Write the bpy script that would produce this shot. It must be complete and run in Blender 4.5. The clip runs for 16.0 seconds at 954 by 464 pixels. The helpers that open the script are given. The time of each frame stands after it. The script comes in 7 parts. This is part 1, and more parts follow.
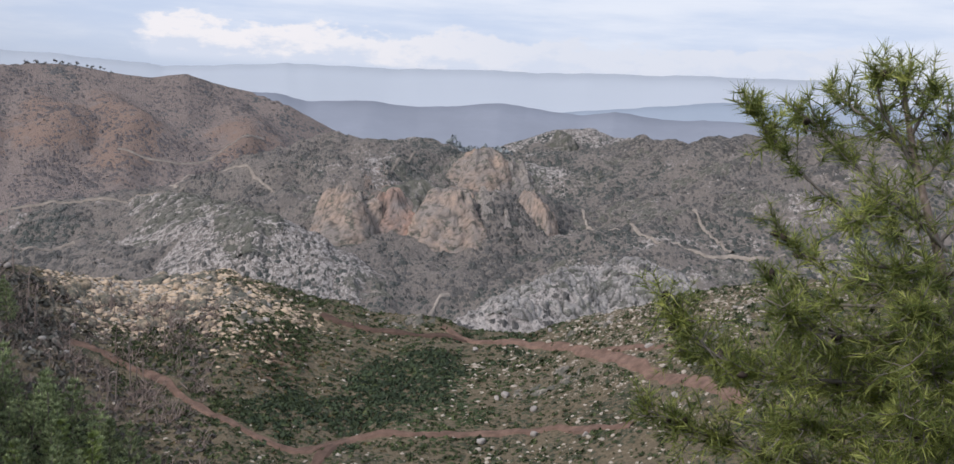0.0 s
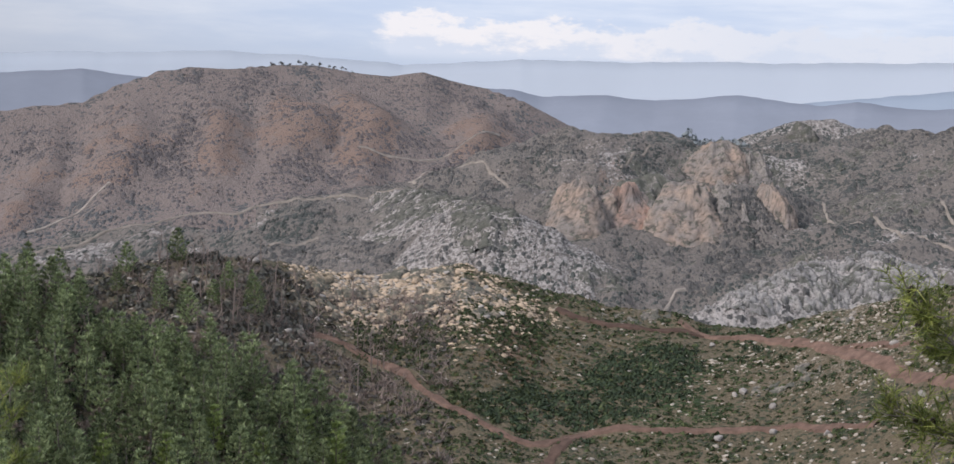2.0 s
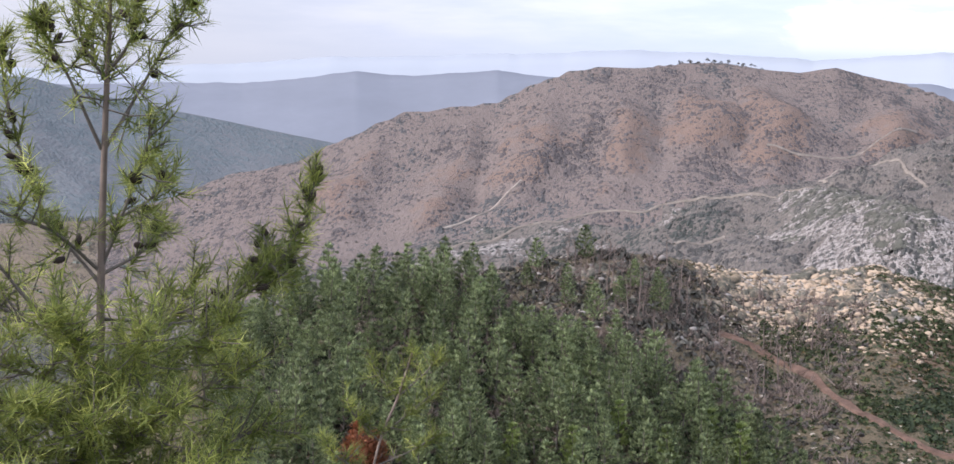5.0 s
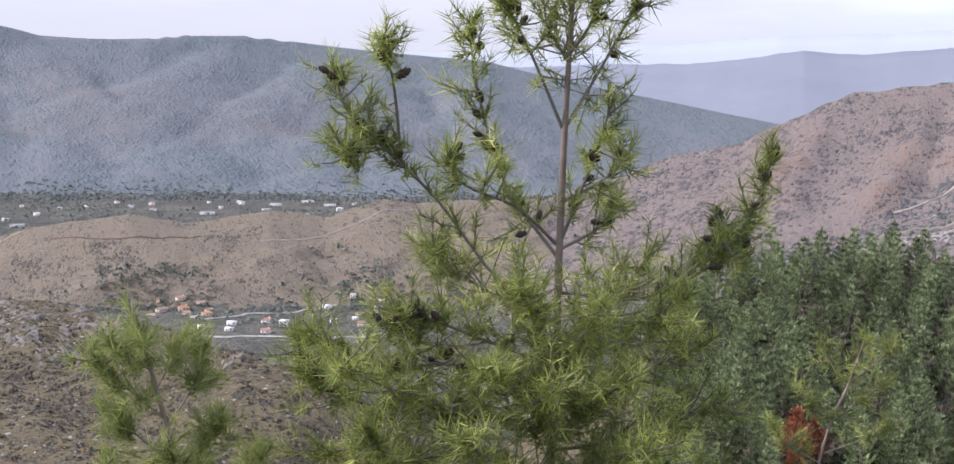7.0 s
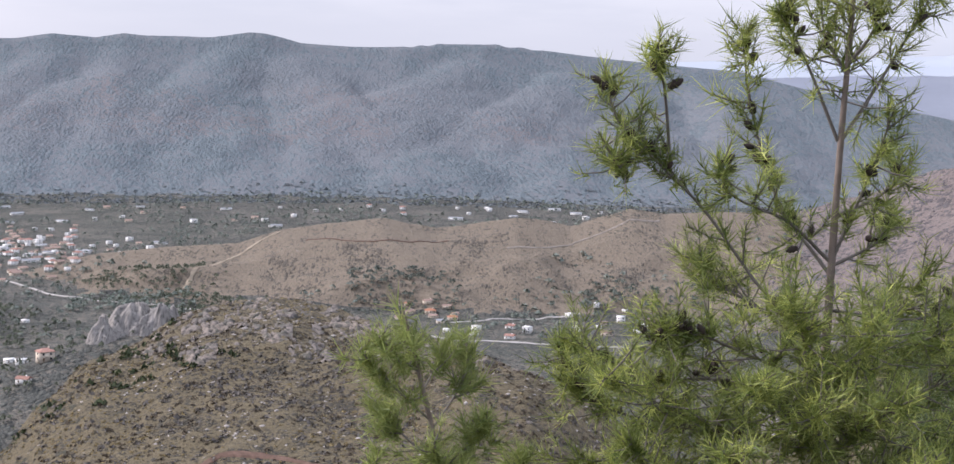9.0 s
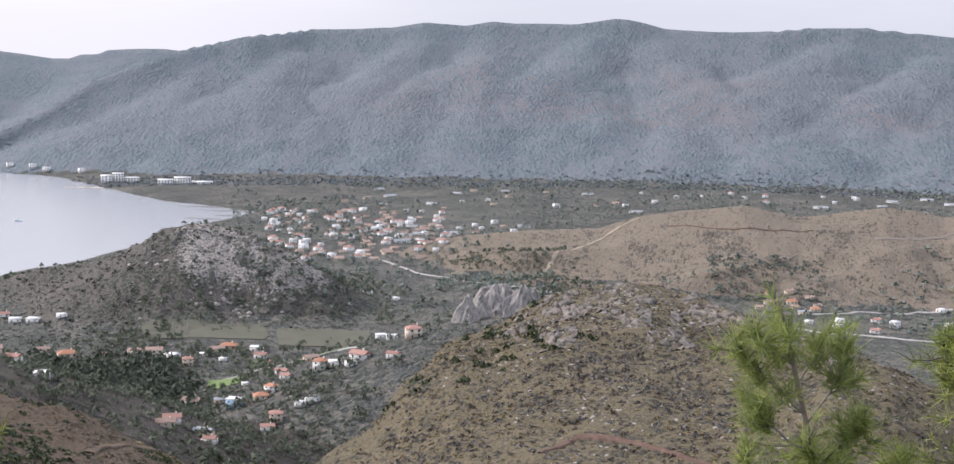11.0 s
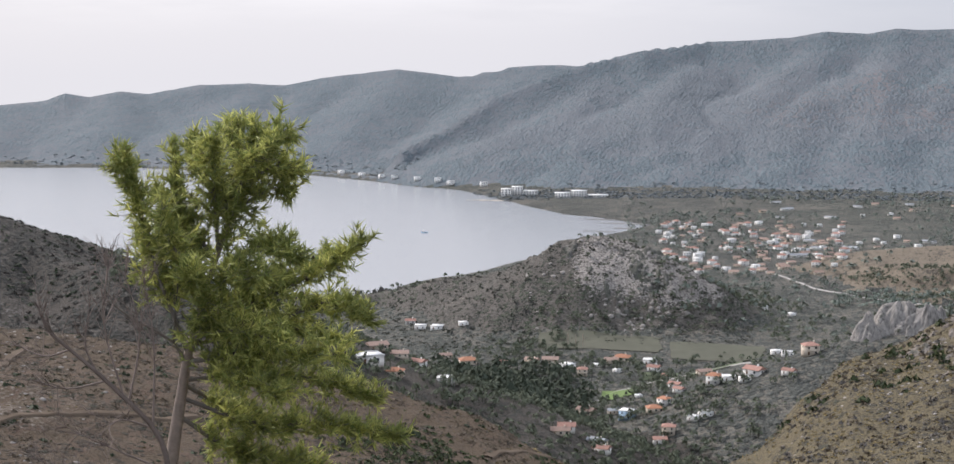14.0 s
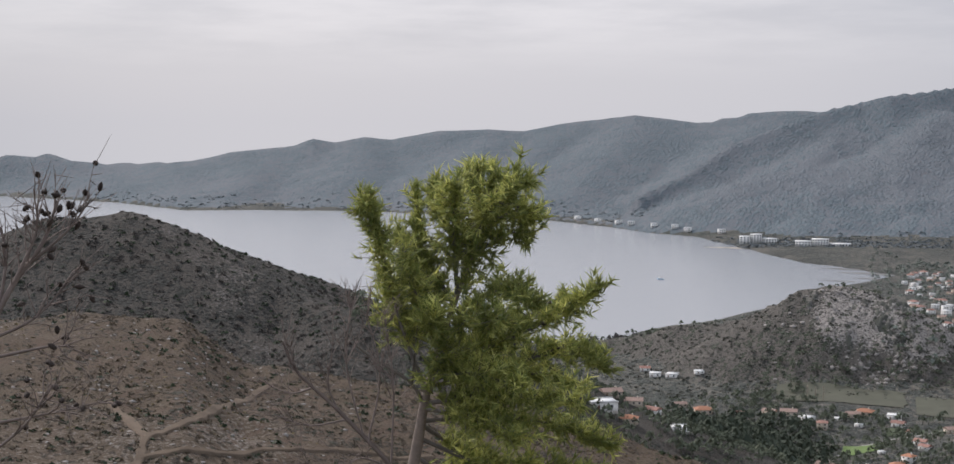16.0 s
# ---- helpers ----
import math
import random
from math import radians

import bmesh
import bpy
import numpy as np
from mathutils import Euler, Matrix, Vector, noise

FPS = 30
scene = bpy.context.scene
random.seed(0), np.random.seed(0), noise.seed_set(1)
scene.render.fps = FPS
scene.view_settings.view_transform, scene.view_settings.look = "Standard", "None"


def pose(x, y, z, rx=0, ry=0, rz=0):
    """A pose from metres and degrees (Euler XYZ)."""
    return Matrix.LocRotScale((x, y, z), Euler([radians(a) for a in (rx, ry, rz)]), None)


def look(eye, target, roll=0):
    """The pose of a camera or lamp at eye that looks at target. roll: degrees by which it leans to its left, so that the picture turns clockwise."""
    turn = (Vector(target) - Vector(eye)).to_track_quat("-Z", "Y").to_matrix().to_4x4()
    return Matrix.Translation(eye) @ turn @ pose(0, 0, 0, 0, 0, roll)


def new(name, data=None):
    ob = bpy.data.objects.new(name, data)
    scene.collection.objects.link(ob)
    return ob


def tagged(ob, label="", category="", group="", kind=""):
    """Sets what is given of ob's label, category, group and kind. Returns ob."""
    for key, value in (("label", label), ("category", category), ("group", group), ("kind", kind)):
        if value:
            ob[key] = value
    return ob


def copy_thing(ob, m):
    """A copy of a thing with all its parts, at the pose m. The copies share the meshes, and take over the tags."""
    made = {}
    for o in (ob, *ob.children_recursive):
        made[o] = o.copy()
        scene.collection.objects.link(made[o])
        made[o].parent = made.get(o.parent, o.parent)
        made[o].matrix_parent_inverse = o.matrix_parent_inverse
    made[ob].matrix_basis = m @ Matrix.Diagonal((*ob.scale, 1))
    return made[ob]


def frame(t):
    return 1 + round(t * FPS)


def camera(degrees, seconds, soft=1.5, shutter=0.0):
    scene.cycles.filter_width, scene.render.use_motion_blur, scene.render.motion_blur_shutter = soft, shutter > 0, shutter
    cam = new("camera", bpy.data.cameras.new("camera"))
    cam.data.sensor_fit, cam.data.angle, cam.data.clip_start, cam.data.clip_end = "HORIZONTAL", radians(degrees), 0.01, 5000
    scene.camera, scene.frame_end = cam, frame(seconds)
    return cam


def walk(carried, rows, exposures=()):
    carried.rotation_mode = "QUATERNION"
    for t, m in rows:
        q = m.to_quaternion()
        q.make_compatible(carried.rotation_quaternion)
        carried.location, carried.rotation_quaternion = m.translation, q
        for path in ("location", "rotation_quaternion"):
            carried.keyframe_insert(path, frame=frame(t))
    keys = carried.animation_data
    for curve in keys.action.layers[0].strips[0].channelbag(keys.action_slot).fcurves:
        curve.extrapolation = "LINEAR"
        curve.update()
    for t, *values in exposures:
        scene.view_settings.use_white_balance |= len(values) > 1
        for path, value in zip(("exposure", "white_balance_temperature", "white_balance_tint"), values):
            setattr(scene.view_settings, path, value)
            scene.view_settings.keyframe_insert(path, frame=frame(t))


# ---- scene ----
EYE = 190.0   # height of the lookout above the sea
cam = camera(36.29, 16.0)

# seconds, place, turn to the left, tilt, lean
PATH = [
    (0.0, -0.000, -0.000, 190.000, 0.01, -3.71, 2.67),
    (0.5, -0.000, -0.000, 190.000, 2.01, -4.06, 2.23),
    (1.0, -0.000, -0.000, 190.000, 4.48, -4.03, 1.97),
    (1.5, -0.000, -0.000, 190.000, 6.87, -4.28, 2.10),
    (2.0, -0.000, -0.000, 190.000, 9.25, -4.28, 1.79),
    (2.5, -0.000, -0.000, 190.000, 11.20, -4.27, 1.39),
    (3.0, -0.000, -0.000, 190.000, 13.47, -4.14, 1.50),
    (3.5, -0.000, -0.000, 190.000, 16.20, -4.28, 1.64),
    (3.7, -0.002, -0.002, 189.992, 17.32, -4.57, 1.58),
    (5.8, -0.023, -0.019, 189.910, 31.71, -6.02, 1.13),
    (6.0, -0.031, -0.026, 189.910, 33.65, -6.46, 1.11),
    (6.5, -0.052, -0.044, 189.910, 38.39, -5.29, 1.27),
    (7.0, -0.073, -0.061, 189.910, 42.48, -5.83, 0.89),
    (7.5, -0.094, -0.079, 189.910, 45.59, -5.79, 0.91),
    (8.0, -0.115, -0.096, 189.910, 47.78, -5.87, 1.05),
    (10.3, -0.245, -0.206, 189.910, 59.95, -6.56, 1.63),
    (10.5, -0.247, -0.207, 189.910, 61.53, -6.92, 1.50),
    (11.0, -0.251, -0.211, 189.910, 66.34, -6.54, 1.18),
    (11.5, -0.256, -0.215, 189.910, 69.64, -7.46, 0.22),
    (12.0, -0.260, -0.219, 189.910, 71.08, -7.69, 0.19),
    (12.5, -0.268, -0.225, 189.910, 74.25, -7.37, 0.07),
    (13.0, -0.276, -0.231, 189.910, 77.16, -7.19, -0.14),
    (13.5, -0.283, -0.238, 189.910, 79.67, -6.96, -0.35),
    (14.0, -0.291, -0.244, 189.910, 81.86, -6.17, -0.07),
    (14.5, -0.299, -0.251, 189.910, 83.98, -5.69, 0.07),
    (15.0, -0.306, -0.257, 189.910, 85.10, -5.18, -0.20),
    (15.5, -0.314, -0.264, 189.910, 88.03, -4.92, -0.31),
    (16.0, -0.322, -0.270, 189.910, 91.16, -4.36, -0.09),
]


def aim(x, y, z, turn, tilt, lean):
    a, e = radians(turn), radians(tilt)
    way = Vector((-math.sin(a) * math.cos(e), math.cos(a) * math.cos(e), math.sin(e)))
    return look((x, y, z), Vector((x, y, z)) + way, lean)


walk(cam, [(t, aim(*row)) for t, *row in PATH], [(0, 0.13, 6150, 15), (3.5, 0.22, 6150, 15), (6, 0.92, 6080, 22), (8, 0.78, 6100, 21), (10.5, 0.74, 6150, 20), (12, 0.85, 6300, 15), (14, 0.55, 6300, 15), (16, 0.17, 6300, 15)])

# ---- light ----
SUN_TURN, SUN_UP = 133.0, 36.0
world = bpy.data.worlds.new("sky")
scene.world = world
world.use_nodes = True
wn, wl = world.node_tree.nodes, world.node_tree.links
background = wn["Background"]
sky = wn.new("ShaderNodeTexSky")
sky.sky_type, sky.sun_disc = "NISHITA", False
sky.sun_elevation, sky.sun_rotation = radians(SUN_UP), radians(-SUN_TURN)
sky.air_density, sky.dust_density, sky.ozone_density = 1.0, 3.0, 1.0
background.inputs[1].default_value = 0.07
wl.new(sky.outputs[0], background.inputs[0])


def wmath(op, a, b=None, clamp=False):
    m = wn.new("ShaderNodeMath")
    m.operation, m.use_clamp = op, clamp
    for slot, v in ((0, a), (1, b)):
        if isinstance(v, (int, float)):
            m.inputs[slot].default_value = v
        elif v is not None:
            wl.new(v, m.inputs[slot])
    return m.outputs[0]


def wnoise(vector, scale, detail, rough):
    t = wn.new("ShaderNodeTexNoise")
    t.inputs["Scale"].default_value, t.inputs["Detail"].default_value, t.inputs["Roughness"].default_value = scale, detail, rough
    wl.new(vector, t.inputs["Vector"])
    return t.outputs["Fac"]


def wmix(fac, a, b):
    m = wn.new("ShaderNodeMix")
    m.data_type = "RGBA"
    for slot, v in ((0, fac), (6, a), (7, b)):
        if isinstance(v, tuple):
            m.inputs[slot].default_value = (*v, 1)
        else:
            wl.new(v, m.inputs[slot])
    return m.outputs[2]


def wstep(v, lo, hi):
    m = wn.new("ShaderNodeMapRange")
    m.interpolation_type = "SMOOTHSTEP"
    m.inputs[1].default_value, m.inputs[2].default_value = lo, hi
    wl.new(v, m.inputs[0])
    return m.outputs[0]


# a thin high overcast: haze at the horizon, streaked cloud above, a bank of cumulus to the east
place = wn.new("ShaderNodeTexCoord").outputs["Generated"]
apart = wn.new("ShaderNodeSeparateXYZ")
wl.new(place, apart.inputs[0])
squash = wn.new("ShaderNodeMapping")
squash.inputs["Scale"].default_value = (1, 1, 7)
wl.new(place, squash.inputs[0])
streak = wnoise(squash.outputs[0], 5.0, 6, 0.6)
west = wstep(wmath("MULTIPLY", apart.outputs[0], -1.0), 0.15, 0.7)
sunward = wstep(wmath("MULTIPLY", apart.outputs[0], -1.0), 0.9, 1.0)
haze = wmix(west, (0.49, 0.57, 0.68), wmix(sunward, (0.475, 0.495, 0.525), (0.60, 0.602, 0.612)))
streak = wstep(streak, 0.32, 0.68)
veil = wmix(streak, wmix(west, (0.58, 0.67, 0.80), wmix(sunward, (0.46, 0.485, 0.52), (0.585, 0.588, 0.6))), wmix(west, (0.80, 0.84, 0.88), wmix(sunward, (0.545, 0.56, 0.58), (0.72, 0.713, 0.712))))
cloud = wmix(wstep(apart.outputs[2], 0.02, 0.075), haze, veil)
puff = wn.new("ShaderNodeMapping")
puff.inputs["Scale"].default_value = (1, 1, 2.2)
wl.new(place, puff.inputs[0])
lump = wmath("ADD", wnoise(puff.outputs[0], 30.0, 9, 0.62), wmath("MULTIPLY", wmath("SUBTRACT", wnoise(puff.outputs[0], 5.0, 2, 0.5), 0.5), 0.5))
height = wmath("ADD", apart.outputs[2], wmath("MULTIPLY", wmath("SUBTRACT", lump, 0.5), 0.05))
bank = wmath("MULTIPLY", wstep(apart.outputs[2], 0.041, 0.048), wmath("SUBTRACT", 1.0, wstep(height, 0.066, 0.072)))
bank = wmath("MULTIPLY", bank, wmath("MULTIPLY", wstep(wmath("ADD", apart.outputs[0], wmath("MULTIPLY", lump, 0.05)), -0.215, -0.20), wstep(apart.outputs[1], 0.7, 0.9)))
bright = wmix(wstep(wmath("ADD", apart.outputs[2], wmath("MULTIPLY", wmath("SUBTRACT", lump, 0.5), 0.09)), 0.046, 0.062), (0.68, 0.73, 0.80), wmix(wstep(apart.outputs[0], -0.16, 0.08), (0.91, 0.88, 0.85), (0.74, 0.77, 0.81)))
cloud = wmix(bank, cloud, bright)
overcast = wn.new("ShaderNodeBackground")
overcast.inputs[1].default_value = 1.0
wl.new(cloud, overcast.inputs[0])
both = wn.new("ShaderNodeMixShader")
both.inputs[0].default_value = 0.88
wl.new(background.outputs[0], both.inputs[1])
wl.new(overcast.outputs[0], both.inputs[2])
wl.new(both.outputs[0], wn["World Output"].inputs[0])

sun = new("sun", bpy.data.lights.new("sun", "SUN"))
sun.data.energy, sun.data.angle, sun.data.color = 3.1, radians(10), (1.0, 0.95, 0.89)
sa, se = radians(SUN_TURN), radians(SUN_UP)
sun.matrix_world = look((-math.sin(sa) * 900 * math.cos(se), math.cos(sa) * 900 * math.cos(se), 190 + 900 * math.sin(se)), (0, 0, 190))

# ---- materials ----


def shader(name, rough=0.9):
    m = bpy.data.materials.new(name)
    m.use_nodes = True
    n, l = m.node_tree.nodes, m.node_tree.links
    b = n["Principled BSDF"]
    b.inputs["Roughness"].default_value = rough
    b.inputs["Specular IOR Level"].default_value = 0.2
    return m, n, l, b


def noise_node(n, l, scale, detail=5.0, rough=0.6, where=None):
    t = n.new("ShaderNodeTexNoise")
    t.inputs["Scale"].default_value, t.inputs["Detail"].default_value, t.inputs["Roughness"].default_value = scale, detail, rough
    if where is not None:
        l.new(where, t.inputs["Vector"])
    return t.outputs["Fac"]


def ramp(n, l, fac, *stops):
    r = n.new("ShaderNodeValToRGB")
    while len(r.color_ramp.elements) < len(stops):
        r.color_ramp.elements.new(0.5)
    for e, (p, c) in zip(r.color_ramp.elements, stops):
        e.position = p
        e.color = (*c, 1) if len(c) == 3 else (c[0], c[0], c[0], 1)
    l.new(fac, r.inputs["Fac"])
    return r.outputs["Color"]


def mixed(n, l, fac, a, b):
    m = n.new("ShaderNodeMix")
    m.data_type = "RGBA"
    for slot, v in ((0, fac), (6, a), (7, b)):
        if isinstance(v, (int, float)):
            m.inputs[slot].default_value = v
        elif isinstance(v, tuple):
            m.inputs[slot].default_value = (*v, 1)
        else:
            l.new(v, m.inputs[slot])
    return m.outputs[2]


def bumped(n, l, b, height, strength, distance):
    k = n.new("ShaderNodeBump")
    k.inputs["Strength"].default_value, k.inputs["Distance"].default_value = strength, distance
    l.new(height, k.inputs["Height"])
    l.new(k.outputs[0], b.inputs["Normal"])


def simple(name, colour, rough=0.85, spread=0.25, scale=2.0, metal=0.0):
    """A plain surface with mottling at two scales and a difference from piece to piece."""
    m, n, l, b = shader(name, rough)
    geo = n.new("ShaderNodeNewGeometry").outputs["Position"]
    a, c = noise_node(n, l, scale, 4, 0.6, geo), noise_node(n, l, scale * 9, 3, 0.7, geo)
    lo, hi = tuple(v * (1 - spread) for v in colour), tuple(min(1, v * (1 + spread)) for v in colour)
    one = ramp(n, l, a, (0.3, lo), (0.7, hi))
    info = n.new("ShaderNodeObjectInfo").outputs["Random"]
    one = mixed(n, l, c, one, tuple(v * (1 - 0.5 * spread) for v in colour))
    hsv = n.new("ShaderNodeHueSaturation")
    mr = n.new("ShaderNodeMapRange")
    mr.inputs[3].default_value, mr.inputs[4].default_value = 1 - spread * 0.6, 1 + spread * 0.6
    l.new(info, mr.inputs[0])
    l.new(mr.outputs[0], hsv.inputs["Value"])
    l.new(one, hsv.inputs["Color"])
    l.new(hsv.outputs[0], b.inputs["Base Color"])
    b.inputs["Metallic"].default_value = metal
    return m


def hillside(name, scrub, dry, green, rock, soil, bush=2.2, thick=0.5, tall=1.0, relief=1.0, spread=1.0, facing=None):
    """Open hillside: dry ground closely dotted with bushes, with green bush, bare rock and soil where the cover attribute says."""
    m, n, l, b = shader(name, 0.95)
    geo = n.new("ShaderNodeNewGeometry").outputs["Position"]
    # scrub follows the rills that run down a slope facing this way
    if facing is not None:
        round_ = n.new("ShaderNodeMapping")
        round_.inputs["Rotation"].default_value = (0, 0, -radians(facing))
        l.new(geo, round_.inputs[0])
        geo = round_.outputs[0]
    steep = n.new("ShaderNodeMapping")
    steep.inputs["Scale"].default_value = (1, 1 if facing is None else 0.4, tall)
    l.new(geo, steep.inputs[0])
    geo = steep.outputs[0]
    cover = n.new("ShaderNodeAttribute")
    cover.attribute_name = "cover"
    split = n.new("ShaderNodeSeparateColor")
    l.new(cover.outputs["Color"], split.inputs[0])
    big = noise_node(n, l, 0.055 / bush, 6, 0.62, geo)
    mid = noise_node(n, l, 0.3 / bush, 6, 0.68, geo)
    fine = noise_node(n, l, 1.5 / bush, 4, 0.72, geo)

    def op(kind, u, v):
        k = n.new("ShaderNodeMath")
        k.operation = kind
        for slot, w in ((0, u), (1, v)):
            if isinstance(w, (int, float)):
                k.inputs[slot].default_value = w
            else:
                l.new(w, k.inputs[slot])
        return k.outputs[0]

    def dots(size):
        """Bushes of about this size: how near the middle of one, and a colour for each."""
        warp = n.new("ShaderNodeVectorMath")
        warp.operation = "MULTIPLY_ADD"
        t = n.new("ShaderNodeTexNoise")
        t.inputs["Scale"].default_value, t.inputs["Detail"].default_value = 1.6 / size, 2
        l.new(geo, t.inputs["Vector"])
        l.new(t.outputs["Color"], warp.inputs[0])
        warp.inputs[1].default_value = (size * 0.9,) * 3
        l.new(geo, warp.inputs[2])
        v = n.new("ShaderNodeTexVoronoi")
        v.inputs["Scale"].default_value = 1.0 / size
        l.new(warp.outputs[0], v.inputs["Vector"])
        one = n.new("ShaderNodeSeparateColor")
        l.new(v.outputs["Color"], one.inputs[0])
        return v.outputs["Distance"], one.outputs[0]

    def over(base, channel, colour, sharp=0.5):
        add = op("ADD", split.outputs[channel], mid if channel != 0 else fine)
        f = ramp(n, l, add, (0.9 - 0.1 * sharp, (0.0,)), (0.9 + 0.25 * sharp, (1.0,)))
        return mixed(n, l, f, base, colour)

    base = mixed(n, l, ramp(n, l, fine, (0.36, (0.0,)), (0.62, (1.0,))), tuple((1 - 0.38 * spread) * v for v in dry), dry)
    base = over(base, 2, mixed(n, l, fine, soil, tuple(0.7 * v for v in soil)))
    rocky = mixed(n, l, ramp(n, l, fine, (0.38, (0.0,)), (0.56, (1.0,))), tuple(0.35 * v for v in rock), rock)
    base = over(base, 0, rocky, 0.5)
    crowd = op("ADD", op("MULTIPLY", op("SUBTRACT", mid, 0.5), 1.5), op("MULTIPLY", op("SUBTRACT", big, 0.5), 1.2))
    leaf = over(mixed(n, l, big, scrub, tuple(0.8 * v for v in scrub)), 1, green)
    domes = None
    for size, part_ in ((bush, 0.0), (0.45 * bush, -0.12)):
        near, kind = dots(size)
        room = op("ADD", op("ADD", crowd, thick + part_), op("MULTIPLY", op("SUBTRACT", kind, 0.5), 0.5))
        room = op("SUBTRACT", room, op("MULTIPLY", split.outputs[0], 0.35))
        on = op("SUBTRACT", room, near)
        f = ramp(n, l, on, (0.0, (0.0,)), (0.09, (1.0,)))
        shade = n.new("ShaderNodeHueSaturation")
        l.new(leaf, shade.inputs["Color"])
        vary = n.new("ShaderNodeMapRange")
        vary.inputs[3].default_value, vary.inputs[4].default_value = 1 - 0.45 * spread, 1 + 0.3 * spread
        l.new(kind, vary.inputs[0])
        l.new(vary.outputs[0], shade.inputs["Value"])
        base = mixed(n, l, f, base, shade.outputs[0])
        dome = op("MULTIPLY", op("MAXIMUM", on, 0.0), size)
        domes = dome if domes is None else op("MAXIMUM", domes, dome)
    l.new(base, b.inputs["Base Color"])
    bumped(n, l, b, op("ADD", domes, op("MULTIPLY", fine, 0.5 * bush)), 1.0, relief)
    return m


NEAR_SLOPE = hillside("near_slope", (0.07, 0.075, 0.048), (0.155, 0.125, 0.082), (0.042, 0.062, 0.026), (0.42, 0.38, 0.33), (0.2, 0.125, 0.09), 0.9, 0.45)
SPUR_SLOPE = hillside("spur_slope", (0.073, 0.067, 0.053), (0.152, 0.126, 0.078), (0.045, 0.055, 0.032), (0.29, 0.25, 0.215), (0.15, 0.112, 0.078), 1.3, 0.42)
VALLEY = hillside("valley_floor", (0.092, 0.096, 0.086), (0.165, 0.152, 0.128), (0.078, 0.084, 0.073), (0.3, 0.28, 0.26), (0.235, 0.185, 0.13), 3.6, 0.64)
DULL_SLOPE = hillside("dull_slope", (0.06, 0.047, 0.036), (0.108, 0.08, 0.054), (0.045, 0.045, 0.032), (0.22, 0.195, 0.17), (0.125, 0.083, 0.06), 1.2, 0.42, 1.0, 1.0, 0.7)
DARK_SLOPE = hillside("dark_slope", (0.05, 0.049, 0.043), (0.078, 0.068, 0.057), (0.038, 0.042, 0.033), (0.17, 0.155, 0.14), (0.082, 0.066, 0.053), 2.0, 0.55, 1.0, 1.0, 0.6)
BURNT = hillside("burnt_hill", (0.115, 0.103, 0.102), (0.207, 0.17, 0.153), (0.085, 0.089, 0.09), (0.27, 0.24, 0.22), (0.235, 0.17, 0.138), 4.4, 0.42, 1.0, 1.2, 0.65, 20)
LOW_DRY = hillside("dry_low_hills", (0.108, 0.096, 0.078), (0.196, 0.162, 0.122), (0.078, 0.084, 0.066), (0.25, 0.225, 0.2), (0.205, 0.163, 0.128), 2.8, 0.33, 1.0, 1.2, 0.7, 56)
MIDLAND = hillside("rocky_upland", (0.098, 0.095, 0.09), (0.19, 0.168, 0.15), (0.07, 0.077, 0.07), (0.36, 0.33, 0.305), (0.25, 0.19, 0.155), 3.6, 0.5, 1.0, 1.3, 0.8, 2)
# haze before the mountain is put into these pale blue-grey, low-contrast colours
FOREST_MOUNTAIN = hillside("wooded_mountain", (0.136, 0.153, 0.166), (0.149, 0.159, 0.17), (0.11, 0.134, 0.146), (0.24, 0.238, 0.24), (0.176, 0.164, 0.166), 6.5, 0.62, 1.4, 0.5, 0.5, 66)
ROCK_SLOPE = hillside("rugged_slope", (0.065, 0.064, 0.056), (0.135, 0.122, 0.106), (0.062, 0.072, 0.05), (0.33, 0.30, 0.27), (0.2, 0.16, 0.13), 2.6, 0.45, 1.2)
# bluish haze before the far ranges is put into this base colour
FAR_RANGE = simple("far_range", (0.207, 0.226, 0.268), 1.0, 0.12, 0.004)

# ---- the land ----
# Everything is laid out by turn to the left (degrees), distance from the lookout and, for crests, the slope up to them.


def spot(turn, far, z=0.0):
    a = radians(turn)
    return Vector((-math.sin(a) * far, math.cos(a) * far, z))


def hashed(i, j, seed):
    h = (i * 374761393 + j * 668265263 + seed * 974634777) & 0x7FFFFFFF
    h = ((h ^ (h >> 13)) * 1274126177) & 0x7FFFFFFF
    return ((h ^ (h >> 16)) & 0xFFFF) / 65535.0 * 2 - 1


def value_noise(x, y, seed):
    i, j = np.floor(x).astype(np.int64), np.floor(y).astype(np.int64)
    u, v = x - i, y - j
    u, v = u * u * u * (u * (6 * u - 15) + 10), v * v * v * (v * (6 * v - 15) + 10)
    a, b, c, d = hashed(i, j, seed), hashed(i + 1, j, seed), hashed(i, j + 1, seed), hashed(i + 1, j + 1, seed)
    return a + (b - a) * u + (c - a) * v + (a - b - c + d) * u * v


def fbm(x, y, size, octaves=5, gain=0.5, seed=0):
    out, amp, f = 0.0, 1.0, 1.0 / size
    for k in range(octaves):
        c, s = math.cos(0.6 * k), math.sin(0.6 * k)
        out = out + amp * value_noise((x * c - y * s) * f, (x * s + y * c) * f, seed + k)
        amp, f = amp * gain, f * 2.03
    return out


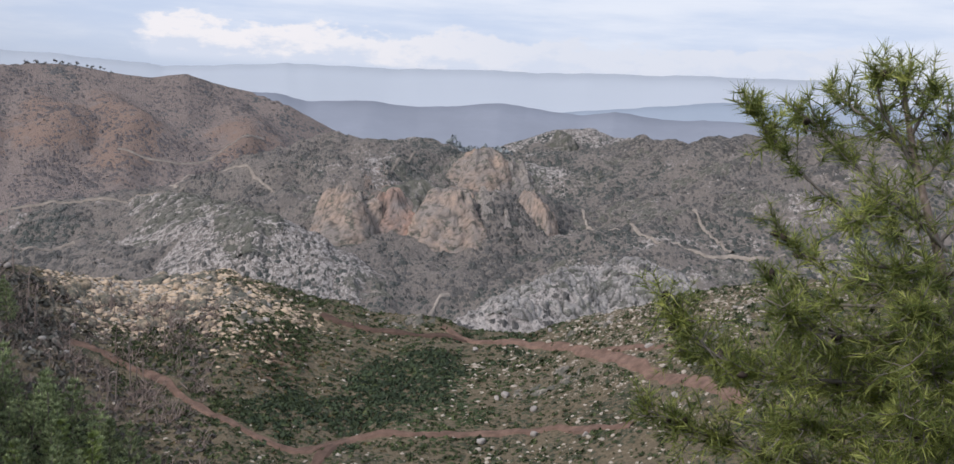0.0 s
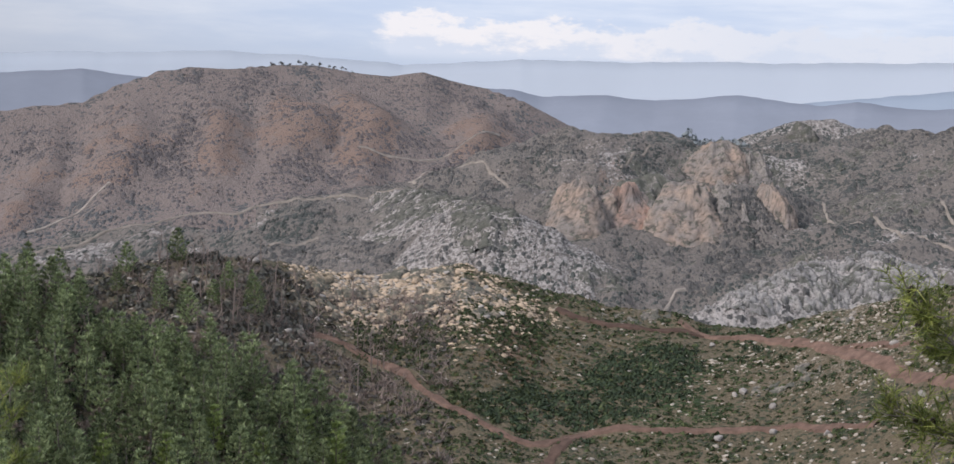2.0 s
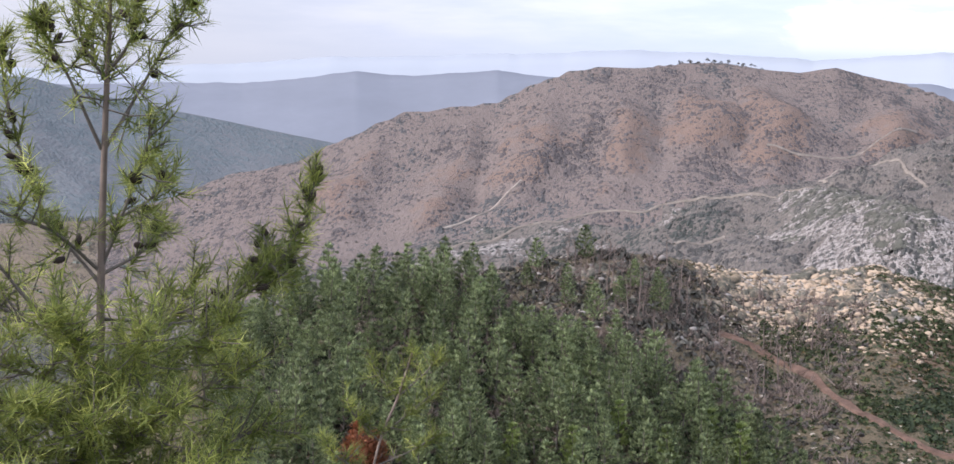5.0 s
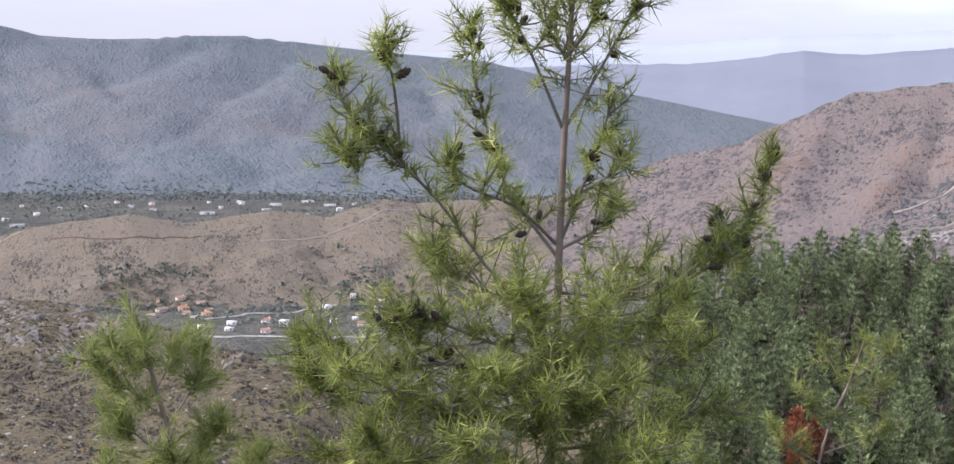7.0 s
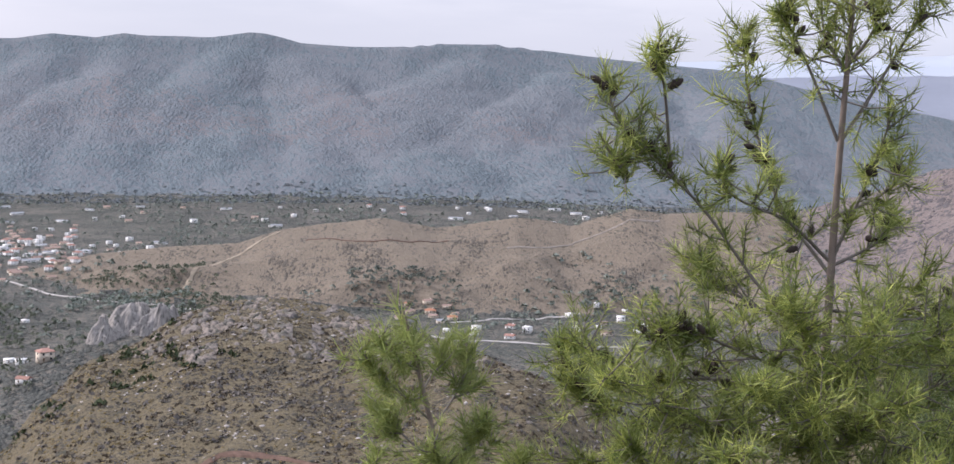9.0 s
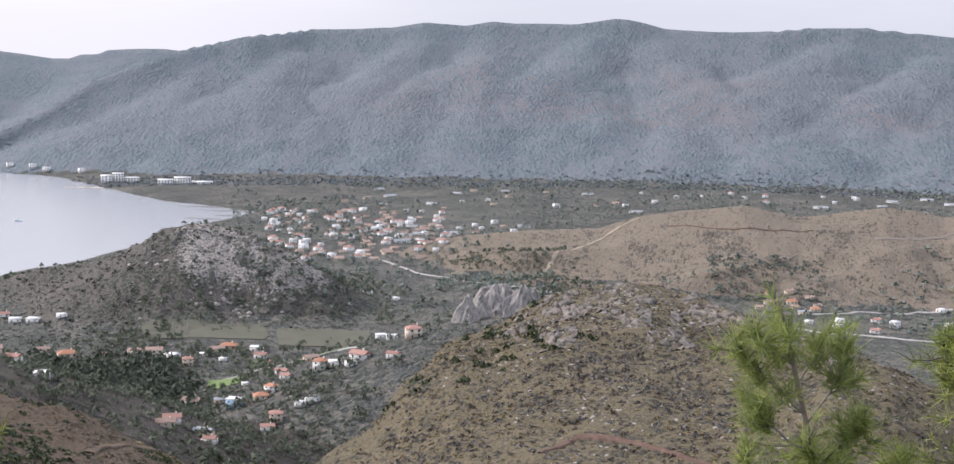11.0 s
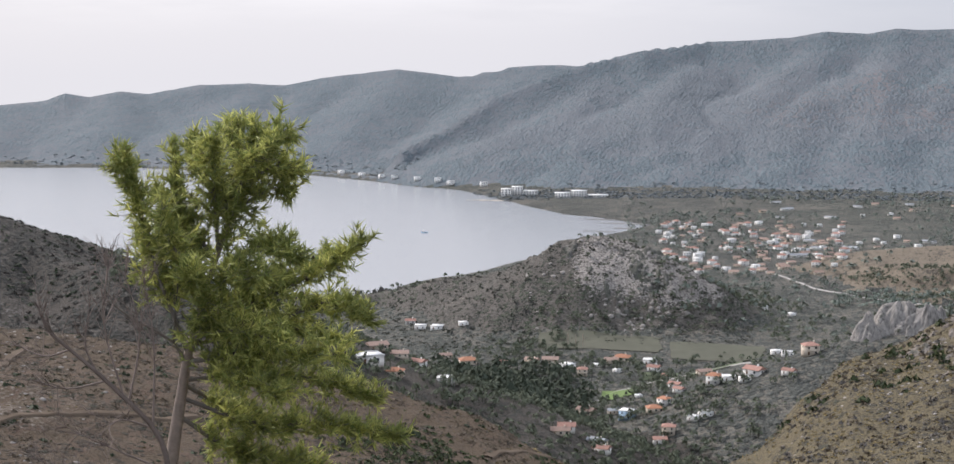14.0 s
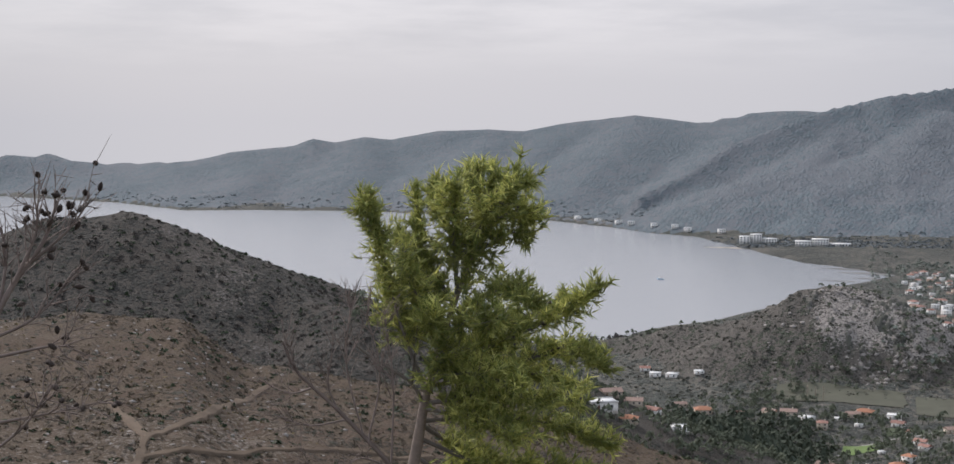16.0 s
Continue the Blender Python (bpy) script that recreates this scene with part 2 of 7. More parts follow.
def ridged(x, y, size, octaves=4, seed=0):
    out, amp, f = 0.0, 1.0, 1.0 / size
    for k in range(octaves):
        out = out + amp * (0.5 - np.abs(value_noise(x * f + 7.3 * k, y * f - 3.1 * k, seed + k)))
        amp, f = amp * 0.5, f * 2.1
    return out


def smooth_max(a, b, k):
    h = np.clip(0.5 + 0.5 * (a - b) / k, 0, 1)
    return b + (a - b) * h + k * h * (1 - h)


def along(turn, points, column):
    """A value that runs smoothly through points, given by their turn."""
    xs = np.array([p[0] for p in points], float)
    ys = np.array([p[column] for p in points], float)
    return np.interp(turn, xs, ys)


def rise(points, up=0.0):
    """Turn, distance and height of the points of a crest given as turn, distance and slope."""
    return [(a, r, EYE + r * math.tan(radians(e)) + up) for a, r, e in points]


def range_height(turn, far, crest, foot, power=1.3, back=0.35, even=0.0):
    """Height of a long range seen along its flank: from its foot up to its crest, and down behind it."""
    rc, zc = along(turn, crest, 1), along(turn, crest, 2)
    rf, zf = along(turn, foot, 1), along(turn, foot, 2)
    out = 14 * np.clip(np.maximum(crest[0][0] - turn, turn - crest[-1][0]), 0, 40)
    zc, zf = zc - out, zf - out
    u = (far - rf) / (rc - rf)
    if even:
        level = sum(along(turn + even * d, crest, 2) for d in (-1.0, -0.5, 0.0, 0.5, 1.0)) / 5 - out
        zc = np.where(far > rc, zc, level + (zc - level) * np.clip(u, 0, 1) ** 5)
    front = zf + (zc - zf) * np.clip(u, 0, 1) ** power
    front = np.where(u < 0, zf - 0.6 * (rf - far), front)
    return np.where(far > rc, zc - back * (far - rc) - 0.0004 * np.clip(far - rc, 0, None) ** 1.5, front)


def ridge_height(x, y, points, slope, top=6.0, power=1.0):
    """Height of a hill whose crest runs through points (turn, distance, height)."""
    best = np.full(x.shape, -1e9)
    p = [spot(*q) for q in points]
    for a, b in zip(p, p[1:] if len(p) > 1 else p):
        dx, dy = b.x - a.x, b.y - a.y
        t = np.clip(((x - a.x) * dx + (y - a.y) * dy) / max(dx * dx + dy * dy, 1e-6), 0, 1)
        d = np.hypot(x - a.x - t * dx, y - a.y - t * dy)
        z = a.z + (b.z - a.z) * t
        best = np.maximum(best, z - slope * (np.sqrt(d * d + top * top) - top) ** power)
    return best


BIG_SPURS = [[(15.0, 1740), (13.8, 1560), (13.2, 1440), (12.8, 1330)], [(19.5, 1740), (19.3, 1520), (18.6, 1300)], [(21.6, 1700), (22.6, 1480), (23, 1270)], [(25.0, 1640), (25.6, 1430), (26.6, 1230)], [(28.5, 1600), (29.6, 1400), (30, 1230)], [(10.2, 1790), (9.8, 1600), (9.6, 1450)], [(16.8, 1750), (16.6, 1600), (16.2, 1480)]]
WEST_SPURS = [[(62, 3130), (63.6, 2860), (66.2, 2660), (69.6, 2480), (71, 2400)], [(59.6, 3120), (57.2, 2850), (58.6, 2560), (59, 2430)], [(49.2, 3150), (51.4, 2850), (54, 2560), (55, 2430)], [(73.4, 3050), (75, 2800), (77.2, 2520), (78.2, 2430)], [(76.6, 2980), (79, 2720), (80.6, 2560)], [(68.6, 3100), (70.6, 2880), (72.6, 2640), (74, 2460)], [(65.6, 3120), (66.4, 2950), (68.6, 2780)], [(46.6, 3200), (46.2, 2850), (45.4, 2450)], [(43.4, 3200), (42, 2850), (41, 2450)], [(53.2, 3150), (54.8, 2950), (55.4, 2800)], [(63.6, 2860), (61.6, 2640), (61, 2440)], [(51.4, 2850), (49.6, 2640), (49, 2440)]]
BAY_SPURS = [[(80.4, 3950), (81.6, 3500), (83.4, 3050)], [(84.9, 3900), (86.2, 3450), (87.4, 3050)], [(90.6, 3900), (91.4, 3500), (92, 3150)], [(95.6, 3900), (96, 3550), (97, 3250)], [(99.6, 3900), (100.2, 3550), (101, 3300)], [(87.8, 3900), (89.2, 3550), (89.8, 3200)]]

NEAR_SHORE = [(74.8, 1846), (76.5, 1730), (78.2, 1607), (79.6, 1504), (81.6, 1392), (83.5, 1348), (85.7, 1254), (92, 1150), (110, 1000), (150, 900)]
FAR_SHORE = [(74.8, 1852), (75.3, 1880), (76.7, 1925), (78.4, 1990), (79.5, 2080), (80.5, 2180), (81.5, 2290), (82.4, 2390), (86, 2632), (88.9, 2830), (95.8, 3100), (102.6, 3200), (105, 3520), (109.3, 3930), (125, 6000), (150, 9000)]

WEST_CREST = rise([(30, 3300, -1.6), (39.8, 3300, 0.2), (42.2, 3300, 0.8), (44.6, 3300, 0.95), (47, 3300, 1.15), (49.8, 3300, 1.45), (52.1, 3250, 1.68), (53.5, 3250, 1.66), (55.2, 3200, 1.5), (57.2, 3200, 1.4), (59.2, 3200, 1.47), (60.6, 3200, 1.78), (61.2, 3200, 1.8), (62.6, 3200, 1.6), (65, 3200, 1.6), (65.9, 3200, 1.65), (66.9, 3200, 1.45), (68.5, 3200, 1.53), (69.9, 3200, 1.25), (71.5, 3200, 1.21), (72.9, 3200, 1.16), (73.9, 3150, 1.02), (75.3, 3100, 0.85), (76.3, 3100, 0.6), (77.6, 3050, 0.3), (81.2, 2900, -0.91), (82.9, 2800, -2.08), (84.8, 2720, -3.0), (88, 2700, -7)], 5)
WEST_FOOT = [(30, 2400, 12), (45, 2250, 12), (60, 2250, 10), (70, 2300, 8), (78, 2320, 4), (82, 2480, 3), (86, 2640, 2), (90, 2800, -5)]
BAY_CREST = rise([(68, 4100, -2), (72, 4100, -0.2), (77.6, 4100, 0.27), (78.6, 4100, 0.38), (80.5, 4100, 0.31), (82.6, 4000, -0.05), (85, 4000, 0.22), (87.9, 4000, -0.13), (89.3, 4000, -0.42), (90.7, 4000, -0.3), (92.6, 4000, -0.35), (94.5, 4000, -0.7), (95.6, 4000, -0.61), (96.7, 4000, -0.84), (97.6, 4000, -0.7), (98.3, 4000, -0.95), (100.8, 4000, -1.17), (102.3, 4000, -1.5), (106, 4150, -1.5), (107.7, 4200, -1.14), (109.3, 4250, -1.25), (114, 4300, -1.9), (120, 4300, -3.5)])
BAY_FOOT = [(68, 2900, 4), (82, 2700, 3), (86, 2640, 2), (88.9, 2838, 2), (95.8, 3110, 2), (102.6, 3210, 2), (105, 3530, 2), (109.3, 3940, 2), (120, 4200, -20)]
BIG_CREST = rise([(1.5, 1750, -4), (3.5, 1750, -1.2), (5.9, 1800, 0.08), (7.6, 1800, 0.97), (9.1, 1850, 1.4), (10.5, 1850, 1.63), (11.5, 1850, 1.92), (12.9, 1850, 1.72), (14.3, 1850, 1.85), (15.7, 1850, 2.05), (17.3, 1850, 2.03), (18.6, 1800, 1.86), (20.3, 1800, 1.88), (21.7, 1780, 1.65), (23.1, 1750, 1.15), (24.5, 1720, 0.4), (25.9, 1700, 0.18), (28.2, 1680, -0.1), (30.3, 1650, -1.1), (32.4, 1620, -2.2), (35, 1600, -2.7), (37.1, 1560, -3.56), (39, 1520, -4.2), (41, 1500, -5)])
BIG_FOOT = [(0, 1450, 120), (8, 1380, 128), (12, 1280, 130), (15.8, 1260, 122), (18.7, 1230, 112), (23, 1200, 97), (24.9, 1180, 86), (27.7, 1160, 79), (31.7, 1140, 70), (36, 1120, 45), (41, 1100, 20)]
MID_CREST = rise([(-30, 1300, 0.4), (-16, 1350, 0.6), (-11.1, 1400, 0.69), (-9.1, 1400, 0.7), (-7.4, 1450, 0.33), (-5.8, 1500, 0.1), (-4.2, 1550, -0.1), (-2, 1550, -0.25), (0.7, 1500, -0.45), (1.9, 1450, -0.26), (3.1, 1430, 0.0), (4.3, 1420, 0.12), (5.9, 1400, -0.05), (7.3, 1380, -0.56), (9, 1350, -1.1), (12, 1300, -2.5), (16, 1260, -3.2), (23, 1200, -4.5), (31, 1140, -6.1), (38, 1100, -9.2), (44, 1050, -11)])
MID_FOOT = [(-30, 560, 112), (-10, 650, 98), (0, 720, 86), (8, 740, 84), (14, 740, 86), (20, 720, 78), (26, 700, 62), (32, 680, 38), (40, 660, 14), (44, 640, 5)]
LOW_CREST = rise([(36, 1450, -6.5), (40, 1450, -4.5), (43.3, 1450, -4.6), (44.8, 1450, -4.73), (46.2, 1450, -4.56), (48.5, 1430, -5.26), (50.6, 1420, -5.0), (52.4, 1420, -5.31), (53.8, 1420, -5.49), (56, 1400, -5.21), (58.2, 1400, -5.47), (59.8, 1400, -5.69), (61.5, 1400, -6.21), (63.9, 1400, -6.39), (66.8, 1400, -6.68), (69.1, 1400, -7.2), (71, 1400, -8.2)])
LOW_FOOT = [(36, 1150, 14), (44.7, 1150, 15), (51, 1130, 14), (57, 1140, 13), (63.4, 1150, 12), (69, 1250, 10), (72, 1300, 5)]
NEAR_CREST = rise([(-40, 220, -4), (-13.4, 235, -4.7), (-11.1, 240, -5.0), (-8.8, 245, -5.5), (-6.5, 252, -6.2), (-4.4, 258, -6.8), (-2.5, 265, -7.3), (0.2, 268, -7.35), (1.1, 270, -7.1), (3.9, 275, -6.8), (6.2, 278, -6.4), (7.9, 280, -5.8), (9.6, 280, -5.25), (11.9, 280, -5.6), (13.4, 278, -5.9), (15.8, 270, -5.7), (17.2, 265, -5.5), (19.6, 260, -5.3), (21.5, 258, -5.7), (23.4, 255, -6.3), (25.3, 250, -6.6), (27.2, 248, -7.0), (29.9, 245, -7.5), (32, 240, -8), (36, 235, -10), (41, 230, -14), (48, 220, -20)])
NEAR_FOOT = [(-40, 120, 150), (-10, 130, 140), (0, 140, 132), (10, 140, 130), (20, 135, 130), (32, 130, 126), (40, 130, 118), (48, 130, 105)]
SPUR_CREST = rise([(44, 330, -15), (47, 340, -12.5), (50.2, 350, -10.85), (51.9, 360, -10.1), (54, 380, -9.6), (55.9, 400, -9.05), (58.3, 420, -8.45), (59.8, 425, -8.22), (61.5, 425, -8.4), (63.4, 420, -9.0), (65.3, 412, -9.99), (67.2, 400, -10.6), (69.1, 385, -12.2), (70.7, 370, -14), (73.8, 350, -16), (77, 340, -18.5)])
SPUR_FOOT = [(44, 250, 90), (50, 260, 112), (60, 270, 108), (70, 270, 104), (77, 270, 98)]
MOUND_CREST = rise([(73, 270, -19.5), (76.3, 280, -16.4), (78.7, 290, -15.0), (81.6, 300, -13.6), (83.6, 300, -13.0), (86, 305, -12.1), (90, 310, -11), (97.5, 315, -9.7), (100.4, 320, -9.3), (102.7, 320, -7.7), (106.1, 320, -7.3), (112, 320, -7.3), (140, 300, -9)])
MOUND_FOOT = [(73, 230, 95), (80, 220, 120), (90, 210, 124), (100, 190, 134), (112, 180, 138), (140, 180, 135)]
DARK_CREST = rise([(93, 520, -9.5), (95.5, 560, -7.6), (98, 590, -6.95), (100, 610, -6.0), (102, 630, -4.95), (103.8, 650, -3.85), (105, 650, -3.45), (107.1, 640, -3.6), (109.4, 620, -4.9), (114, 600, -7), (120, 580, -10)])
ROCK_HILL = rise([(72.5, 1010, -9.6), (74.2, 1060, -8.0), (75.3, 1080, -6.75), (76.5, 1090, -6.35), (78, 1090, -6.32), (78.8, 1100, -6.8), (80.1, 1110, -7.4), (81.6, 1130, -7.8), (83.5, 1150, -8.1), (85.6, 1170, -8.55), (90, 1150, -9.0)])
DOME = rise([(-9.5, 560, -6.2), (-7.7, 590, -5.0), (-6.3, 600, -4.5), (-4.9, 600, -4.75), (-3.1, 580, -5.45), (-1.5, 560, -6.3), (0.2, 540, -7.3)])
ROCK_SPUR = rise([(12.5, 1230, -2.75), (11.3, 1180, -2.8), (9.4, 1040, -3.2), (8.0, 950, -3.55)])
BENCH = [(7.2, 1130, 128), (6.2, 1112, 140), (5.2, 1100, 147), (3.2, 1110, 139), (0.8, 1103, 151), (-0.5, 1100, 149), (-2.3, 1165, 146), (-3.6, 1190, 138)]
UPPER_BENCH = [(1.2, 1400, 170), (-0.1, 1385, 180), (-1.5, 1380, 170), (-3, 1390, 164)]
PEAK_E = rise([(-2.4, 1700, -0.1), (-3.0, 1700, 0.38), (-4.2, 1700, 0.5), (-5.6, 1700, 0.2), (-7.0, 1650, 0.1)])
GREEN_SPUR = rise([(58, 700, -9.6), (63, 745, -9.6), (66.5, 745, -10.0), (68.2, 720, -11.2), (70, 680, -13.2)])



def spur_lines(lines, crest, foot, bulge, power):
    """Crest lines of spurs that run down a flank, proud of it half way."""
    out = []
    for line in lines:
        points = []
        for turn, far in line:
            rc, zc, rf, zf = (float(along(turn, p, k)) for p, k in ((crest, 1), (crest, 2), (foot, 1), (foot, 2)))
            u = min(max((far - rf) / (rc - rf), 0.0), 1.0)
            points.append((turn, far, zf + (zc - zf) * (u ** power + bulge * math.sin(math.pi * u)) - 8 * u - 3))
        out.append(points)
    return out


WEST_RIBS = spur_lines(WEST_SPURS, WEST_CREST, WEST_FOOT, 0.075, 1.3)
BIG_RIBS = spur_lines(BIG_SPURS, BIG_CREST, BIG_FOOT, 0.13, 1.0)
BAY_RIBS = spur_lines(BAY_SPURS, BAY_CREST, BAY_FOOT, 0.06, 1.15)

PARTS = ["ground", "mountain_west", "mountain_bay", "hill_burnt", "upland", "hills_low", "ridge_near", "spur", "mound", "hill_dark", "hill_rock", "dome_rock", "hillside"]


def land(turn, far):
    """Height of the ground, which landform rules there, and the cover (rock, green, soil)."""
    a = np.radians(turn)
    x, y = -np.sin(a) * far, np.cos(a) * far
    n_big, n_mid, n_fine = fbm(x, y, 260, 5, 0.5, 3), fbm(x, y, 60, 5, 0.55, 11), fbm(x, y, 9, 4, 0.55, 23)
    gully = ridged(x, y, 210, 5, 31)
    shore = np.minimum(along(turn, NEAR_SHORE, 1) - far, 9e9)
    beyond = far - along(turn, FAR_SHORE, 1)
    inland = np.maximum(shore, beyond)
    inland = np.where(turn < 74.8, np.hypot(np.radians(74.8 - turn) * far, far - 1850), inland)
    inland = inland + 18 * fbm(x, y, 130, 4, 0.5, 77)
    plain = np.clip(0.05 * inland, -25, 2.5) + np.clip(0.012 * inland, 0, 9) + np.where(inland > 30, 0.8 * n_mid, 0)
    lookout = EYE - 1.6 - 0.30 * far - 0.0002 * far * far + np.clip(far / 40, 0, 1) * (1.5 * n_mid + 0.3 * n_fine)
    lookout = np.maximum(lookout, plain - 3)
    layers = [np.where(far < 600, np.maximum(lookout, plain), plain)]
    up = lambda k: np.clip(k, 0, 1)
    bend = fbm(x, y, 320, 2, 0.4, 7)
    wander = 110 * fbm(x, y, 600, 2, 0.5, 83)
    ravine = 1 - 1.3 * np.sqrt(fbm(a * 2700 + 0.6 * wander, far * 0.05, 210, 2, 0.45, 33) ** 2 + 0.01)
    lower = up((along(turn, WEST_CREST, 1) - 60 - far) / 420)
    base = range_height(turn, far, WEST_CREST, WEST_FOOT, 1.7, 0.35, 5.0)
    rib = np.max([ridge_height(x + 0.25 * wander + 10 * n_mid, y, p, 0.34, 45) for p in WEST_RIBS], axis=0)
    west_spur = up((rib - base + 14) / 60) * lower
    layers.append(smooth_max(base, np.where(far < along(turn, WEST_CREST, 1) - 30, rib, -999), 10) + up((far - 2300) / 300) * ((14 * ravine - 9) * lower + 5 * n_big * up((3300 - far) / 300 + 0.25)))
    base = range_height(turn, far, BAY_CREST, BAY_FOOT, 1.6, 0.35, 5.0)
    rib = np.max([ridge_height(x + 0.2 * wander, y, p, 0.27, 45) for p in BAY_RIBS], axis=0)
    layers.append(smooth_max(base, np.where(far < along(turn, BAY_CREST, 1) - 60, rib, -999), 12) + up((far - 2900) / 300) * 4 * n_big)
    rc = along(turn, BIG_CREST, 1)
    base = range_height(turn, far, BIG_CREST, BIG_FOOT, 1.3)
    rib = np.max([ridge_height(x + 24 * bend + 5 * n_mid, y - 15 * bend, p, 0.5, 9) for p in BIG_RIBS], axis=0)
    big_spur = up((rib - base + 8) / 30)
    stray = 60 * fbm(x, y, 190, 3, 0.5, 84)
    cleft = 1 - 1.4 * np.sqrt(fbm(a * 1550 + 0.45 * stray, far * 0.09, 85, 3, 0.5, 47) ** 2 + 0.01)
    layers.append(smooth_max(base, np.where(far < rc - 20, rib, -999), 7) + (9 * cleft - 6) * up((rc - 30 - far) / 250) * up((far - 1180) / 200) + 1.2 * n_mid)
    layers.append(range_height(turn, far, MID_CREST, MID_FOOT, 1.65, 0.2) + 16 * (gully - 0.2) * up((far - 760) / 150) * up((along(turn, MID_CREST, 1) - far) / 150 + 0.1) + 3 * n_mid + (15 * (ridged(x + 0.3 * stray, y - 0.3 * stray, 95, 5, 61) - 0.35) + 1.3 * n_fine) * up((far - 740) / 80))
    layers.append(range_height(turn, far, LOW_CREST, LOW_FOOT, 0.85) + 20 * (ridged(x, y, 150, 4, 59) - 0.3) * up((along(turn, LOW_CREST, 1) - far - 10) / 150) + 0.8 * n_mid)
    layers.append(range_height(turn, far, NEAR_CREST, NEAR_FOOT, 1.0, 0.45) + 1.2 * n_mid + 0.5 * n_fine)
    layers.append(range_height(turn, far, SPUR_CREST, SPUR_FOOT, 0.9, 0.5) + 2.0 * n_mid + 0.5 * n_fine)
    layers.append(range_height(turn, far, MOUND_CREST, MOUND_FOOT, 0.9, 0.45) + 1.6 * n_mid + 0.4 * n_fine)
    layers.append(ridge_height(x, y, DARK_CREST, 0.42) + 2.2 * n_mid)
    layers.append(ridge_height(x, y, ROCK_HILL, 0.62) + 4.0 * n_mid + 1.5 * n_fine)
    layers.append(ridge_height(x, y, DOME, 0.95, 14) + 3.0 * ridged(x, y, 18, 4, 91))
    z, k = layers[0], np.zeros(turn.shape, int)
    for i, layer in enumerate(layers[1:], 1):
        k = np.where(layer > z, i, k)
        z = smooth_max(z, layer, 5.0 if i in (6, 7, 8, 11) else 9.0)
    z = smooth_max(z, ridge_height(x, y, GREEN_SPUR, 0.33) + 2 * n_mid, 6.0)
    # cliffs and crags of the upland
    crag = np.zeros(turn.shape)
    for points, slope, size in ((ROCK_SPUR, 0.55, 12), (PEAK_E, 0.4, 10), (BENCH, 0.95, 16), (UPPER_BENCH, 0.75, 16)):
        flutes = ridged(turn * 40, far * 0.12, 22, 4, 95)
        c = ridge_height(x, y, points, slope, size) + 4 * ridged(x, y, 30, 4, 95) + 1.5 * (flutes - 0.3)
        mask = np.clip((c - z) / 5 + 0.5, 0, 1)
        if points is ROCK_SPUR or points is PEAK_E:
            crag = np.maximum(crag, mask)
        z = smooth_max(z, c, 3.0)
    k = np.where((k == 0) & (far < 500) & (z > plain + 1.0), 12, k)

    def patch(t0, t1, r0, r1, soft=0.6):
        """One inside a stretch of the plan, falling to nothing past its ragged edge."""
        d = np.hypot((turn - (t0 + t1) / 2) / (t1 - t0), (far - (r0 + r1) / 2) / (r1 - r0)) * 2
        return up((1.15 - d + 0.35 * n_mid + 0.2 * n_fine) / soft)

    rock = 0.16 + 0.22 * up(n_mid)
    ledge = up(np.sin(z * 0.5 + 4 * n_mid) - 0.45) * 1.6
    rock = np.where(k == 4, 0.12 + 0.22 * n_mid + 0.12 * n_big + 0.16 * ledge, rock)
    rock = np.where((k == 1) | (k == 2) | (k == 3) | (k == 5), 0.12 + 0.12 * n_mid, rock)
    rock = np.where(k == 0, 0.1, rock)
    rock = np.where(k == 11, 0.6, rock)
    rock = np.where(k == 10, 0.12 + 0.15 * n_mid + 0.35 * patch(73, 78.5, 1020, 1110), rock)
    rock = np.maximum(rock, crag * 0.45)
    rock = np.where(k == 6, rock + 0.32 * patch(7, 17.5, 236, 300) + 0.15 * patch(-16, 0, 200, 270), rock)
    green = 0.32 + 0.25 * n_big
    green = np.where(k == 6, 0.42 + 0.2 * n_mid + 0.5 * patch(-1.5, 6, 205, 262) - 0.3 * patch(11, 40, 120, 300), green)
    green = np.where(k == 4, 0.38 + 0.3 * n_big + 0.3 * (0.4 - gully), green)
    green = np.where(k == 5, 0.1 + 0.12 * n_big, green)
    green = np.where(k == 3, 0.5 - 0.4 * big_spur - 0.3 * cleft + 0.15 * n_big + 0.25 * patch(6, 13, 1400, 1800), green)
    green = np.where((k == 1) | (k == 2), 0.48 - 0.15 * ravine + 0.25 * n_big - 0.3 * west_spur + 0.55 * up((2640 - far) / 260) + 0.3 * up((far - 2950) / 200) * (k == 1) + 0.25 * (k == 2), green)
    green = np.where((k == 7) | (k == 8) | (k == 9), 0.14 + 0.2 * n_big, green)
    green = np.where(k == 0, 0.33 + 0.3 * n_big, green)
    soil = 0.1 + 0.16 * n_big
    soil = np.where(k == 3, 0.05 + 0.5 * big_spur + 0.15 * cleft + 0.1 * n_mid + 0.12 * patch(12, 15.5, 1250, 1560), soil)
    soil = np.where((k == 1) | (k == 2), 0.02 + 0.15 * ravine + 0.35 * west_spur + 0.2 * fbm(x, y, 420, 3, 0.5, 39) - 0.4 * up((2640 - far) / 260) - 0.25 * up((far - 2950) / 200), soil)
    soil = np.where(k == 4, soil + 0.4 * patch(-2.5, 6.5, 1060, 1260), soil)
    soil = np.where((k == 8) | (k == 9), 0.2 + 0.16 * n_big, soil)
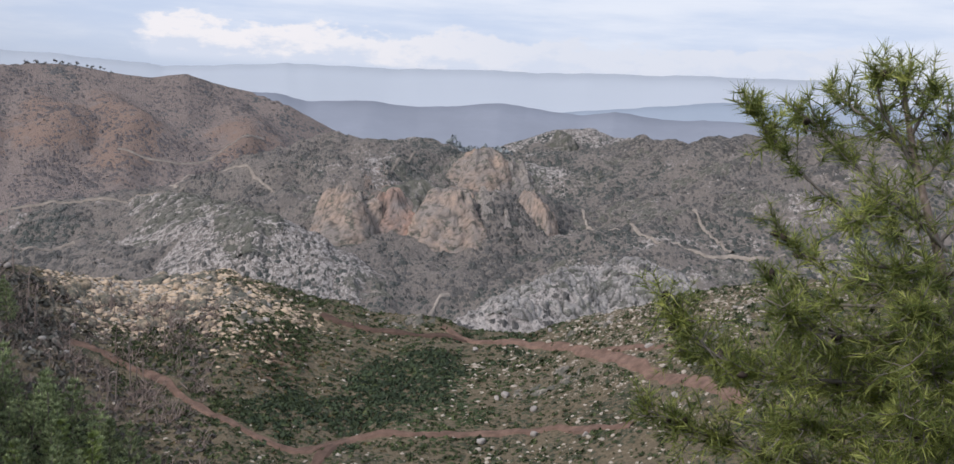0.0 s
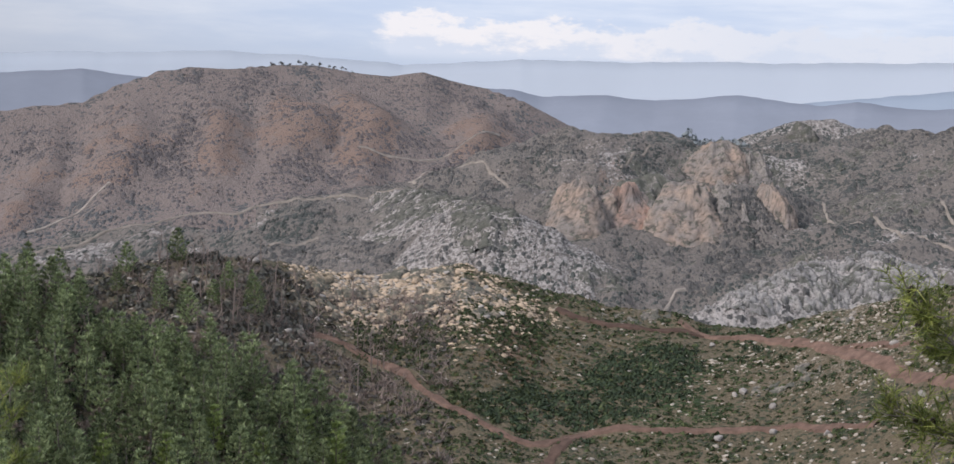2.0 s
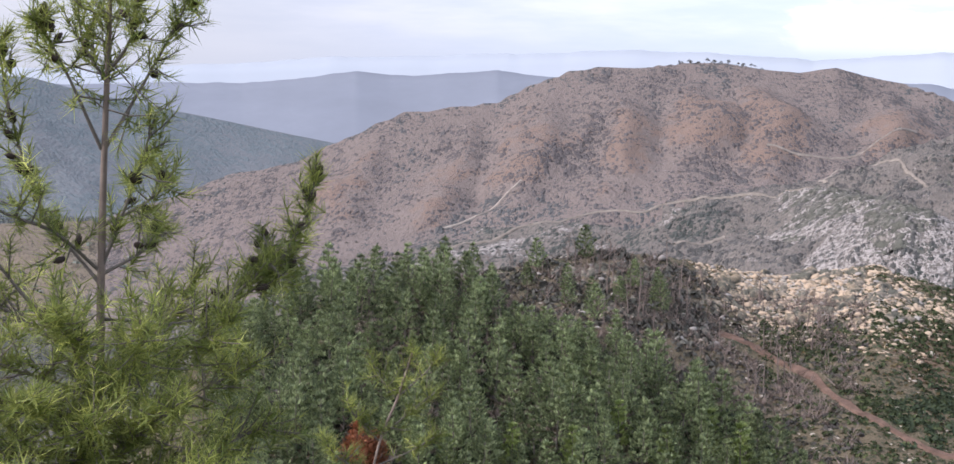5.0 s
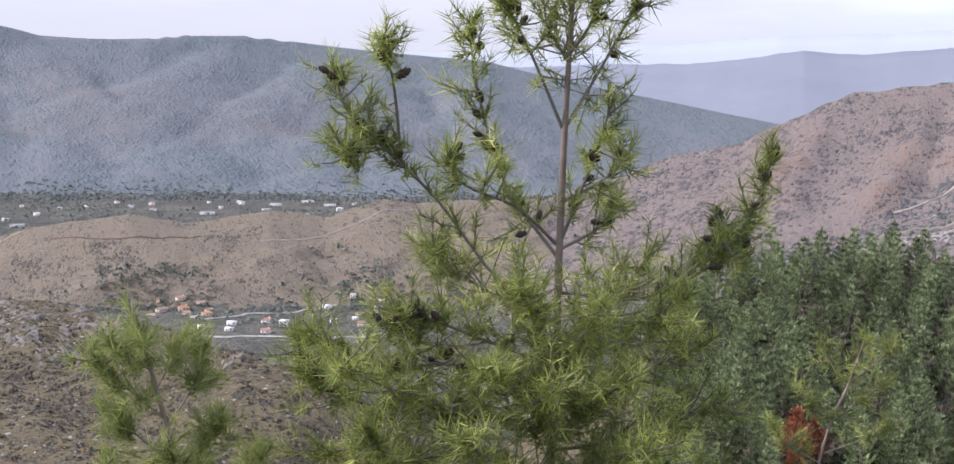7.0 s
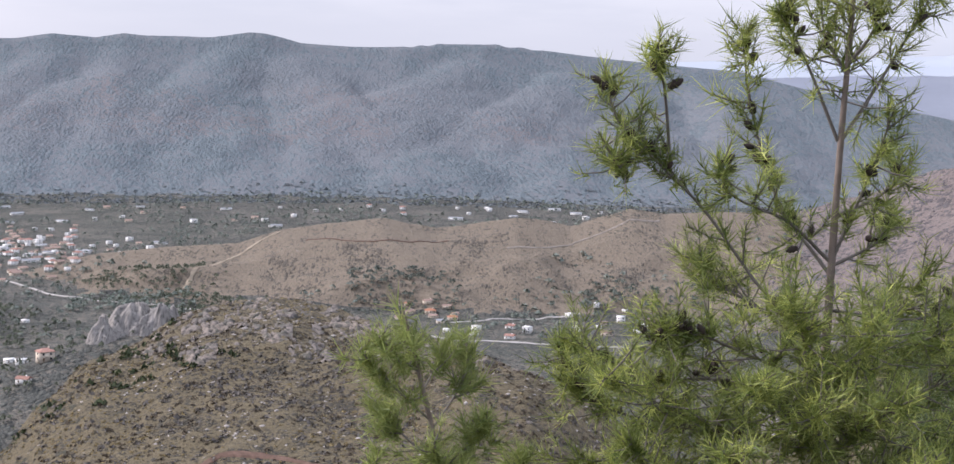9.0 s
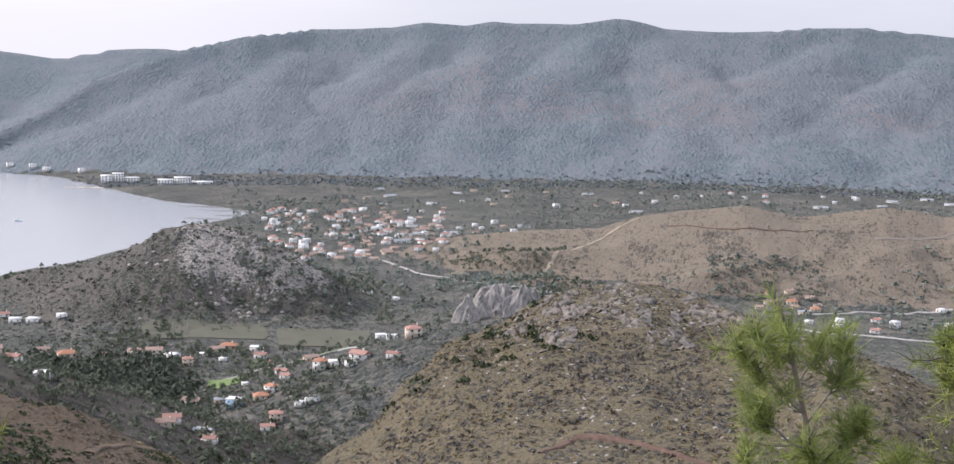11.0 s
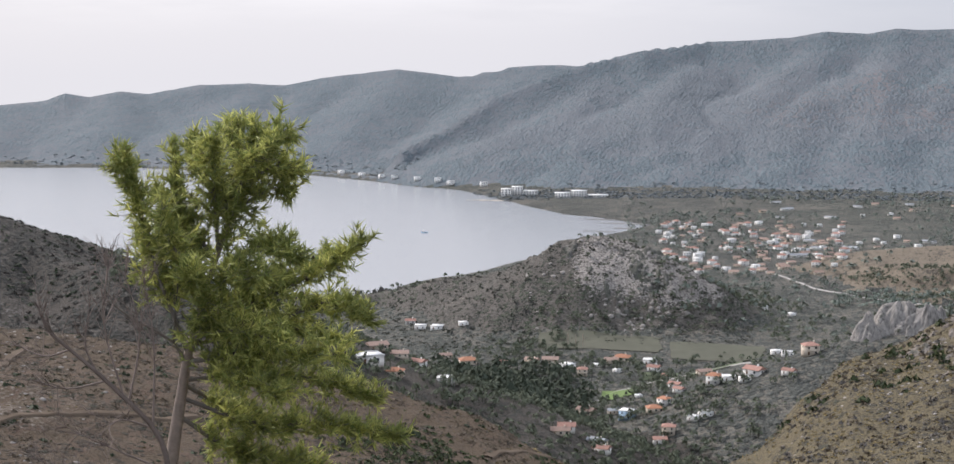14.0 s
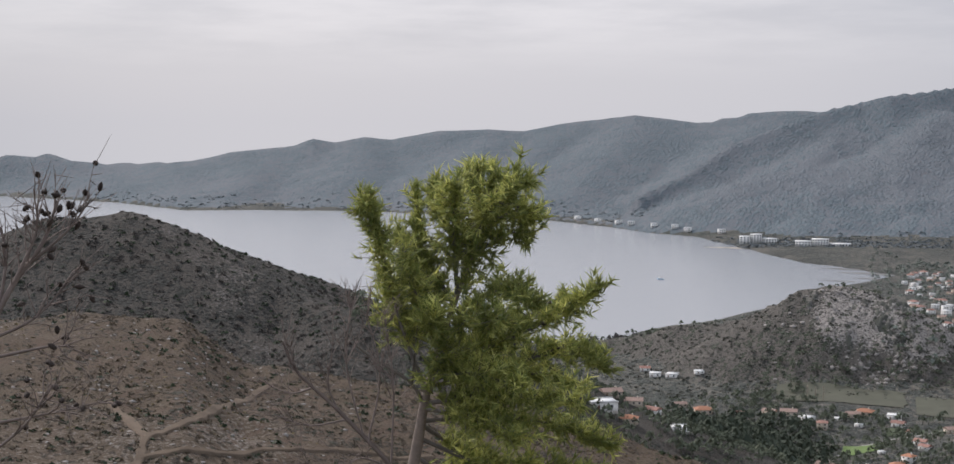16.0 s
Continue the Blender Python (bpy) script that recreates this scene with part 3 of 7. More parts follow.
    soil = np.where(k == 6, 0.2 + 0.22 * patch(5.5, 9.5, 215, 265) + 0.25 * patch(8, 16, 250, 290), soil)
    return x, y, z, k, np.clip(np.stack([rock, green, soil], -1), 0, 1)


def steps():
    fine = np.arange(-21, 113, 0.14)
    coarse = np.arange(113, 339, 3.0)
    turns = np.concatenate([fine, coarse, [339.0]])
    fars = [0.05, 0.7, 1.5]
    while fars[-1] < 4960:
        r = fars[-1]
        fars.append(r * (1.15 if r < 110 else 1.03 if r < 165 else 1.0076 if r < 460 else 1.0085 if r < 1500 else 1.0095 if r < 2200 else 1.0065 if r < 3300 else 1.012))
    return turns, np.array(fars)


def mesh_object(name, verts, faces, material, smooth=True):
    me = bpy.data.meshes.new(name)
    me.from_pydata(verts, [], faces)
    me.materials.append(material)
    if smooth:
        me.polygons.foreach_set("use_smooth", np.ones(len(me.polygons), bool))
    me.update()
    return new(name, me)


def grid_object(name, pts, quads, cover, material):
    """A large quad mesh from arrays, keeping only the points that it uses."""
    used = np.unique(quads)
    index = np.zeros(len(pts), np.int64)
    index[used] = np.arange(len(used))
    quads = index[quads]
    me = bpy.data.meshes.new(name)
    me.vertices.add(len(used))
    me.vertices.foreach_set("co", pts[used].astype(np.float32).ravel())
    me.loops.add(quads.size)
    me.loops.foreach_set("vertex_index", quads.astype(np.int32).ravel())
    me.polygons.add(len(quads))
    me.polygons.foreach_set("loop_start", np.arange(0, quads.size, 4, dtype=np.int32))
    me.polygons.foreach_set("use_smooth", np.ones(len(quads), bool))
    me.materials.append(material)
    att = me.attributes.new("cover", "FLOAT_COLOR", "POINT")
    att.data.foreach_set("color", np.concatenate([cover[used], np.ones((len(used), 1))], 1).astype(np.float32).ravel())
    me.update(calc_edges=True)
    me.validate()
    return new(name, me)


TURNS, FARS = steps()
tt, ff = np.meshgrid(TURNS, FARS)
tt_wrapped = np.where(tt > 180, np.maximum(tt - 360, -21.0) * 1.0, tt)
gx, gy, gz, gk, gcover = land(tt_wrapped, ff)
aa = np.radians(tt)
gx, gy = -np.sin(aa) * ff, np.cos(aa) * ff
rows_n, cols_n = tt.shape
pts_all = np.stack([gx, gy, gz], -1).reshape(-1, 3)
ids = np.arange(rows_n * cols_n).reshape(rows_n, cols_n)
quads_all = np.stack([ids[:-1, 1:], ids[:-1, :-1], ids[1:, :-1], ids[1:, 1:]], -1).reshape(-1, 4)
kind_all = gk[:-1, :-1].reshape(-1)
LOOKS = {
    "ground": (VALLEY, "green valley floor of fields and scrub running down to a bay"),
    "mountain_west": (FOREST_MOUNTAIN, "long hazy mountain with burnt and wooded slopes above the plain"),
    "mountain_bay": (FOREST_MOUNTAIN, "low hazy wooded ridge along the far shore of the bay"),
    "hill_burnt": (BURNT, "large brown fire-scarred hill with gullies and dirt tracks"),
    "upland": (MIDLAND, "grey rocky upland with burnt scrub and pale crags"),
    "hills_low": (LOW_DRY, "low smooth brown hills with dry grass beside the village"),
    "ridge_near": (NEAR_SLOPE, "rocky scrub-covered ridge with red dirt tracks and pines"),
    "spur": (SPUR_SLOPE, "brown rocky hillside spur with dry grass and burnt bushes"),
    "mound": (DULL_SLOPE, "dull brown slope with pale stones and dirt tracks"),
    "hill_dark": (DARK_SLOPE, "dark scrub-covered hill above the bay"),
    "hill_rock": (ROCK_SLOPE, "rugged rocky hill standing between village and bay"),
    "hillside": (NEAR_SLOPE, "steep scrubby hillside falling away below the lookout"),
    "dome_rock": (MIDLAND, "pale grey fissured limestone dome"),
}
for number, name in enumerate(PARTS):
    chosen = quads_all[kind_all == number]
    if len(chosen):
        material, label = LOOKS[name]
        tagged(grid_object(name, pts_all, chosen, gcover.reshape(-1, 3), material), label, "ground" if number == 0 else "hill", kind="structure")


def ground_at(turn, far):
    """Height of the built ground at a place."""
    t = np.clip((np.asarray(turn, float) + 21) / 0.14, 0, 956.0)
    r = np.interp(far, FARS, np.arange(len(FARS)))
    i, j = np.floor(r).astype(int).clip(0, rows_n - 2), np.floor(t).astype(int)
    u, v = r - i, t - j
    return (gz[i, j] * (1 - u) + gz[i + 1, j] * u) * (1 - v) + (gz[i, j + 1] * (1 - u) + gz[i + 1, j + 1] * u) * v


# the bay
water, n, l, b = shader("bay_water", 0.22)
# pale base colour, with the haze over the bay put into it
b.inputs["Base Color"].default_value = (0.27, 0.28, 0.29, 1)
b.inputs["Specular IOR Level"].default_value = 0.8
geo = n.new("ShaderNodeNewGeometry").outputs["Position"]
bumped(n, l, b, noise_node(n, l, 0.12, 5, 0.65, geo), 0.25, 0.8)
sea = mesh_object("bay_water", [(-4930, -2500, 0), (-300, -2500, 0), (-300, 2600, 0), (-4930, 2600, 0)], [(0, 1, 2, 3)], water, False)
tagged(sea, "calm silver-grey water of a wide bay", "water", kind="structure")

# ---- building tools ----


def mesh_from(name, verts, faces, material, smooth=False):
    """A mesh of triangles or quads from arrays."""
    verts, faces = np.asarray(verts, np.float32).reshape(-1, 3), np.asarray(faces, np.int32)
    me = bpy.data.meshes.new(name)
    side = faces.shape[1]
    me.vertices.add(len(verts))
    me.vertices.foreach_set("co", verts.ravel())
    me.loops.add(faces.size)
    me.loops.foreach_set("vertex_index", faces.ravel())
    me.polygons.add(len(faces))
    me.polygons.foreach_set("loop_start", np.arange(0, faces.size, side, dtype=np.int32))
    if smooth:
        me.polygons.foreach_set("use_smooth", np.ones(len(faces), bool))
    me.materials.append(material)
    me.update(calc_edges=True)
    return me


def part(name, me, parent, label=""):
    ob = new(name, me)
    ob.parent = parent
    return tagged(ob, label)


def thing(name, where, label, category, group=""):
    ob = new(name)
    ob.matrix_world = where
    ob.empty_display_size = 0.2
    return tagged(ob, label, category, group)


def tube(points, radii, sides=6):
    """Vertices and quads of a tapering tube through points."""
    p, vs, fs = np.asarray(points, float), [], []
    for i in range(len(p)):
        d = p[min(i + 1, len(p) - 1)] - p[max(i - 1, 0)]
        d = d / (np.linalg.norm(d) + 1e-9)
        u = np.cross(d, (0.31, 0.77, 0.2) if abs(d[2]) > 0.8 else (0, 0, 1))
        u = u / (np.linalg.norm(u) + 1e-9)
        v = np.cross(d, u)
        for k in range(sides):
            a = 2 * math.pi * k / sides
            vs.append(p[i] + radii[i] * (math.cos(a) * u + math.sin(a) * v))
    for i in range(len(p) - 1):
        for k in range(sides):
            j = (k + 1) % sides
            fs.append((i * sides + k, i * sides + j, (i + 1) * sides + j, (i + 1) * sides + k))
    return np.array(vs), np.array(fs)


def joined(pieces):
    """One set of vertices and faces out of several."""
    vs, fs, n = [], [], 0
    for v, f in pieces:
        vs.append(v)
        fs.append(f + n)
        n += len(v)
    return np.concatenate(vs), np.concatenate(fs)


def smooth_line(points, cuts=4):
    """Points along a smooth curve through the given ones."""
    p = np.asarray(points, float)
    q = np.concatenate([[2 * p[0] - p[1]], p, [2 * p[-1] - p[-2]]])
    out = []
    for i in range(1, len(q) - 2):
        for t in np.arange(cuts) / cuts:
            out.append(0.5 * (2 * q[i] + (q[i + 1] - q[i - 1]) * t + (2 * q[i - 1] - 5 * q[i] + 4 * q[i + 1] - q[i + 2]) * t * t + (3 * q[i] - q[i - 1] - 3 * q[i + 1] + q[i + 2]) * t ** 3))
    out.append(p[-1])
    return np.array(out)


def turned_to(directions):
    """Turns that take z to each direction, as rows of matrices."""
    d = directions / np.linalg.norm(directions, axis=1, keepdims=True)
    ref = np.where(np.abs(d[:, 2:3]) > 0.9, np.array([[1.0, 0, 0]]), np.array([[0, 0, 1.0]]))
    u = np.cross(ref, d)
    u /= np.linalg.norm(u, axis=1, keepdims=True)
    return np.stack([u, np.cross(d, u), d], -1)


def leafy(name, two, rough=0.6, through_light=0.3, clump=1.3, depth=0.55):
    """Foliage between two colours, differing from sprig to sprig, and letting some light through."""
    m, n, l, b = shader(name, rough)
    geo = n.new("ShaderNodeNewGeometry")
    each = ramp(n, l, geo.outputs["Random Per Island"], (0.0, two[0]), (1.0, two[1]))
    # darker clumps vary the tone, and paint in some shade between the sprigs
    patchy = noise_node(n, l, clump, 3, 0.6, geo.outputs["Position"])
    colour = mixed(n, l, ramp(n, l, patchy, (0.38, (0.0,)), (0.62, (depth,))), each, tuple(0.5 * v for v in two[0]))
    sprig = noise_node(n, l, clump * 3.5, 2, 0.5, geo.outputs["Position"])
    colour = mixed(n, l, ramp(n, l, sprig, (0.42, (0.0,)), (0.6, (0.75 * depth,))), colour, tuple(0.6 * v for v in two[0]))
    vary = n.new("ShaderNodeMapRange")
    vary.inputs[3].default_value, vary.inputs[4].default_value = 0.72, 1.25
    l.new(n.new("ShaderNodeObjectInfo").outputs["Random"], vary.inputs[0])
    shift = n.new("ShaderNodeHueSaturation")
    l.new(vary.outputs[0], shift.inputs["Value"])
    l.new(colour, shift.inputs["Color"])
    colour = shift.outputs[0]
    l.new(colour, b.inputs["Base Color"])
    if through_light:
        t = n.new("ShaderNodeBsdfTranslucent")
        l.new(colour, t.inputs[0])
        mix = n.new("ShaderNodeMixShader")
        mix.inputs[0].default_value = through_light
        l.new(b.outputs[0], mix.inputs[1])
        l.new(t.outputs[0], mix.inputs[2])
        l.new(mix.outputs[0], n["Material Output"].inputs[0])
    return m


BARK = simple("pine_bark", (0.22, 0.175, 0.145), 0.9, 0.35, 9.0)
TWIG_BARK = simple("grey_bark", (0.17, 0.15, 0.13), 0.9, 0.3, 9.0)
DEAD_WOOD = simple("dead_wood", (0.195, 0.155, 0.135), 0.9, 0.3, 6.0)
CONE_SCALES = simple("cone_scales", (0.055, 0.042, 0.035), 0.8, 0.4, 60.0)
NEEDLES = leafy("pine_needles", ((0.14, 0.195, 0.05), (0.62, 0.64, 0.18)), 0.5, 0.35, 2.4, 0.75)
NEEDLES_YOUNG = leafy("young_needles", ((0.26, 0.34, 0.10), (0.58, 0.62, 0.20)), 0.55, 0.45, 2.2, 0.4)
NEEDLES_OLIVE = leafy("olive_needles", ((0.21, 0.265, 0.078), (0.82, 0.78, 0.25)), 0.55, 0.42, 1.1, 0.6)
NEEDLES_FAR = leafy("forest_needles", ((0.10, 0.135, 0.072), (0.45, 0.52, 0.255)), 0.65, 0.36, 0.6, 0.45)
NEEDLES_RED = leafy("dying_needles", ((0.25, 0.1, 0.055), (0.5, 0.21, 0.105)), 0.8, 0.2)


def tuft(rng, count, length, width, wide=1.2):
    """A brush of needles round a twig's end, which points up z: triangles of three corners."""
    out = np.zeros((count, 3, 3))
    for i in range(count):
        a, lean = rng.uniform(0, 2 * math.pi), rng.uniform(0.25, wide)
        z0 = -rng.uniform(0, 0.9) * length
        d = np.array((math.cos(a) * math.sin(lean), math.sin(a) * math.sin(lean), math.cos(lean)))
        s = np.cross(d, rng.normal(size=3))
        s *= 0.5 * width / np.linalg.norm(s)
        foot = np.array((0, 0, z0))
        long = length * rng.uniform(0.75, 1.15)
        out[i] = foot - s, foot + s, foot + d * long + np.array((0, 0, -0.1 * long))
    return out


def cone_mesh():
    """An open pine cone: rings of scales round a spindle."""
    vs, fs, rings, sides = [], [], 8, 9
    for i in range(rings):
        u = i / (rings - 1)
        r = 0.024 * math.sin(math.pi * (0.12 + 0.83 * u)) ** 0.8 * (1.15 if i % 2 else 0.9)
        for k in range(sides):
            a = 2 * math.pi * (k + 0.5 * (i % 2)) / sides
            vs.append((r * math.cos(a), r * math.sin(a), 0.085 * u))
    for i in range(rings - 1):
        for k in range(sides):
            j = (k + 1) % sides
            fs.append((i * sides + k, i * sides + j, (i + 1) * sides + j, (i + 1) * sides + k))
    return mesh_from("cone", vs, fs, CONE_SCALES)


CONE = cone_mesh()


def near_pine(name, where, trunk, limbs, label, seed, thick, tufts, needle, width, per_tuft, cones, twig=0.35, dead=0, leaves=None, thick_limbs=(), open_side=(-99, 0)):
    """A pine with its trunk, limbs, twigs, needles and cones."""
    rng = np.random.RandomState(seed)
    root = thing(name, where, label, "pine tree")
    line = smooth_line(trunk)
    radii = np.linspace(thick, 0.012, len(line))
    part("trunk", mesh_from("trunk", *tube(line, radii, 8), BARK, True), root, "grey-brown fissured trunk")
    protos = [tuft(rng, per_tuft, needle, width) for _ in range(7)]
    spots, ways, cone_spots = [], [], []
    lines = [(smooth_line(l), thick * 0.3) for l in limbs]
    lines.append((line[int(len(line) * 0.72):], 0.0))
    for number, (path, girth) in enumerate(lines):
        long = np.linalg.norm(np.diff(path, axis=0), axis=1).sum()
        wood = []
        if girth:
            g = max(0.008, min(girth, 0.02 * long + 0.006))
            wood.append(tube(path, np.linspace(g, 0.005, len(path)), 5))
        bare = number < dead
        for k in range(max(3, int(tufts * long * (0.2 if bare else 1.9 if number in thick_limbs else 1.0)))):
            u = rng.uniform(0.18, 1.0)
            i = min(int(u * (len(path) - 1)), len(path) - 2)
            p = path[i] + (path[i + 1] - path[i]) * rng.uniform()
            along_limb = path[i + 1] - path[i]
            along_limb = along_limb / (np.linalg.norm(along_limb) + 1e-9)
            d = along_limb * rng.uniform(0.2, 0.9) + rng.normal(size=3) * 0.75 + np.array((0, 0, rng.uniform(0.0, 0.6)))
            d /= np.linalg.norm(d)
            reach = twig * rng.uniform(0.25, 1.0) * (1.15 - 0.6 * u) * (1.0 if number in thick_limbs or not thick_limbs else 0.7)
            end = p + d * reach
            mid = p + d * reach * 0.5 + np.array((0, 0, -0.06 * reach))
            wood.append(tube([p, mid, end], [0.006, 0.005, 0.003], 4))
            if not bare and not (end[0] < open_side[0] and end[2] < open_side[1]):
                spots.append(end)
                ways.append(d + np.array((0, 0, 0.35)))
                if rng.uniform() < 0.75:
                    spots.append(mid)
                    ways.append(d + rng.normal(size=3) * 0.4 + np.array((0, 0, 0.3)))
            if rng.uniform() < cones:
                cone_spots.append((p + d * reach * 0.2 + rng.normal(size=3) * 0.02, d + rng.normal(size=3) * 0.6))
        if not bare and girth:
            spots.append(path[-1])
            ways.append(path[-1] - path[-2] + np.array((0, 0, 0.02)))
        part("limb", mesh_from("limb", *joined(wood), TWIG_BARK), root)
    spots, ways = np.array(spots), np.array(ways)
    turns = turned_to(ways)
    sizes = rng.uniform(0.75, 1.2, len(spots))
    tris = []
    for k, proto in enumerate(protos):
        mine = np.arange(k, len(spots), len(protos))
        tris.append((np.einsum("nij,mcj->nmci", turns[mine], proto) * sizes[mine][:, None, None, None] + spots[mine][:, None, None, :]).reshape(-1, 3))
    vs = np.concatenate(tris)
    part("crown", mesh_from("crown", vs, np.arange(len(vs)).reshape(-1, 3), leaves or NEEDLES), root, "bright green long-needled foliage")
    for p, d in cone_spots[:130]:
        c = part("cone", CONE, root)
        m = Matrix(turned_to(np.array([d]))[0].tolist()).to_4x4()
        c.matrix_basis = Matrix.Translation(p.tolist()) @ m @ Matrix.Scale(rng.uniform(0.75, 1.25), 4)
    return root


def upright(turn, far):
    """Foot of a tree that faces the lookout."""
    return Matrix.Translation(spot(turn, far, EYE - 1.6 - 0.3 * far)) @ pose(0, 0, 0, 0, 0, turn)


def bare_tree(name, where, trunk, limbs, label, seed, thick, twigs, reach, cones=0.0):
    """A dead tree: trunk, limbs and forking bare twigs."""
    rng = np.random.RandomState(seed)
    root = thing(name, where, label, "dead tree")
    line = smooth_line(trunk)
    part("trunk", mesh_from("trunk", *tube(line, np.linspace(thick, 0.012, len(line)), 7), DEAD_WOOD, True), root)
    for l in limbs + [trunk[len(trunk) // 2:]]:
        path = smooth_line(l)
        long = np.linalg.norm(np.diff(path, axis=0), axis=1).sum()
        wood = [tube(path, np.linspace(max(0.012, thick * 0.35), 0.005, len(path)), 5)]
        for k in range(int(twigs * long)):
            i = rng.randint(len(path) // 3, len(path) - 1)
            d = path[i + 1] - path[i]
            d = d / (np.linalg.norm(d) + 1e-9) + rng.normal(size=3) * 0.6 + np.array((0, 0, 0.35))
            d /= np.linalg.norm(d)
            a = path[i]
            r = reach * rng.uniform(0.3, 1.0)
            b, c = a + d * r * 0.5 + rng.normal(size=3) * 0.03 * r, a + d * r + rng.normal(size=3) * 0.08 * r
            wood.append(tube([a, b, c], [0.009, 0.006, 0.003], 3))
            for _ in range(3):
                e = b + (c - b) * rng.uniform()
                f = e + (d + rng.normal(size=3) * 0.6) * r * rng.uniform(0.2, 0.5)
                wood.append(tube([e, f], [0.005, 0.002], 3))
            if rng.uniform() < cones:
                o = part("cone", CONE, root)
                o.matrix_basis = Matrix.Translation(c.tolist()) @ pose(0, 0, 0, rng.uniform(0, 360), rng.uniform(0, 360), 0) @ Matrix.Scale(1.1, 4)
        part("limb", mesh_from("limb", *joined(wood), DEAD_WOOD), root)
    return root

# ---- pines by the lookout ----
# each stands upright in its own frame: to the right, away from the lookout, up from its foot
TRUNK_CENTRE = [(-0.08, -0.00, -0.22), (-0.07, -0.00, 0.85), (-0.06, -0.00, 1.85), (-0.04, -0.00, 2.68), (-0.03, -0.00, 3.32), (-0.01, -0.00, 4.12), (0.02, -0.00, 4.90), (0.03, -0.00, 5.33)]
LIMBS_CENTRE = []
LIMBS_CENTRE.append([(-0.12, -0.00, 2.96), (-0.42, -0.07, 3.08), (-0.82, -0.15, 3.60), (-1.13, -0.24, 3.91), (-1.39, -0.33, 4.18), (-1.48, -0.41, 4.52)])
LIMBS_CENTRE.append([(-1.07, -0.05, 3.83), (-1.11, -0.26, 4.38), (-1.17, -0.46, 4.64)])
LIMBS_CENTRE.append([(-1.31, -0.08, 4.06), (-1.35, -0.34, 3.87), (-1.47, -0.61, 4.11)])
LIMBS_CENTRE.append([(-0.05, -0.00, 3.24), (-0.40, 0.09, 3.71), (-0.59, 0.19, 4.31), (-0.67, 0.28, 4.79)])
LIMBS_CENTRE.append([(-0.03, -0.00, 4.08), (-0.25, -0.10, 4.58), (-0.43, -0.21, 4.92)])
LIMBS_CENTRE.append([(-0.01, -0.00, 4.08), (0.22, 0.06, 4.48), (0.45, 0.12, 4.91), (0.55, 0.18, 5.15)])
LIMBS_CENTRE.append([(-0.03, -0.00, 3.32), (0.19, -0.11, 3.93), (0.30, -0.21, 4.32)])
LIMBS_CENTRE.append([(-0.02, -0.00, 3.60), (0.28, 0.14, 3.76), (0.45, 0.28, 3.96)])
LIMBS_CENTRE.append([(-0.05, -0.00, 3.32), (-0.31, -0.17, 3.57), (-0.65, -0.35, 3.73), (-0.74, -0.52, 3.93)])
LIMBS_CENTRE.append([(-0.04, -0.00, 3.28), (0.26, 0.24, 3.43), (0.36, 0.49, 3.57)])
LIMBS_CENTRE.append([(0.00, -0.00, 4.51), (-0.14, 0.10, 4.75), (-0.18, 0.20, 5.07)])
LIMBS_CENTRE.append([(0.00, -0.00, 4.55), (0.15, -0.15, 4.78), (0.18, -0.30, 5.07)])
LIMBS_CENTRE.append([(-0.02, -0.00, 3.00), (0.50, 0.06, 2.96), (0.94, 0.10, 3.17), (1.15, 0.16, 3.40), (1.30, 0.22, 3.65), (1.37, 0.27, 3.92)])
LIMBS_CENTRE.append([(0.69, -0.03, 3.06), (0.97, 0.10, 3.28), (1.04, 0.25, 3.52)])
LIMBS_CENTRE.append([(1.03, -0.07, 3.35), (1.16, 0.17, 3.25), (1.29, 0.40, 3.47)])
LIMBS_CENTRE.append([(-0.07, -0.00, 2.31), (-0.65, -0.12, 2.52), (-1.19, -0.27, 2.54), (-1.64, -0.43, 2.79)])
LIMBS_CENTRE.append([(-0.06, -0.00, 2.10), (-0.74, 0.11, 2.14), (-1.49, 0.17, 2.23), (-1.82, 0.25, 2.59)])
LIMBS_CENTRE.append([(-0.07, -0.00, 2.51), (-0.49, -0.24, 2.71), (-0.94, -0.51, 2.90), (-1.13, -0.76, 2.78)])
LIMBS_CENTRE.append([(-0.06, -0.00, 2.68), (-0.43, 0.16, 2.93), (-0.77, 0.31, 3.11), (-0.95, 0.46, 3.25)])
LIMBS_CENTRE.append([(-0.06, -0.00, 2.68), (0.31, 0.29, 2.88), (0.57, 0.58, 3.15)])
LIMBS_CENTRE.append([(-0.05, -0.00, 2.51), (0.41, -0.26, 2.81), (0.76, -0.54, 3.06)])
LIMBS_CENTRE.append([(-0.07, -0.00, 2.27), (0.44, 0.13, 2.42), (0.97, 0.24, 2.66)])
LIMBS_CENTRE.append([(-0.06, -0.00, 1.94), (0.47, -0.12, 2.06), (1.00, -0.27, 2.35)])
LIMBS_CENTRE.append([(-0.08, -0.00, 1.69), (-0.65, 0.05, 1.82), (-1.23, 0.07, 1.89), (-1.64, 0.08, 1.87)])
LIMBS_CENTRE.append([(-0.07, -0.00, 1.48), (0.50, 0.08, 1.56), (1.07, 0.13, 1.77)])
LIMBS_CENTRE.append([(-0.07, -0.00, 1.27), (-0.71, -0.12, 1.46), (-1.42, -0.30, 1.61)])
LIMBS_CENTRE.append([(-0.06, -0.00, 2.43), (-0.17, -0.45, 2.83), (-0.25, -0.90, 3.16)])
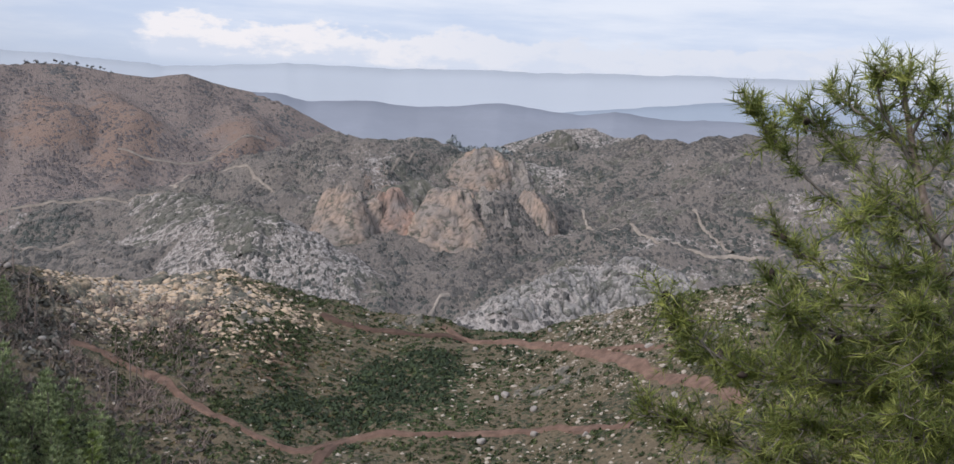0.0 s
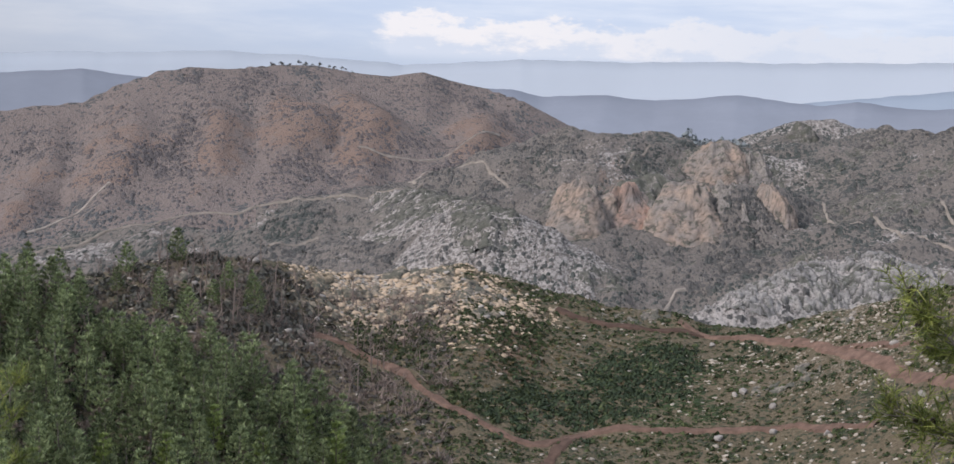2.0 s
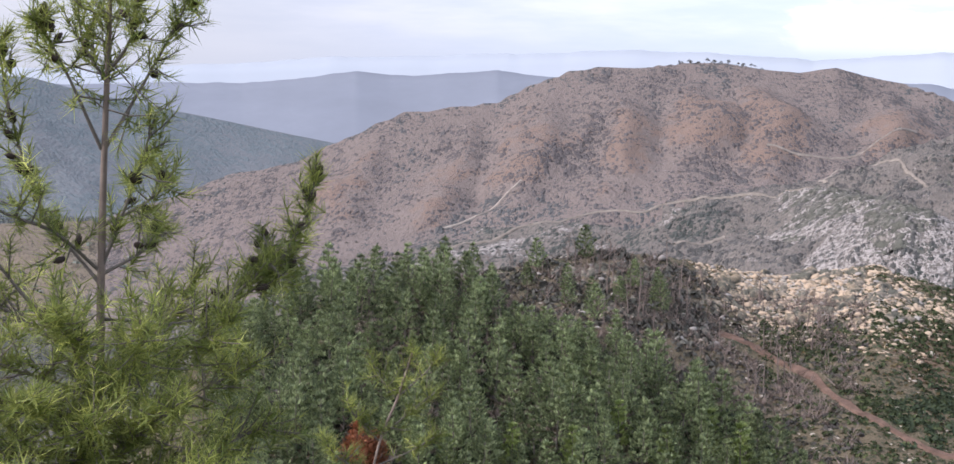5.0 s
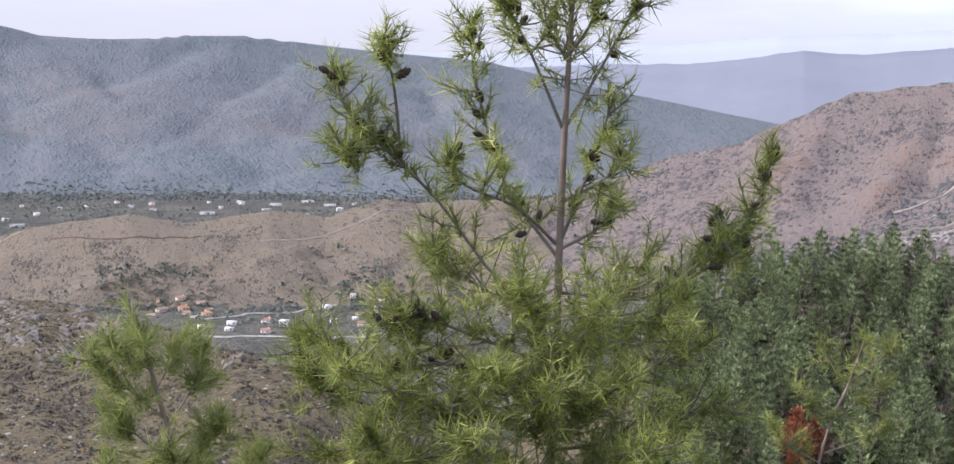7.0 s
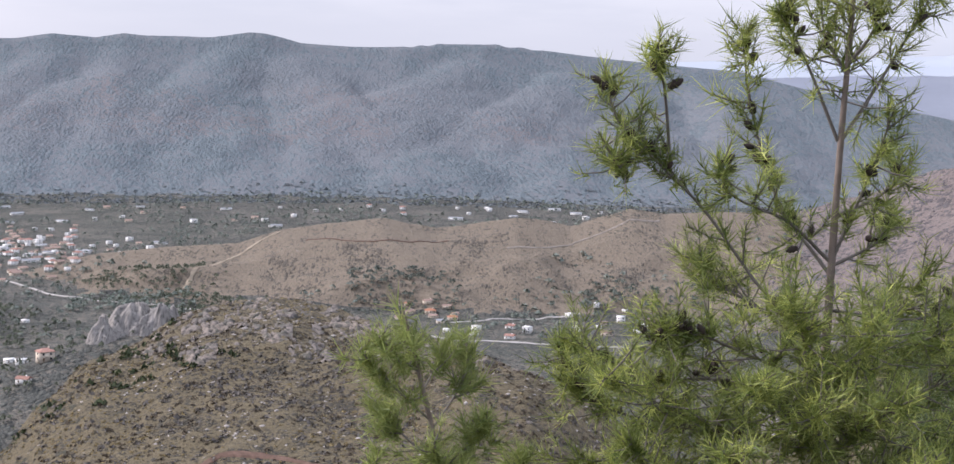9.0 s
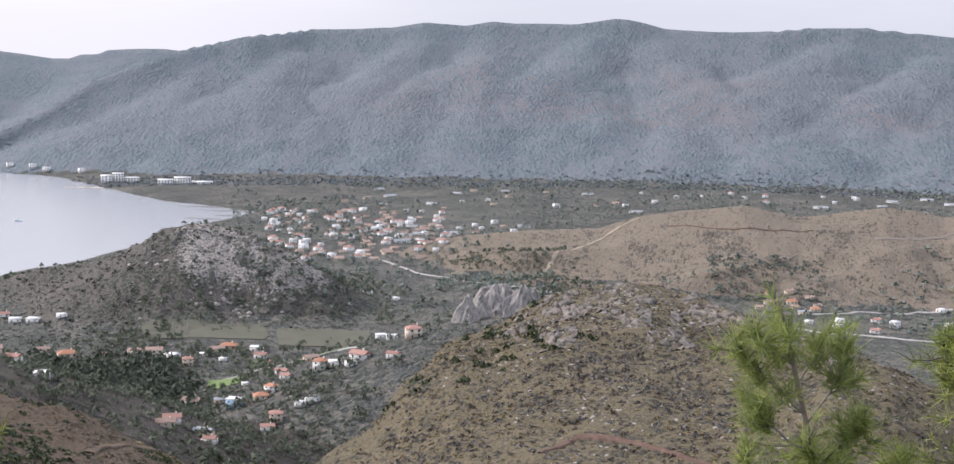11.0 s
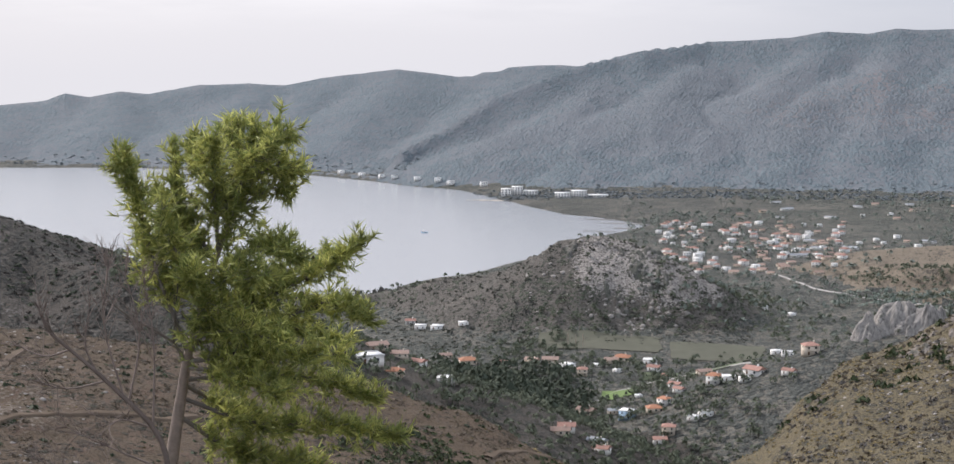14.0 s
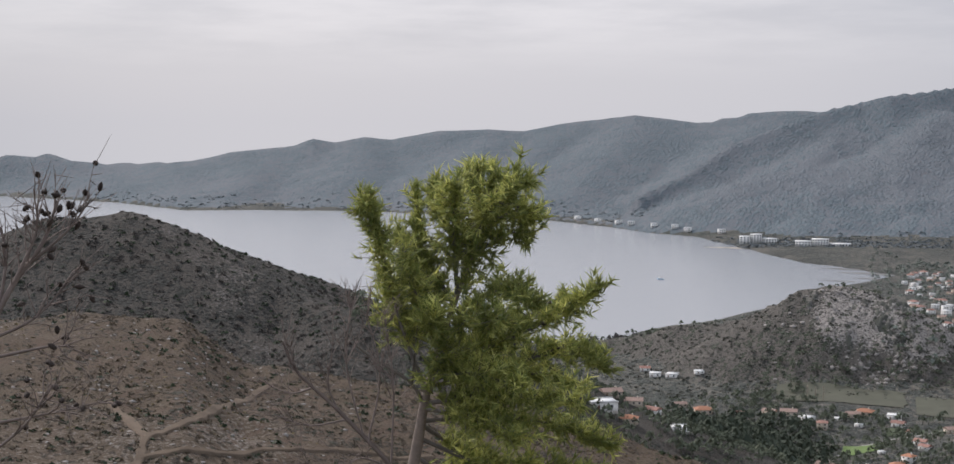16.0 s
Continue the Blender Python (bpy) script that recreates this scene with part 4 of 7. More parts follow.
LIMBS_CENTRE.append([(-0.06, -0.00, 2.35), (0.13, -0.45, 2.76), (0.23, -0.91, 3.06)])
LIMBS_CENTRE.append([(-0.06, -0.00, 2.02), (-0.24, -0.50, 2.37), (-0.45, -1.01, 2.70)])
LIMBS_CENTRE.append([(-0.06, -0.00, 1.94), (0.14, -0.50, 2.31), (0.41, -1.02, 2.65)])
LIMBS_CENTRE.append([(-0.07, -0.00, 1.61), (-0.31, -0.50, 1.90), (-0.59, -1.02, 2.26)])
LIMBS_CENTRE.append([(-0.07, -0.00, 1.61), (0.23, -0.51, 1.96), (0.56, -1.03, 2.22)])
LIMBS_CENTRE.append([(-0.06, -0.00, 2.10), (-0.86, -0.43, 2.34), (-1.34, -0.89, 2.65)])
LIMBS_CENTRE.append([(-0.05, -0.00, 1.44), (-0.86, -0.38, 1.77), (-1.20, -0.77, 2.25)])
LIMBS_CENTRE.append([(-0.06, -0.00, 1.15), (0.16, -0.30, 1.54), (0.75, -0.64, 1.82)])
LIMBS_CENTRE.append([(-0.06, -0.00, 1.77), (-0.08, -0.45, 2.21), (-0.07, -0.90, 2.54)])
TRUNK_YOUNG = [(0.32, 0.06, -0.28), (0.18, 0.07, 0.90), (0.08, 0.08, 1.81), (-0.06, 0.08, 2.42), (-0.17, 0.09, 2.81)]
LIMBS_YOUNG = []
LIMBS_YOUNG.append([(0.01, 0.08, 2.12), (-0.22, -0.01, 2.35), (-0.43, -0.11, 2.59)])
LIMBS_YOUNG.append([(0.03, 0.08, 2.05), (0.22, 0.17, 2.34), (0.27, 0.27, 2.52)])
LIMBS_YOUNG.append([(0.08, 0.08, 1.82), (-0.17, 0.19, 2.01), (-0.35, 0.29, 2.21)])
LIMBS_YOUNG.append([(0.10, 0.08, 1.74), (0.30, -0.03, 2.02), (0.37, -0.14, 2.16)])
LIMBS_YOUNG.append([(0.16, 0.07, 1.29), (-0.19, -0.01, 1.59), (-0.37, -0.11, 1.91)])
LIMBS_YOUNG.append([(0.16, 0.07, 1.29), (0.48, 0.15, 1.56), (0.62, 0.24, 1.82)])
LIMBS_YOUNG.append([(-0.03, 0.08, 2.31), (0.06, 0.23, 2.44), (0.11, 0.38, 2.53)])
LIMBS_YOUNG.append([(-0.06, 0.08, 2.42), (-0.19, -0.06, 2.55), (-0.31, -0.21, 2.69)])
LIMBS_YOUNG.append([(0.13, 0.08, 1.48), (0.09, -0.17, 1.81), (0.03, -0.42, 2.10)])
LIMBS_YOUNG.append([(0.18, 0.07, 1.09), (0.39, -0.14, 1.45), (0.43, -0.35, 1.81)])
TRUNK_SLIM = [(-0.43, -0.01, -0.72), (-0.31, -0.00, 1.66), (-0.18, -0.00, 2.48), (-0.02, -0.00, 2.90), (0.14, -0.00, 3.42)]
LIMBS_SLIM = []
LIMBS_SLIM.append([(-0.15, -0.00, 2.55), (0.16, 0.10, 2.81), (0.39, 0.19, 2.97)])
LIMBS_SLIM.append([(-0.18, -0.00, 2.49), (-0.41, -0.11, 2.75), (-0.51, -0.21, 2.95)])
LIMBS_SLIM.append([(-0.02, -0.00, 2.90), (-0.19, 0.10, 3.11), (-0.28, 0.20, 3.27)])
LIMBS_SLIM.append([(0.01, -0.00, 2.95), (0.26, -0.10, 3.20), (0.34, -0.20, 3.34)])
LIMBS_SLIM.append([(-0.21, -0.00, 2.25), (0.16, 0.15, 2.38), (0.45, 0.29, 2.53)])
LIMBS_SLIM.append([(-0.23, -0.00, 2.14), (-0.57, -0.11, 2.35), (-0.73, -0.22, 2.61)])
TRUNK_EAST = [(0.64, -0.02, 0.99), (0.37, -0.01, 2.66), (0.18, -0.00, 3.60), (-0.08, -0.00, 4.49), (-0.30, -0.00, 5.20), (-0.43, -0.01, 5.72), (-0.47, -0.01, 6.01)]
LIMBS_EAST = []
LIMBS_EAST.append([(-0.10, -0.00, 4.54), (-0.61, -0.09, 4.78), (-1.09, -0.20, 5.11), (-1.48, -0.32, 5.53), (-1.59, -0.41, 5.73)])
LIMBS_EAST.append([(-0.20, -0.00, 4.87), (-0.74, 0.08, 5.23), (-1.15, 0.15, 5.60), (-1.36, 0.22, 5.75)])
LIMBS_EAST.append([(-0.32, -0.00, 5.25), (-0.60, -0.11, 5.71), (-0.68, -0.22, 6.07)])
LIMBS_EAST.append([(-0.35, -0.01, 5.39), (-0.82, 0.12, 5.71), (-1.07, 0.25, 5.92)])
LIMBS_EAST.append([(-0.29, -0.00, 5.15), (-0.11, 0.10, 5.50), (-0.13, 0.20, 5.84)])
LIMBS_EAST.append([(-0.38, -0.01, 5.53), (-0.26, -0.15, 5.81), (-0.20, -0.30, 5.90)])
LIMBS_EAST.append([(-0.03, -0.00, 4.35), (-0.50, 0.12, 4.31), (-1.09, 0.22, 4.46), (-1.47, 0.31, 4.79)])
LIMBS_EAST.append([(0.02, -0.00, 4.21), (-0.52, -0.14, 4.18), (-1.07, -0.32, 4.20), (-1.38, -0.48, 4.38)])
LIMBS_EAST.append([(-0.14, -0.00, 4.68), (0.11, 0.10, 5.03), (0.26, 0.20, 5.51)])
LIMBS_EAST.append([(0.21, -0.00, 3.51), (-0.35, -0.11, 3.56), (-0.99, -0.24, 3.57), (-1.69, -0.42, 3.68), (-2.18, -0.61, 4.17)])
LIMBS_EAST.append([(0.28, -0.00, 3.13), (-0.24, 0.10, 3.30), (-1.07, 0.15, 3.46), (-1.73, 0.18, 3.52), (-2.15, 0.21, 3.66)])
LIMBS_EAST.append([(0.35, -0.00, 2.75), (-0.59, 0.05, 2.78), (-1.77, 0.00, 2.96), (-2.39, -0.04, 3.16)])
LIMBS_EAST.append([(0.09, -0.00, 3.88), (-0.41, -0.27, 3.92), (-0.94, -0.57, 4.00), (-1.20, -0.86, 4.19)])
LIMBS_EAST.append([(0.15, -0.00, 3.69), (-0.37, 0.26, 3.71), (-0.87, 0.50, 3.64), (-1.30, 0.73, 3.68)])
LIMBS_EAST.append([(0.24, -0.00, 3.36), (-0.23, -0.30, 3.22), (-0.75, -0.62, 3.22), (-1.27, -0.97, 3.32)])
LIMBS_EAST.append([(0.31, -0.00, 2.94), (-0.21, -0.24, 2.92), (-0.74, -0.49, 2.82), (-1.32, -0.78, 2.95)])
LIMBS_EAST.append([(0.47, -0.01, 2.18), (-0.42, 0.09, 2.39), (-1.26, 0.13, 2.48), (-1.87, 0.16, 2.51)])
LIMBS_EAST.append([(0.20, -0.00, 3.60), (-0.01, -0.50, 4.02), (-0.27, -1.00, 4.27)])
LIMBS_EAST.append([(0.27, -0.00, 3.22), (0.06, -0.50, 3.66), (-0.25, -1.00, 3.87)])
LIMBS_EAST.append([(0.34, -0.00, 2.84), (0.05, -0.55, 3.20), (-0.31, -1.10, 3.53)])
LIMBS_EAST.append([(0.41, -0.01, 2.47), (-0.01, -0.50, 2.76), (-0.46, -1.01, 3.13)])
LIMBS_EAST.append([(-0.03, -0.00, 4.30), (-0.21, -0.45, 4.46), (-0.59, -0.92, 4.56)])
LIMBS_EAST.append([(0.47, -0.01, 2.18), (0.09, -0.45, 2.53), (-0.27, -0.90, 2.82)])
LIMBS_EAST.append([(-0.04, -0.00, 4.45), (0.23, 0.15, 4.55), (0.59, 0.29, 4.67)])
LIMBS_EAST.append([(0.20, -0.00, 3.60), (0.64, 0.13, 3.82), (1.07, 0.25, 4.03)])
LIMBS_EAST.append([(-0.05, -0.00, 4.64), (-0.47, -0.31, 5.00), (-0.76, -0.63, 4.85)])
TRUNK_WEST = [(-0.72, 0.31, -0.39), (-0.57, 0.31, 1.58), (-0.42, 0.31, 2.71), (-0.28, 0.31, 3.53), (-0.17, 0.31, 4.13), (0.05, 0.31, 4.94), (0.36, 0.31, 5.84), (0.69, 0.30, 6.74), (0.98, 0.28, 7.84)]
LIMBS_WEST = []
LIMBS_WEST.append([(-0.17, 0.31, 3.90), (-0.44, 0.25, 4.40), (-1.28, 0.15, 5.00), (-1.41, 0.10, 5.50)])
LIMBS_WEST.append([(-0.40, 0.26, 4.36), (-0.36, 0.20, 4.80), (-0.30, 0.10, 5.35)])
LIMBS_WEST.append([(-0.16, 0.31, 4.13), (-0.67, 0.18, 5.68), (-0.89, 0.04, 6.69), (-1.14, -0.10, 7.50)])
LIMBS_WEST.append([(0.11, 0.31, 5.04), (-0.27, 0.56, 6.13), (-0.32, 0.81, 7.47)])
LIMBS_WEST.append([(0.36, 0.31, 5.84), (0.29, 0.01, 6.97), (0.28, -0.29, 7.72)])
LIMBS_WEST.append([(0.57, 0.30, 6.45), (1.18, 0.47, 6.83), (1.62, 0.64, 6.81)])
LIMBS_WEST.append([(0.88, 0.29, 7.44), (1.31, 0.06, 7.80), (1.44, -0.15, 7.71)])
LIMBS_WEST.append([(0.77, 0.29, 6.94), (1.33, 0.41, 7.23), (1.64, 0.54, 7.12)])
LIMBS_WEST.append([(0.05, 0.31, 4.74), (1.06, 0.45, 5.00), (1.99, 0.55, 5.43), (2.80, 0.62, 5.92)])
LIMBS_WEST.append([(-0.05, 0.31, 4.33), (1.04, 0.08, 4.55), (2.02, -0.19, 5.02), (2.73, -0.48, 4.80)])
LIMBS_WEST.append([(-0.18, 0.31, 3.73), (0.84, 0.42, 3.77), (1.97, 0.48, 3.62), (2.96, 0.50, 3.27)])
LIMBS_WEST.append([(-0.24, 0.31, 3.42), (0.82, 0.16, 3.01), (2.02, -0.06, 2.96), (3.25, -0.35, 2.78)])
LIMBS_WEST.append([(0.26, 0.31, 5.54), (1.13, -0.18, 5.99), (1.54, -0.65, 5.84)])
LIMBS_WEST.append([(-0.10, 0.31, 4.23), (0.14, -0.29, 5.03), (-0.14, -0.89, 5.71)])
LIMBS_WEST.append([(0.16, 0.31, 5.14), (0.54, -0.35, 5.53), (0.99, -1.02, 5.61)])
LIMBS_WEST.append([(0.31, 0.31, 5.64), (-0.12, 0.76, 6.31), (-0.62, 1.21, 6.79)])
LIMBS_WEST.append([(0.47, 0.30, 6.15), (0.69, 0.80, 6.81), (1.23, 1.27, 7.28)])
LIMBS_WEST.append([(-0.05, 0.31, 4.44), (0.52, -0.40, 4.65), (1.35, -1.14, 4.56)])
LIMBS_WEST.append([(-0.16, 0.31, 3.93), (0.52, -0.40, 3.95), (1.34, -1.14, 3.78)])
LIMBS_WEST.append([(-0.21, 0.31, 3.63), (0.55, 0.90, 3.05), (1.52, 1.45, 2.57)])
LIMBS_WEST.append([(0.00, 0.31, 4.64), (1.08, 0.78, 5.26), (2.36, 1.18, 5.60)])
LIMBS_WEST.append([(0.16, 0.31, 5.14), (-0.64, 0.71, 5.31), (-0.83, 1.11, 6.08)])
LIMBS_WEST.append([(0.57, 0.30, 6.55), (0.09, 0.61, 7.13), (-0.00, 0.91, 7.62)])
LIMBS_WEST.append([(0.82, 0.29, 7.14), (0.59, 0.55, 7.63), (0.70, 0.80, 7.92)])
LIMBS_WEST.append([(-0.32, 0.31, 3.12), (0.63, 0.45, 2.43), (2.27, 0.48, 2.03)])
LIMBS_WEST.append([(0.10, 0.31, 4.94), (0.87, 0.74, 4.65), (2.55, 1.06, 4.12)])
LIMBS_WEST.append([(0.21, 0.31, 5.34), (-0.32, -0.14, 5.91), (-0.50, -0.59, 6.64)])
LIMBS_WEST.append([(-0.16, 0.31, 4.03), (0.81, -0.46, 4.25), (2.19, -1.32, 4.37)])
LIMBS_WEST.append([(0.67, 0.30, 6.74), (0.86, -0.06, 7.26), (1.23, -0.43, 7.67)])
TRUNK_BARE = [(0.50, 0.30, -0.50), (0.36, 0.30, 1.50), (0.23, 0.30, 2.70), (-0.57, 0.30, 3.68), (-1.10, 0.30, 4.20), (-1.42, 0.30, 4.54), (-1.58, 0.30, 4.95)]
LIMBS_BARE = []
LIMBS_BARE.append([(-0.57, 0.30, 3.68), (-1.17, 0.25, 3.60), (-1.65, 0.20, 3.78)])
LIMBS_BARE.append([(-0.75, 0.30, 3.90), (-0.87, 0.35, 4.28), (-0.76, 0.40, 5.06)])
LIMBS_BARE.append([(-0.25, 0.30, 3.28), (-0.05, 0.40, 4.40), (-0.32, 0.50, 5.60)])
LIMBS_BARE.append([(0.12, 0.30, 2.86), (0.16, 0.20, 4.30), (0.00, 0.10, 5.50)])
LIMBS_BARE.append([(-0.30, 0.30, 3.35), (-0.58, 0.20, 4.60), (-0.45, 0.10, 5.75)])
LIMBS_BARE.append([(-1.10, 0.30, 4.20), (-1.50, 0.40, 4.10), (-2.05, 0.50, 4.35)])
LIMBS_BARE.append([(0.30, 0.30, 2.20), (-0.60, 0.50, 2.60), (-1.40, 0.70, 3.00)])
LIMBS_BARE.append([(0.33, 0.30, 1.80), (-0.90, 0.10, 2.20), (-1.75, 0.00, 2.65)])
LIMBS_BARE.append([(0.05, 0.30, 2.92), (-0.35, 0.10, 3.10), (-0.62, -0.10, 3.00)])
TRUNK_EDGE = [(-0.58, 0.39, -0.04), (-0.42, 0.39, 1.80), (-0.33, 0.39, 3.02), (-0.25, 0.39, 3.86), (-0.01, 0.39, 4.39), (0.29, 0.39, 4.81), (0.44, 0.38, 5.23)]
LIMBS_EDGE = []
LIMBS_EDGE.append([(-0.25, 0.39, 3.86), (0.22, 0.49, 4.07), (0.64, 0.57, 4.54)])
LIMBS_EDGE.append([(-0.01, 0.39, 4.39), (0.23, 0.29, 4.94), (0.21, 0.19, 5.36)])
LIMBS_EDGE.append([(0.11, 0.39, 4.57), (0.53, 0.48, 4.92), (0.78, 0.57, 5.24)])
LIMBS_EDGE.append([(-0.33, 0.39, 3.02), (0.31, 0.49, 3.08), (0.97, 0.55, 3.18)])
LIMBS_EDGE.append([(-0.37, 0.39, 2.65), (0.07, 0.29, 3.01), (0.31, 0.19, 3.38)])
LIMBS_EDGE.append([(-0.25, 0.39, 3.68), (0.32, 0.29, 3.79), (0.55, 0.18, 3.79)])
LIMBS_EDGE.append([(-0.13, 0.39, 4.22), (-0.06, 0.49, 4.69), (-0.16, 0.59, 5.17)])

near_pine("pine_tree", upright(39.6, 9.5), TRUNK_CENTRE, LIMBS_CENTRE, "tall green pine with dark cones along its open top", 5, 0.045, 21, 0.155, 0.008, 20, 0.27, 0.55, thick_limbs=range(15, 40))
near_pine("pine_tree", upright(55.4, 9.0), TRUNK_YOUNG, LIMBS_YOUNG, "young bright green pine on the slope below", 6, 0.025, 22, 0.18, 0.008, 26, 0.0, 0.32, leaves=NEEDLES_YOUNG)
near_pine("pine_tree", upright(28.2, 14.0), TRUNK_SLIM, LIMBS_SLIM, "slim young pine with thin pale green shoots", 7, 0.014, 18, 0.15, 0.008, 18, 0.0, 0.3)
near_pine("pine_tree", upright(-18.2, 12.0) @ pose(0, 0, -0.16), TRUNK_EAST, LIMBS_EAST, "spreading green pine with a reddish trunk and long low limbs", 8, 0.07, 24, 0.155, 0.0095, 19, 0.05, 0.6, thick_limbs=range(9, 40))
near_pine("pine_tree", upright(93.4, 24.0), TRUNK_WEST, LIMBS_WEST, "windswept pine with a forked trunk and yellow-green crown", 9, 0.14, 46, 0.21, 0.03, 12, 0.01, 0.66, dead=2, open_side=(0.1, 4.2), leaves=NEEDLES_OLIVE)
bare_tree("dead_tree", upright(95.5, 23.0), TRUNK_BARE, LIMBS_BARE, "leafless grey tree with thin tangled branches", 11, 0.06, 11, 0.65)
bare_tree("dead_tree", upright(109.5, 15.0), TRUNK_EDGE, LIMBS_EDGE, "leafless burnt pine still carrying dark cones", 12, 0.06, 14, 0.5, 0.35)

# ---- ranges at the horizon ----


def distant_range(name, crest, far, deep, material, label, seed, rough=5):
    """A far range: a long ridge with a broken flank towards the valley and a back slope."""
    turns = np.arange(crest[0][0], crest[-1][0], 0.12)
    el = along(turns, crest, 1)
    teeth = 0.035 * fbm(turns, turns * 0, 1.1, 4, 0.55, seed)
    rows = []
    for u in (-0.25, 0.0, 0.12, 0.26, 0.42, 0.6, 0.8, 1.0):
        r = far - deep * u if u >= 0 else far + 110
        x, y = -np.sin(np.radians(turns)) * r, np.cos(np.radians(turns)) * r
        top = EYE + far * np.tan(np.radians(el + teeth * max(0.0, 1 - 5 * abs(u))))
        z = top - abs(u) * (top - 5) + (0 if u in (0.0, 1.0) else rough) * fbm(x, y, 260, 4, 0.5, seed + 3)
        rows.append(np.stack([x, y, z], -1))
    pts = np.concatenate(rows)
    n, k = len(turns), len(rows)
    ids = np.arange(n * k).reshape(k, n)
    quads = np.stack([ids[:-1, :-1], ids[:-1, 1:], ids[1:, 1:], ids[1:, :-1]], -1).reshape(-1, 4)
    ob = grid_object(name, pts, quads, np.full((len(pts), 3), 0.25), material)
    return tagged(ob, label, "mountain", kind="structure")


# haze is put into the base colours of the pale range and foothills
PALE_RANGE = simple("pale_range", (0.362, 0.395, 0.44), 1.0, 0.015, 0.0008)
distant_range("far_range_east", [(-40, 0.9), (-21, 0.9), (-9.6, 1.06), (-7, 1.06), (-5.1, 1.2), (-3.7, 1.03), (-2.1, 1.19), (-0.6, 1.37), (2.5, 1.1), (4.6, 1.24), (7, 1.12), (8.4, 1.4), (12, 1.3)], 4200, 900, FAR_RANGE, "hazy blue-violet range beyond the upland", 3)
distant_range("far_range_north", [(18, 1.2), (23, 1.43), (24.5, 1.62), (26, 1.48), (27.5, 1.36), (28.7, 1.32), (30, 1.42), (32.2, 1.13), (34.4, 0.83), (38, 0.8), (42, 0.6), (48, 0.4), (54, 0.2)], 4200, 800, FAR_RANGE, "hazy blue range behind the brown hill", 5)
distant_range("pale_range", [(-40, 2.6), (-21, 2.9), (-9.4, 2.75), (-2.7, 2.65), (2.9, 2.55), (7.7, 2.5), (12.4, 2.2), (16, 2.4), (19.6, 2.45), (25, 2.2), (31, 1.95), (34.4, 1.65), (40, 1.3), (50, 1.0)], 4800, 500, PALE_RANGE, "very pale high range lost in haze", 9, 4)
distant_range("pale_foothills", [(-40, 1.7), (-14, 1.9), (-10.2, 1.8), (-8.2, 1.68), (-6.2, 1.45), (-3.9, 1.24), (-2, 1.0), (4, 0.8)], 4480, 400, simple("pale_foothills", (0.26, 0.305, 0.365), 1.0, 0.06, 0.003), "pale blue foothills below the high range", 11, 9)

# ---- tracks and roads ----
RED_DIRT = simple("red_dirt", (0.14, 0.09, 0.068), 0.95, 0.6, 0.6)
PALE_DIRT = simple("pale_dirt", (0.28, 0.243, 0.205), 0.95, 0.4, 0.2)
BROWN_DIRT = simple("brown_dirt", (0.13, 0.097, 0.069), 0.95, 0.4, 0.3)
PALE_ROAD = simple("concrete_road", (0.36, 0.34, 0.315), 0.9, 0.12, 0.2)


def track(points, width, lift, material, label, name="dirt_track", category="track"):
    """A track draped over the ground through points given by turn and distance, with ruts and a rough verge."""
    rng = np.random.RandomState(len(points) * 17 + int(points[0][1]))
    plan = np.array([spot(a, r)[:2] for a, r in points])
    fine = smooth_line(np.c_[plan, np.zeros(len(plan))], 24)[:, :2]
    gap = np.r_[0, np.cumsum(np.linalg.norm(np.diff(fine, axis=0), axis=1))]
    count = max(8, int(gap[-1] / max(1.0, width * 0.45)))
    s = np.linspace(0, gap[-1], count)
    mid = np.c_[np.interp(s, gap, fine[:, 0]), np.interp(s, gap, fine[:, 1])]
    d = np.gradient(mid, axis=0)
    side = np.c_[-d[:, 1], d[:, 0]] / (np.linalg.norm(d, axis=1, keepdims=True) + 1e-9)
    across = np.array([-0.5, -0.3, -0.2, 0.0, 0.2, 0.3, 0.5])
    drop = np.array([-0.5, 0.0, -0.12, 0.05, -0.12, 0.0, -0.5]) * min(1.0, width / 4)
    wide = (0.5 if points[0][1] < 700 else 0.42) * width * (1 + 0.4 * rng.uniform(-1, 1, count))
    xy = mid[:, None, :] + side[:, None, :] * (across[None, :] * wide[:, None])[..., None]
    turn, far = np.degrees(np.arctan2(-xy[..., 0], xy[..., 1])), np.hypot(xy[..., 0], xy[..., 1])
    z = ground_at(turn, far) + lift + drop[None, :] + np.r_[0, 0, 0, 0, 0, 0, 0]
    z[:, 0] -= lift * 0.8
    z[:, -1] -= lift * 0.8
    n = len(across)
    ids = np.arange(count * n).reshape(count, n)
    quads = np.stack([ids[:-1, :-1], ids[:-1, 1:], ids[1:, 1:], ids[1:, :-1]], -1).reshape(-1, 4)[:, ::-1]
    ob = new(name, mesh_from(name, np.concatenate([xy, z[..., None]], -1), quads, material, True))
    return tagged(ob, label, category, kind="structure")


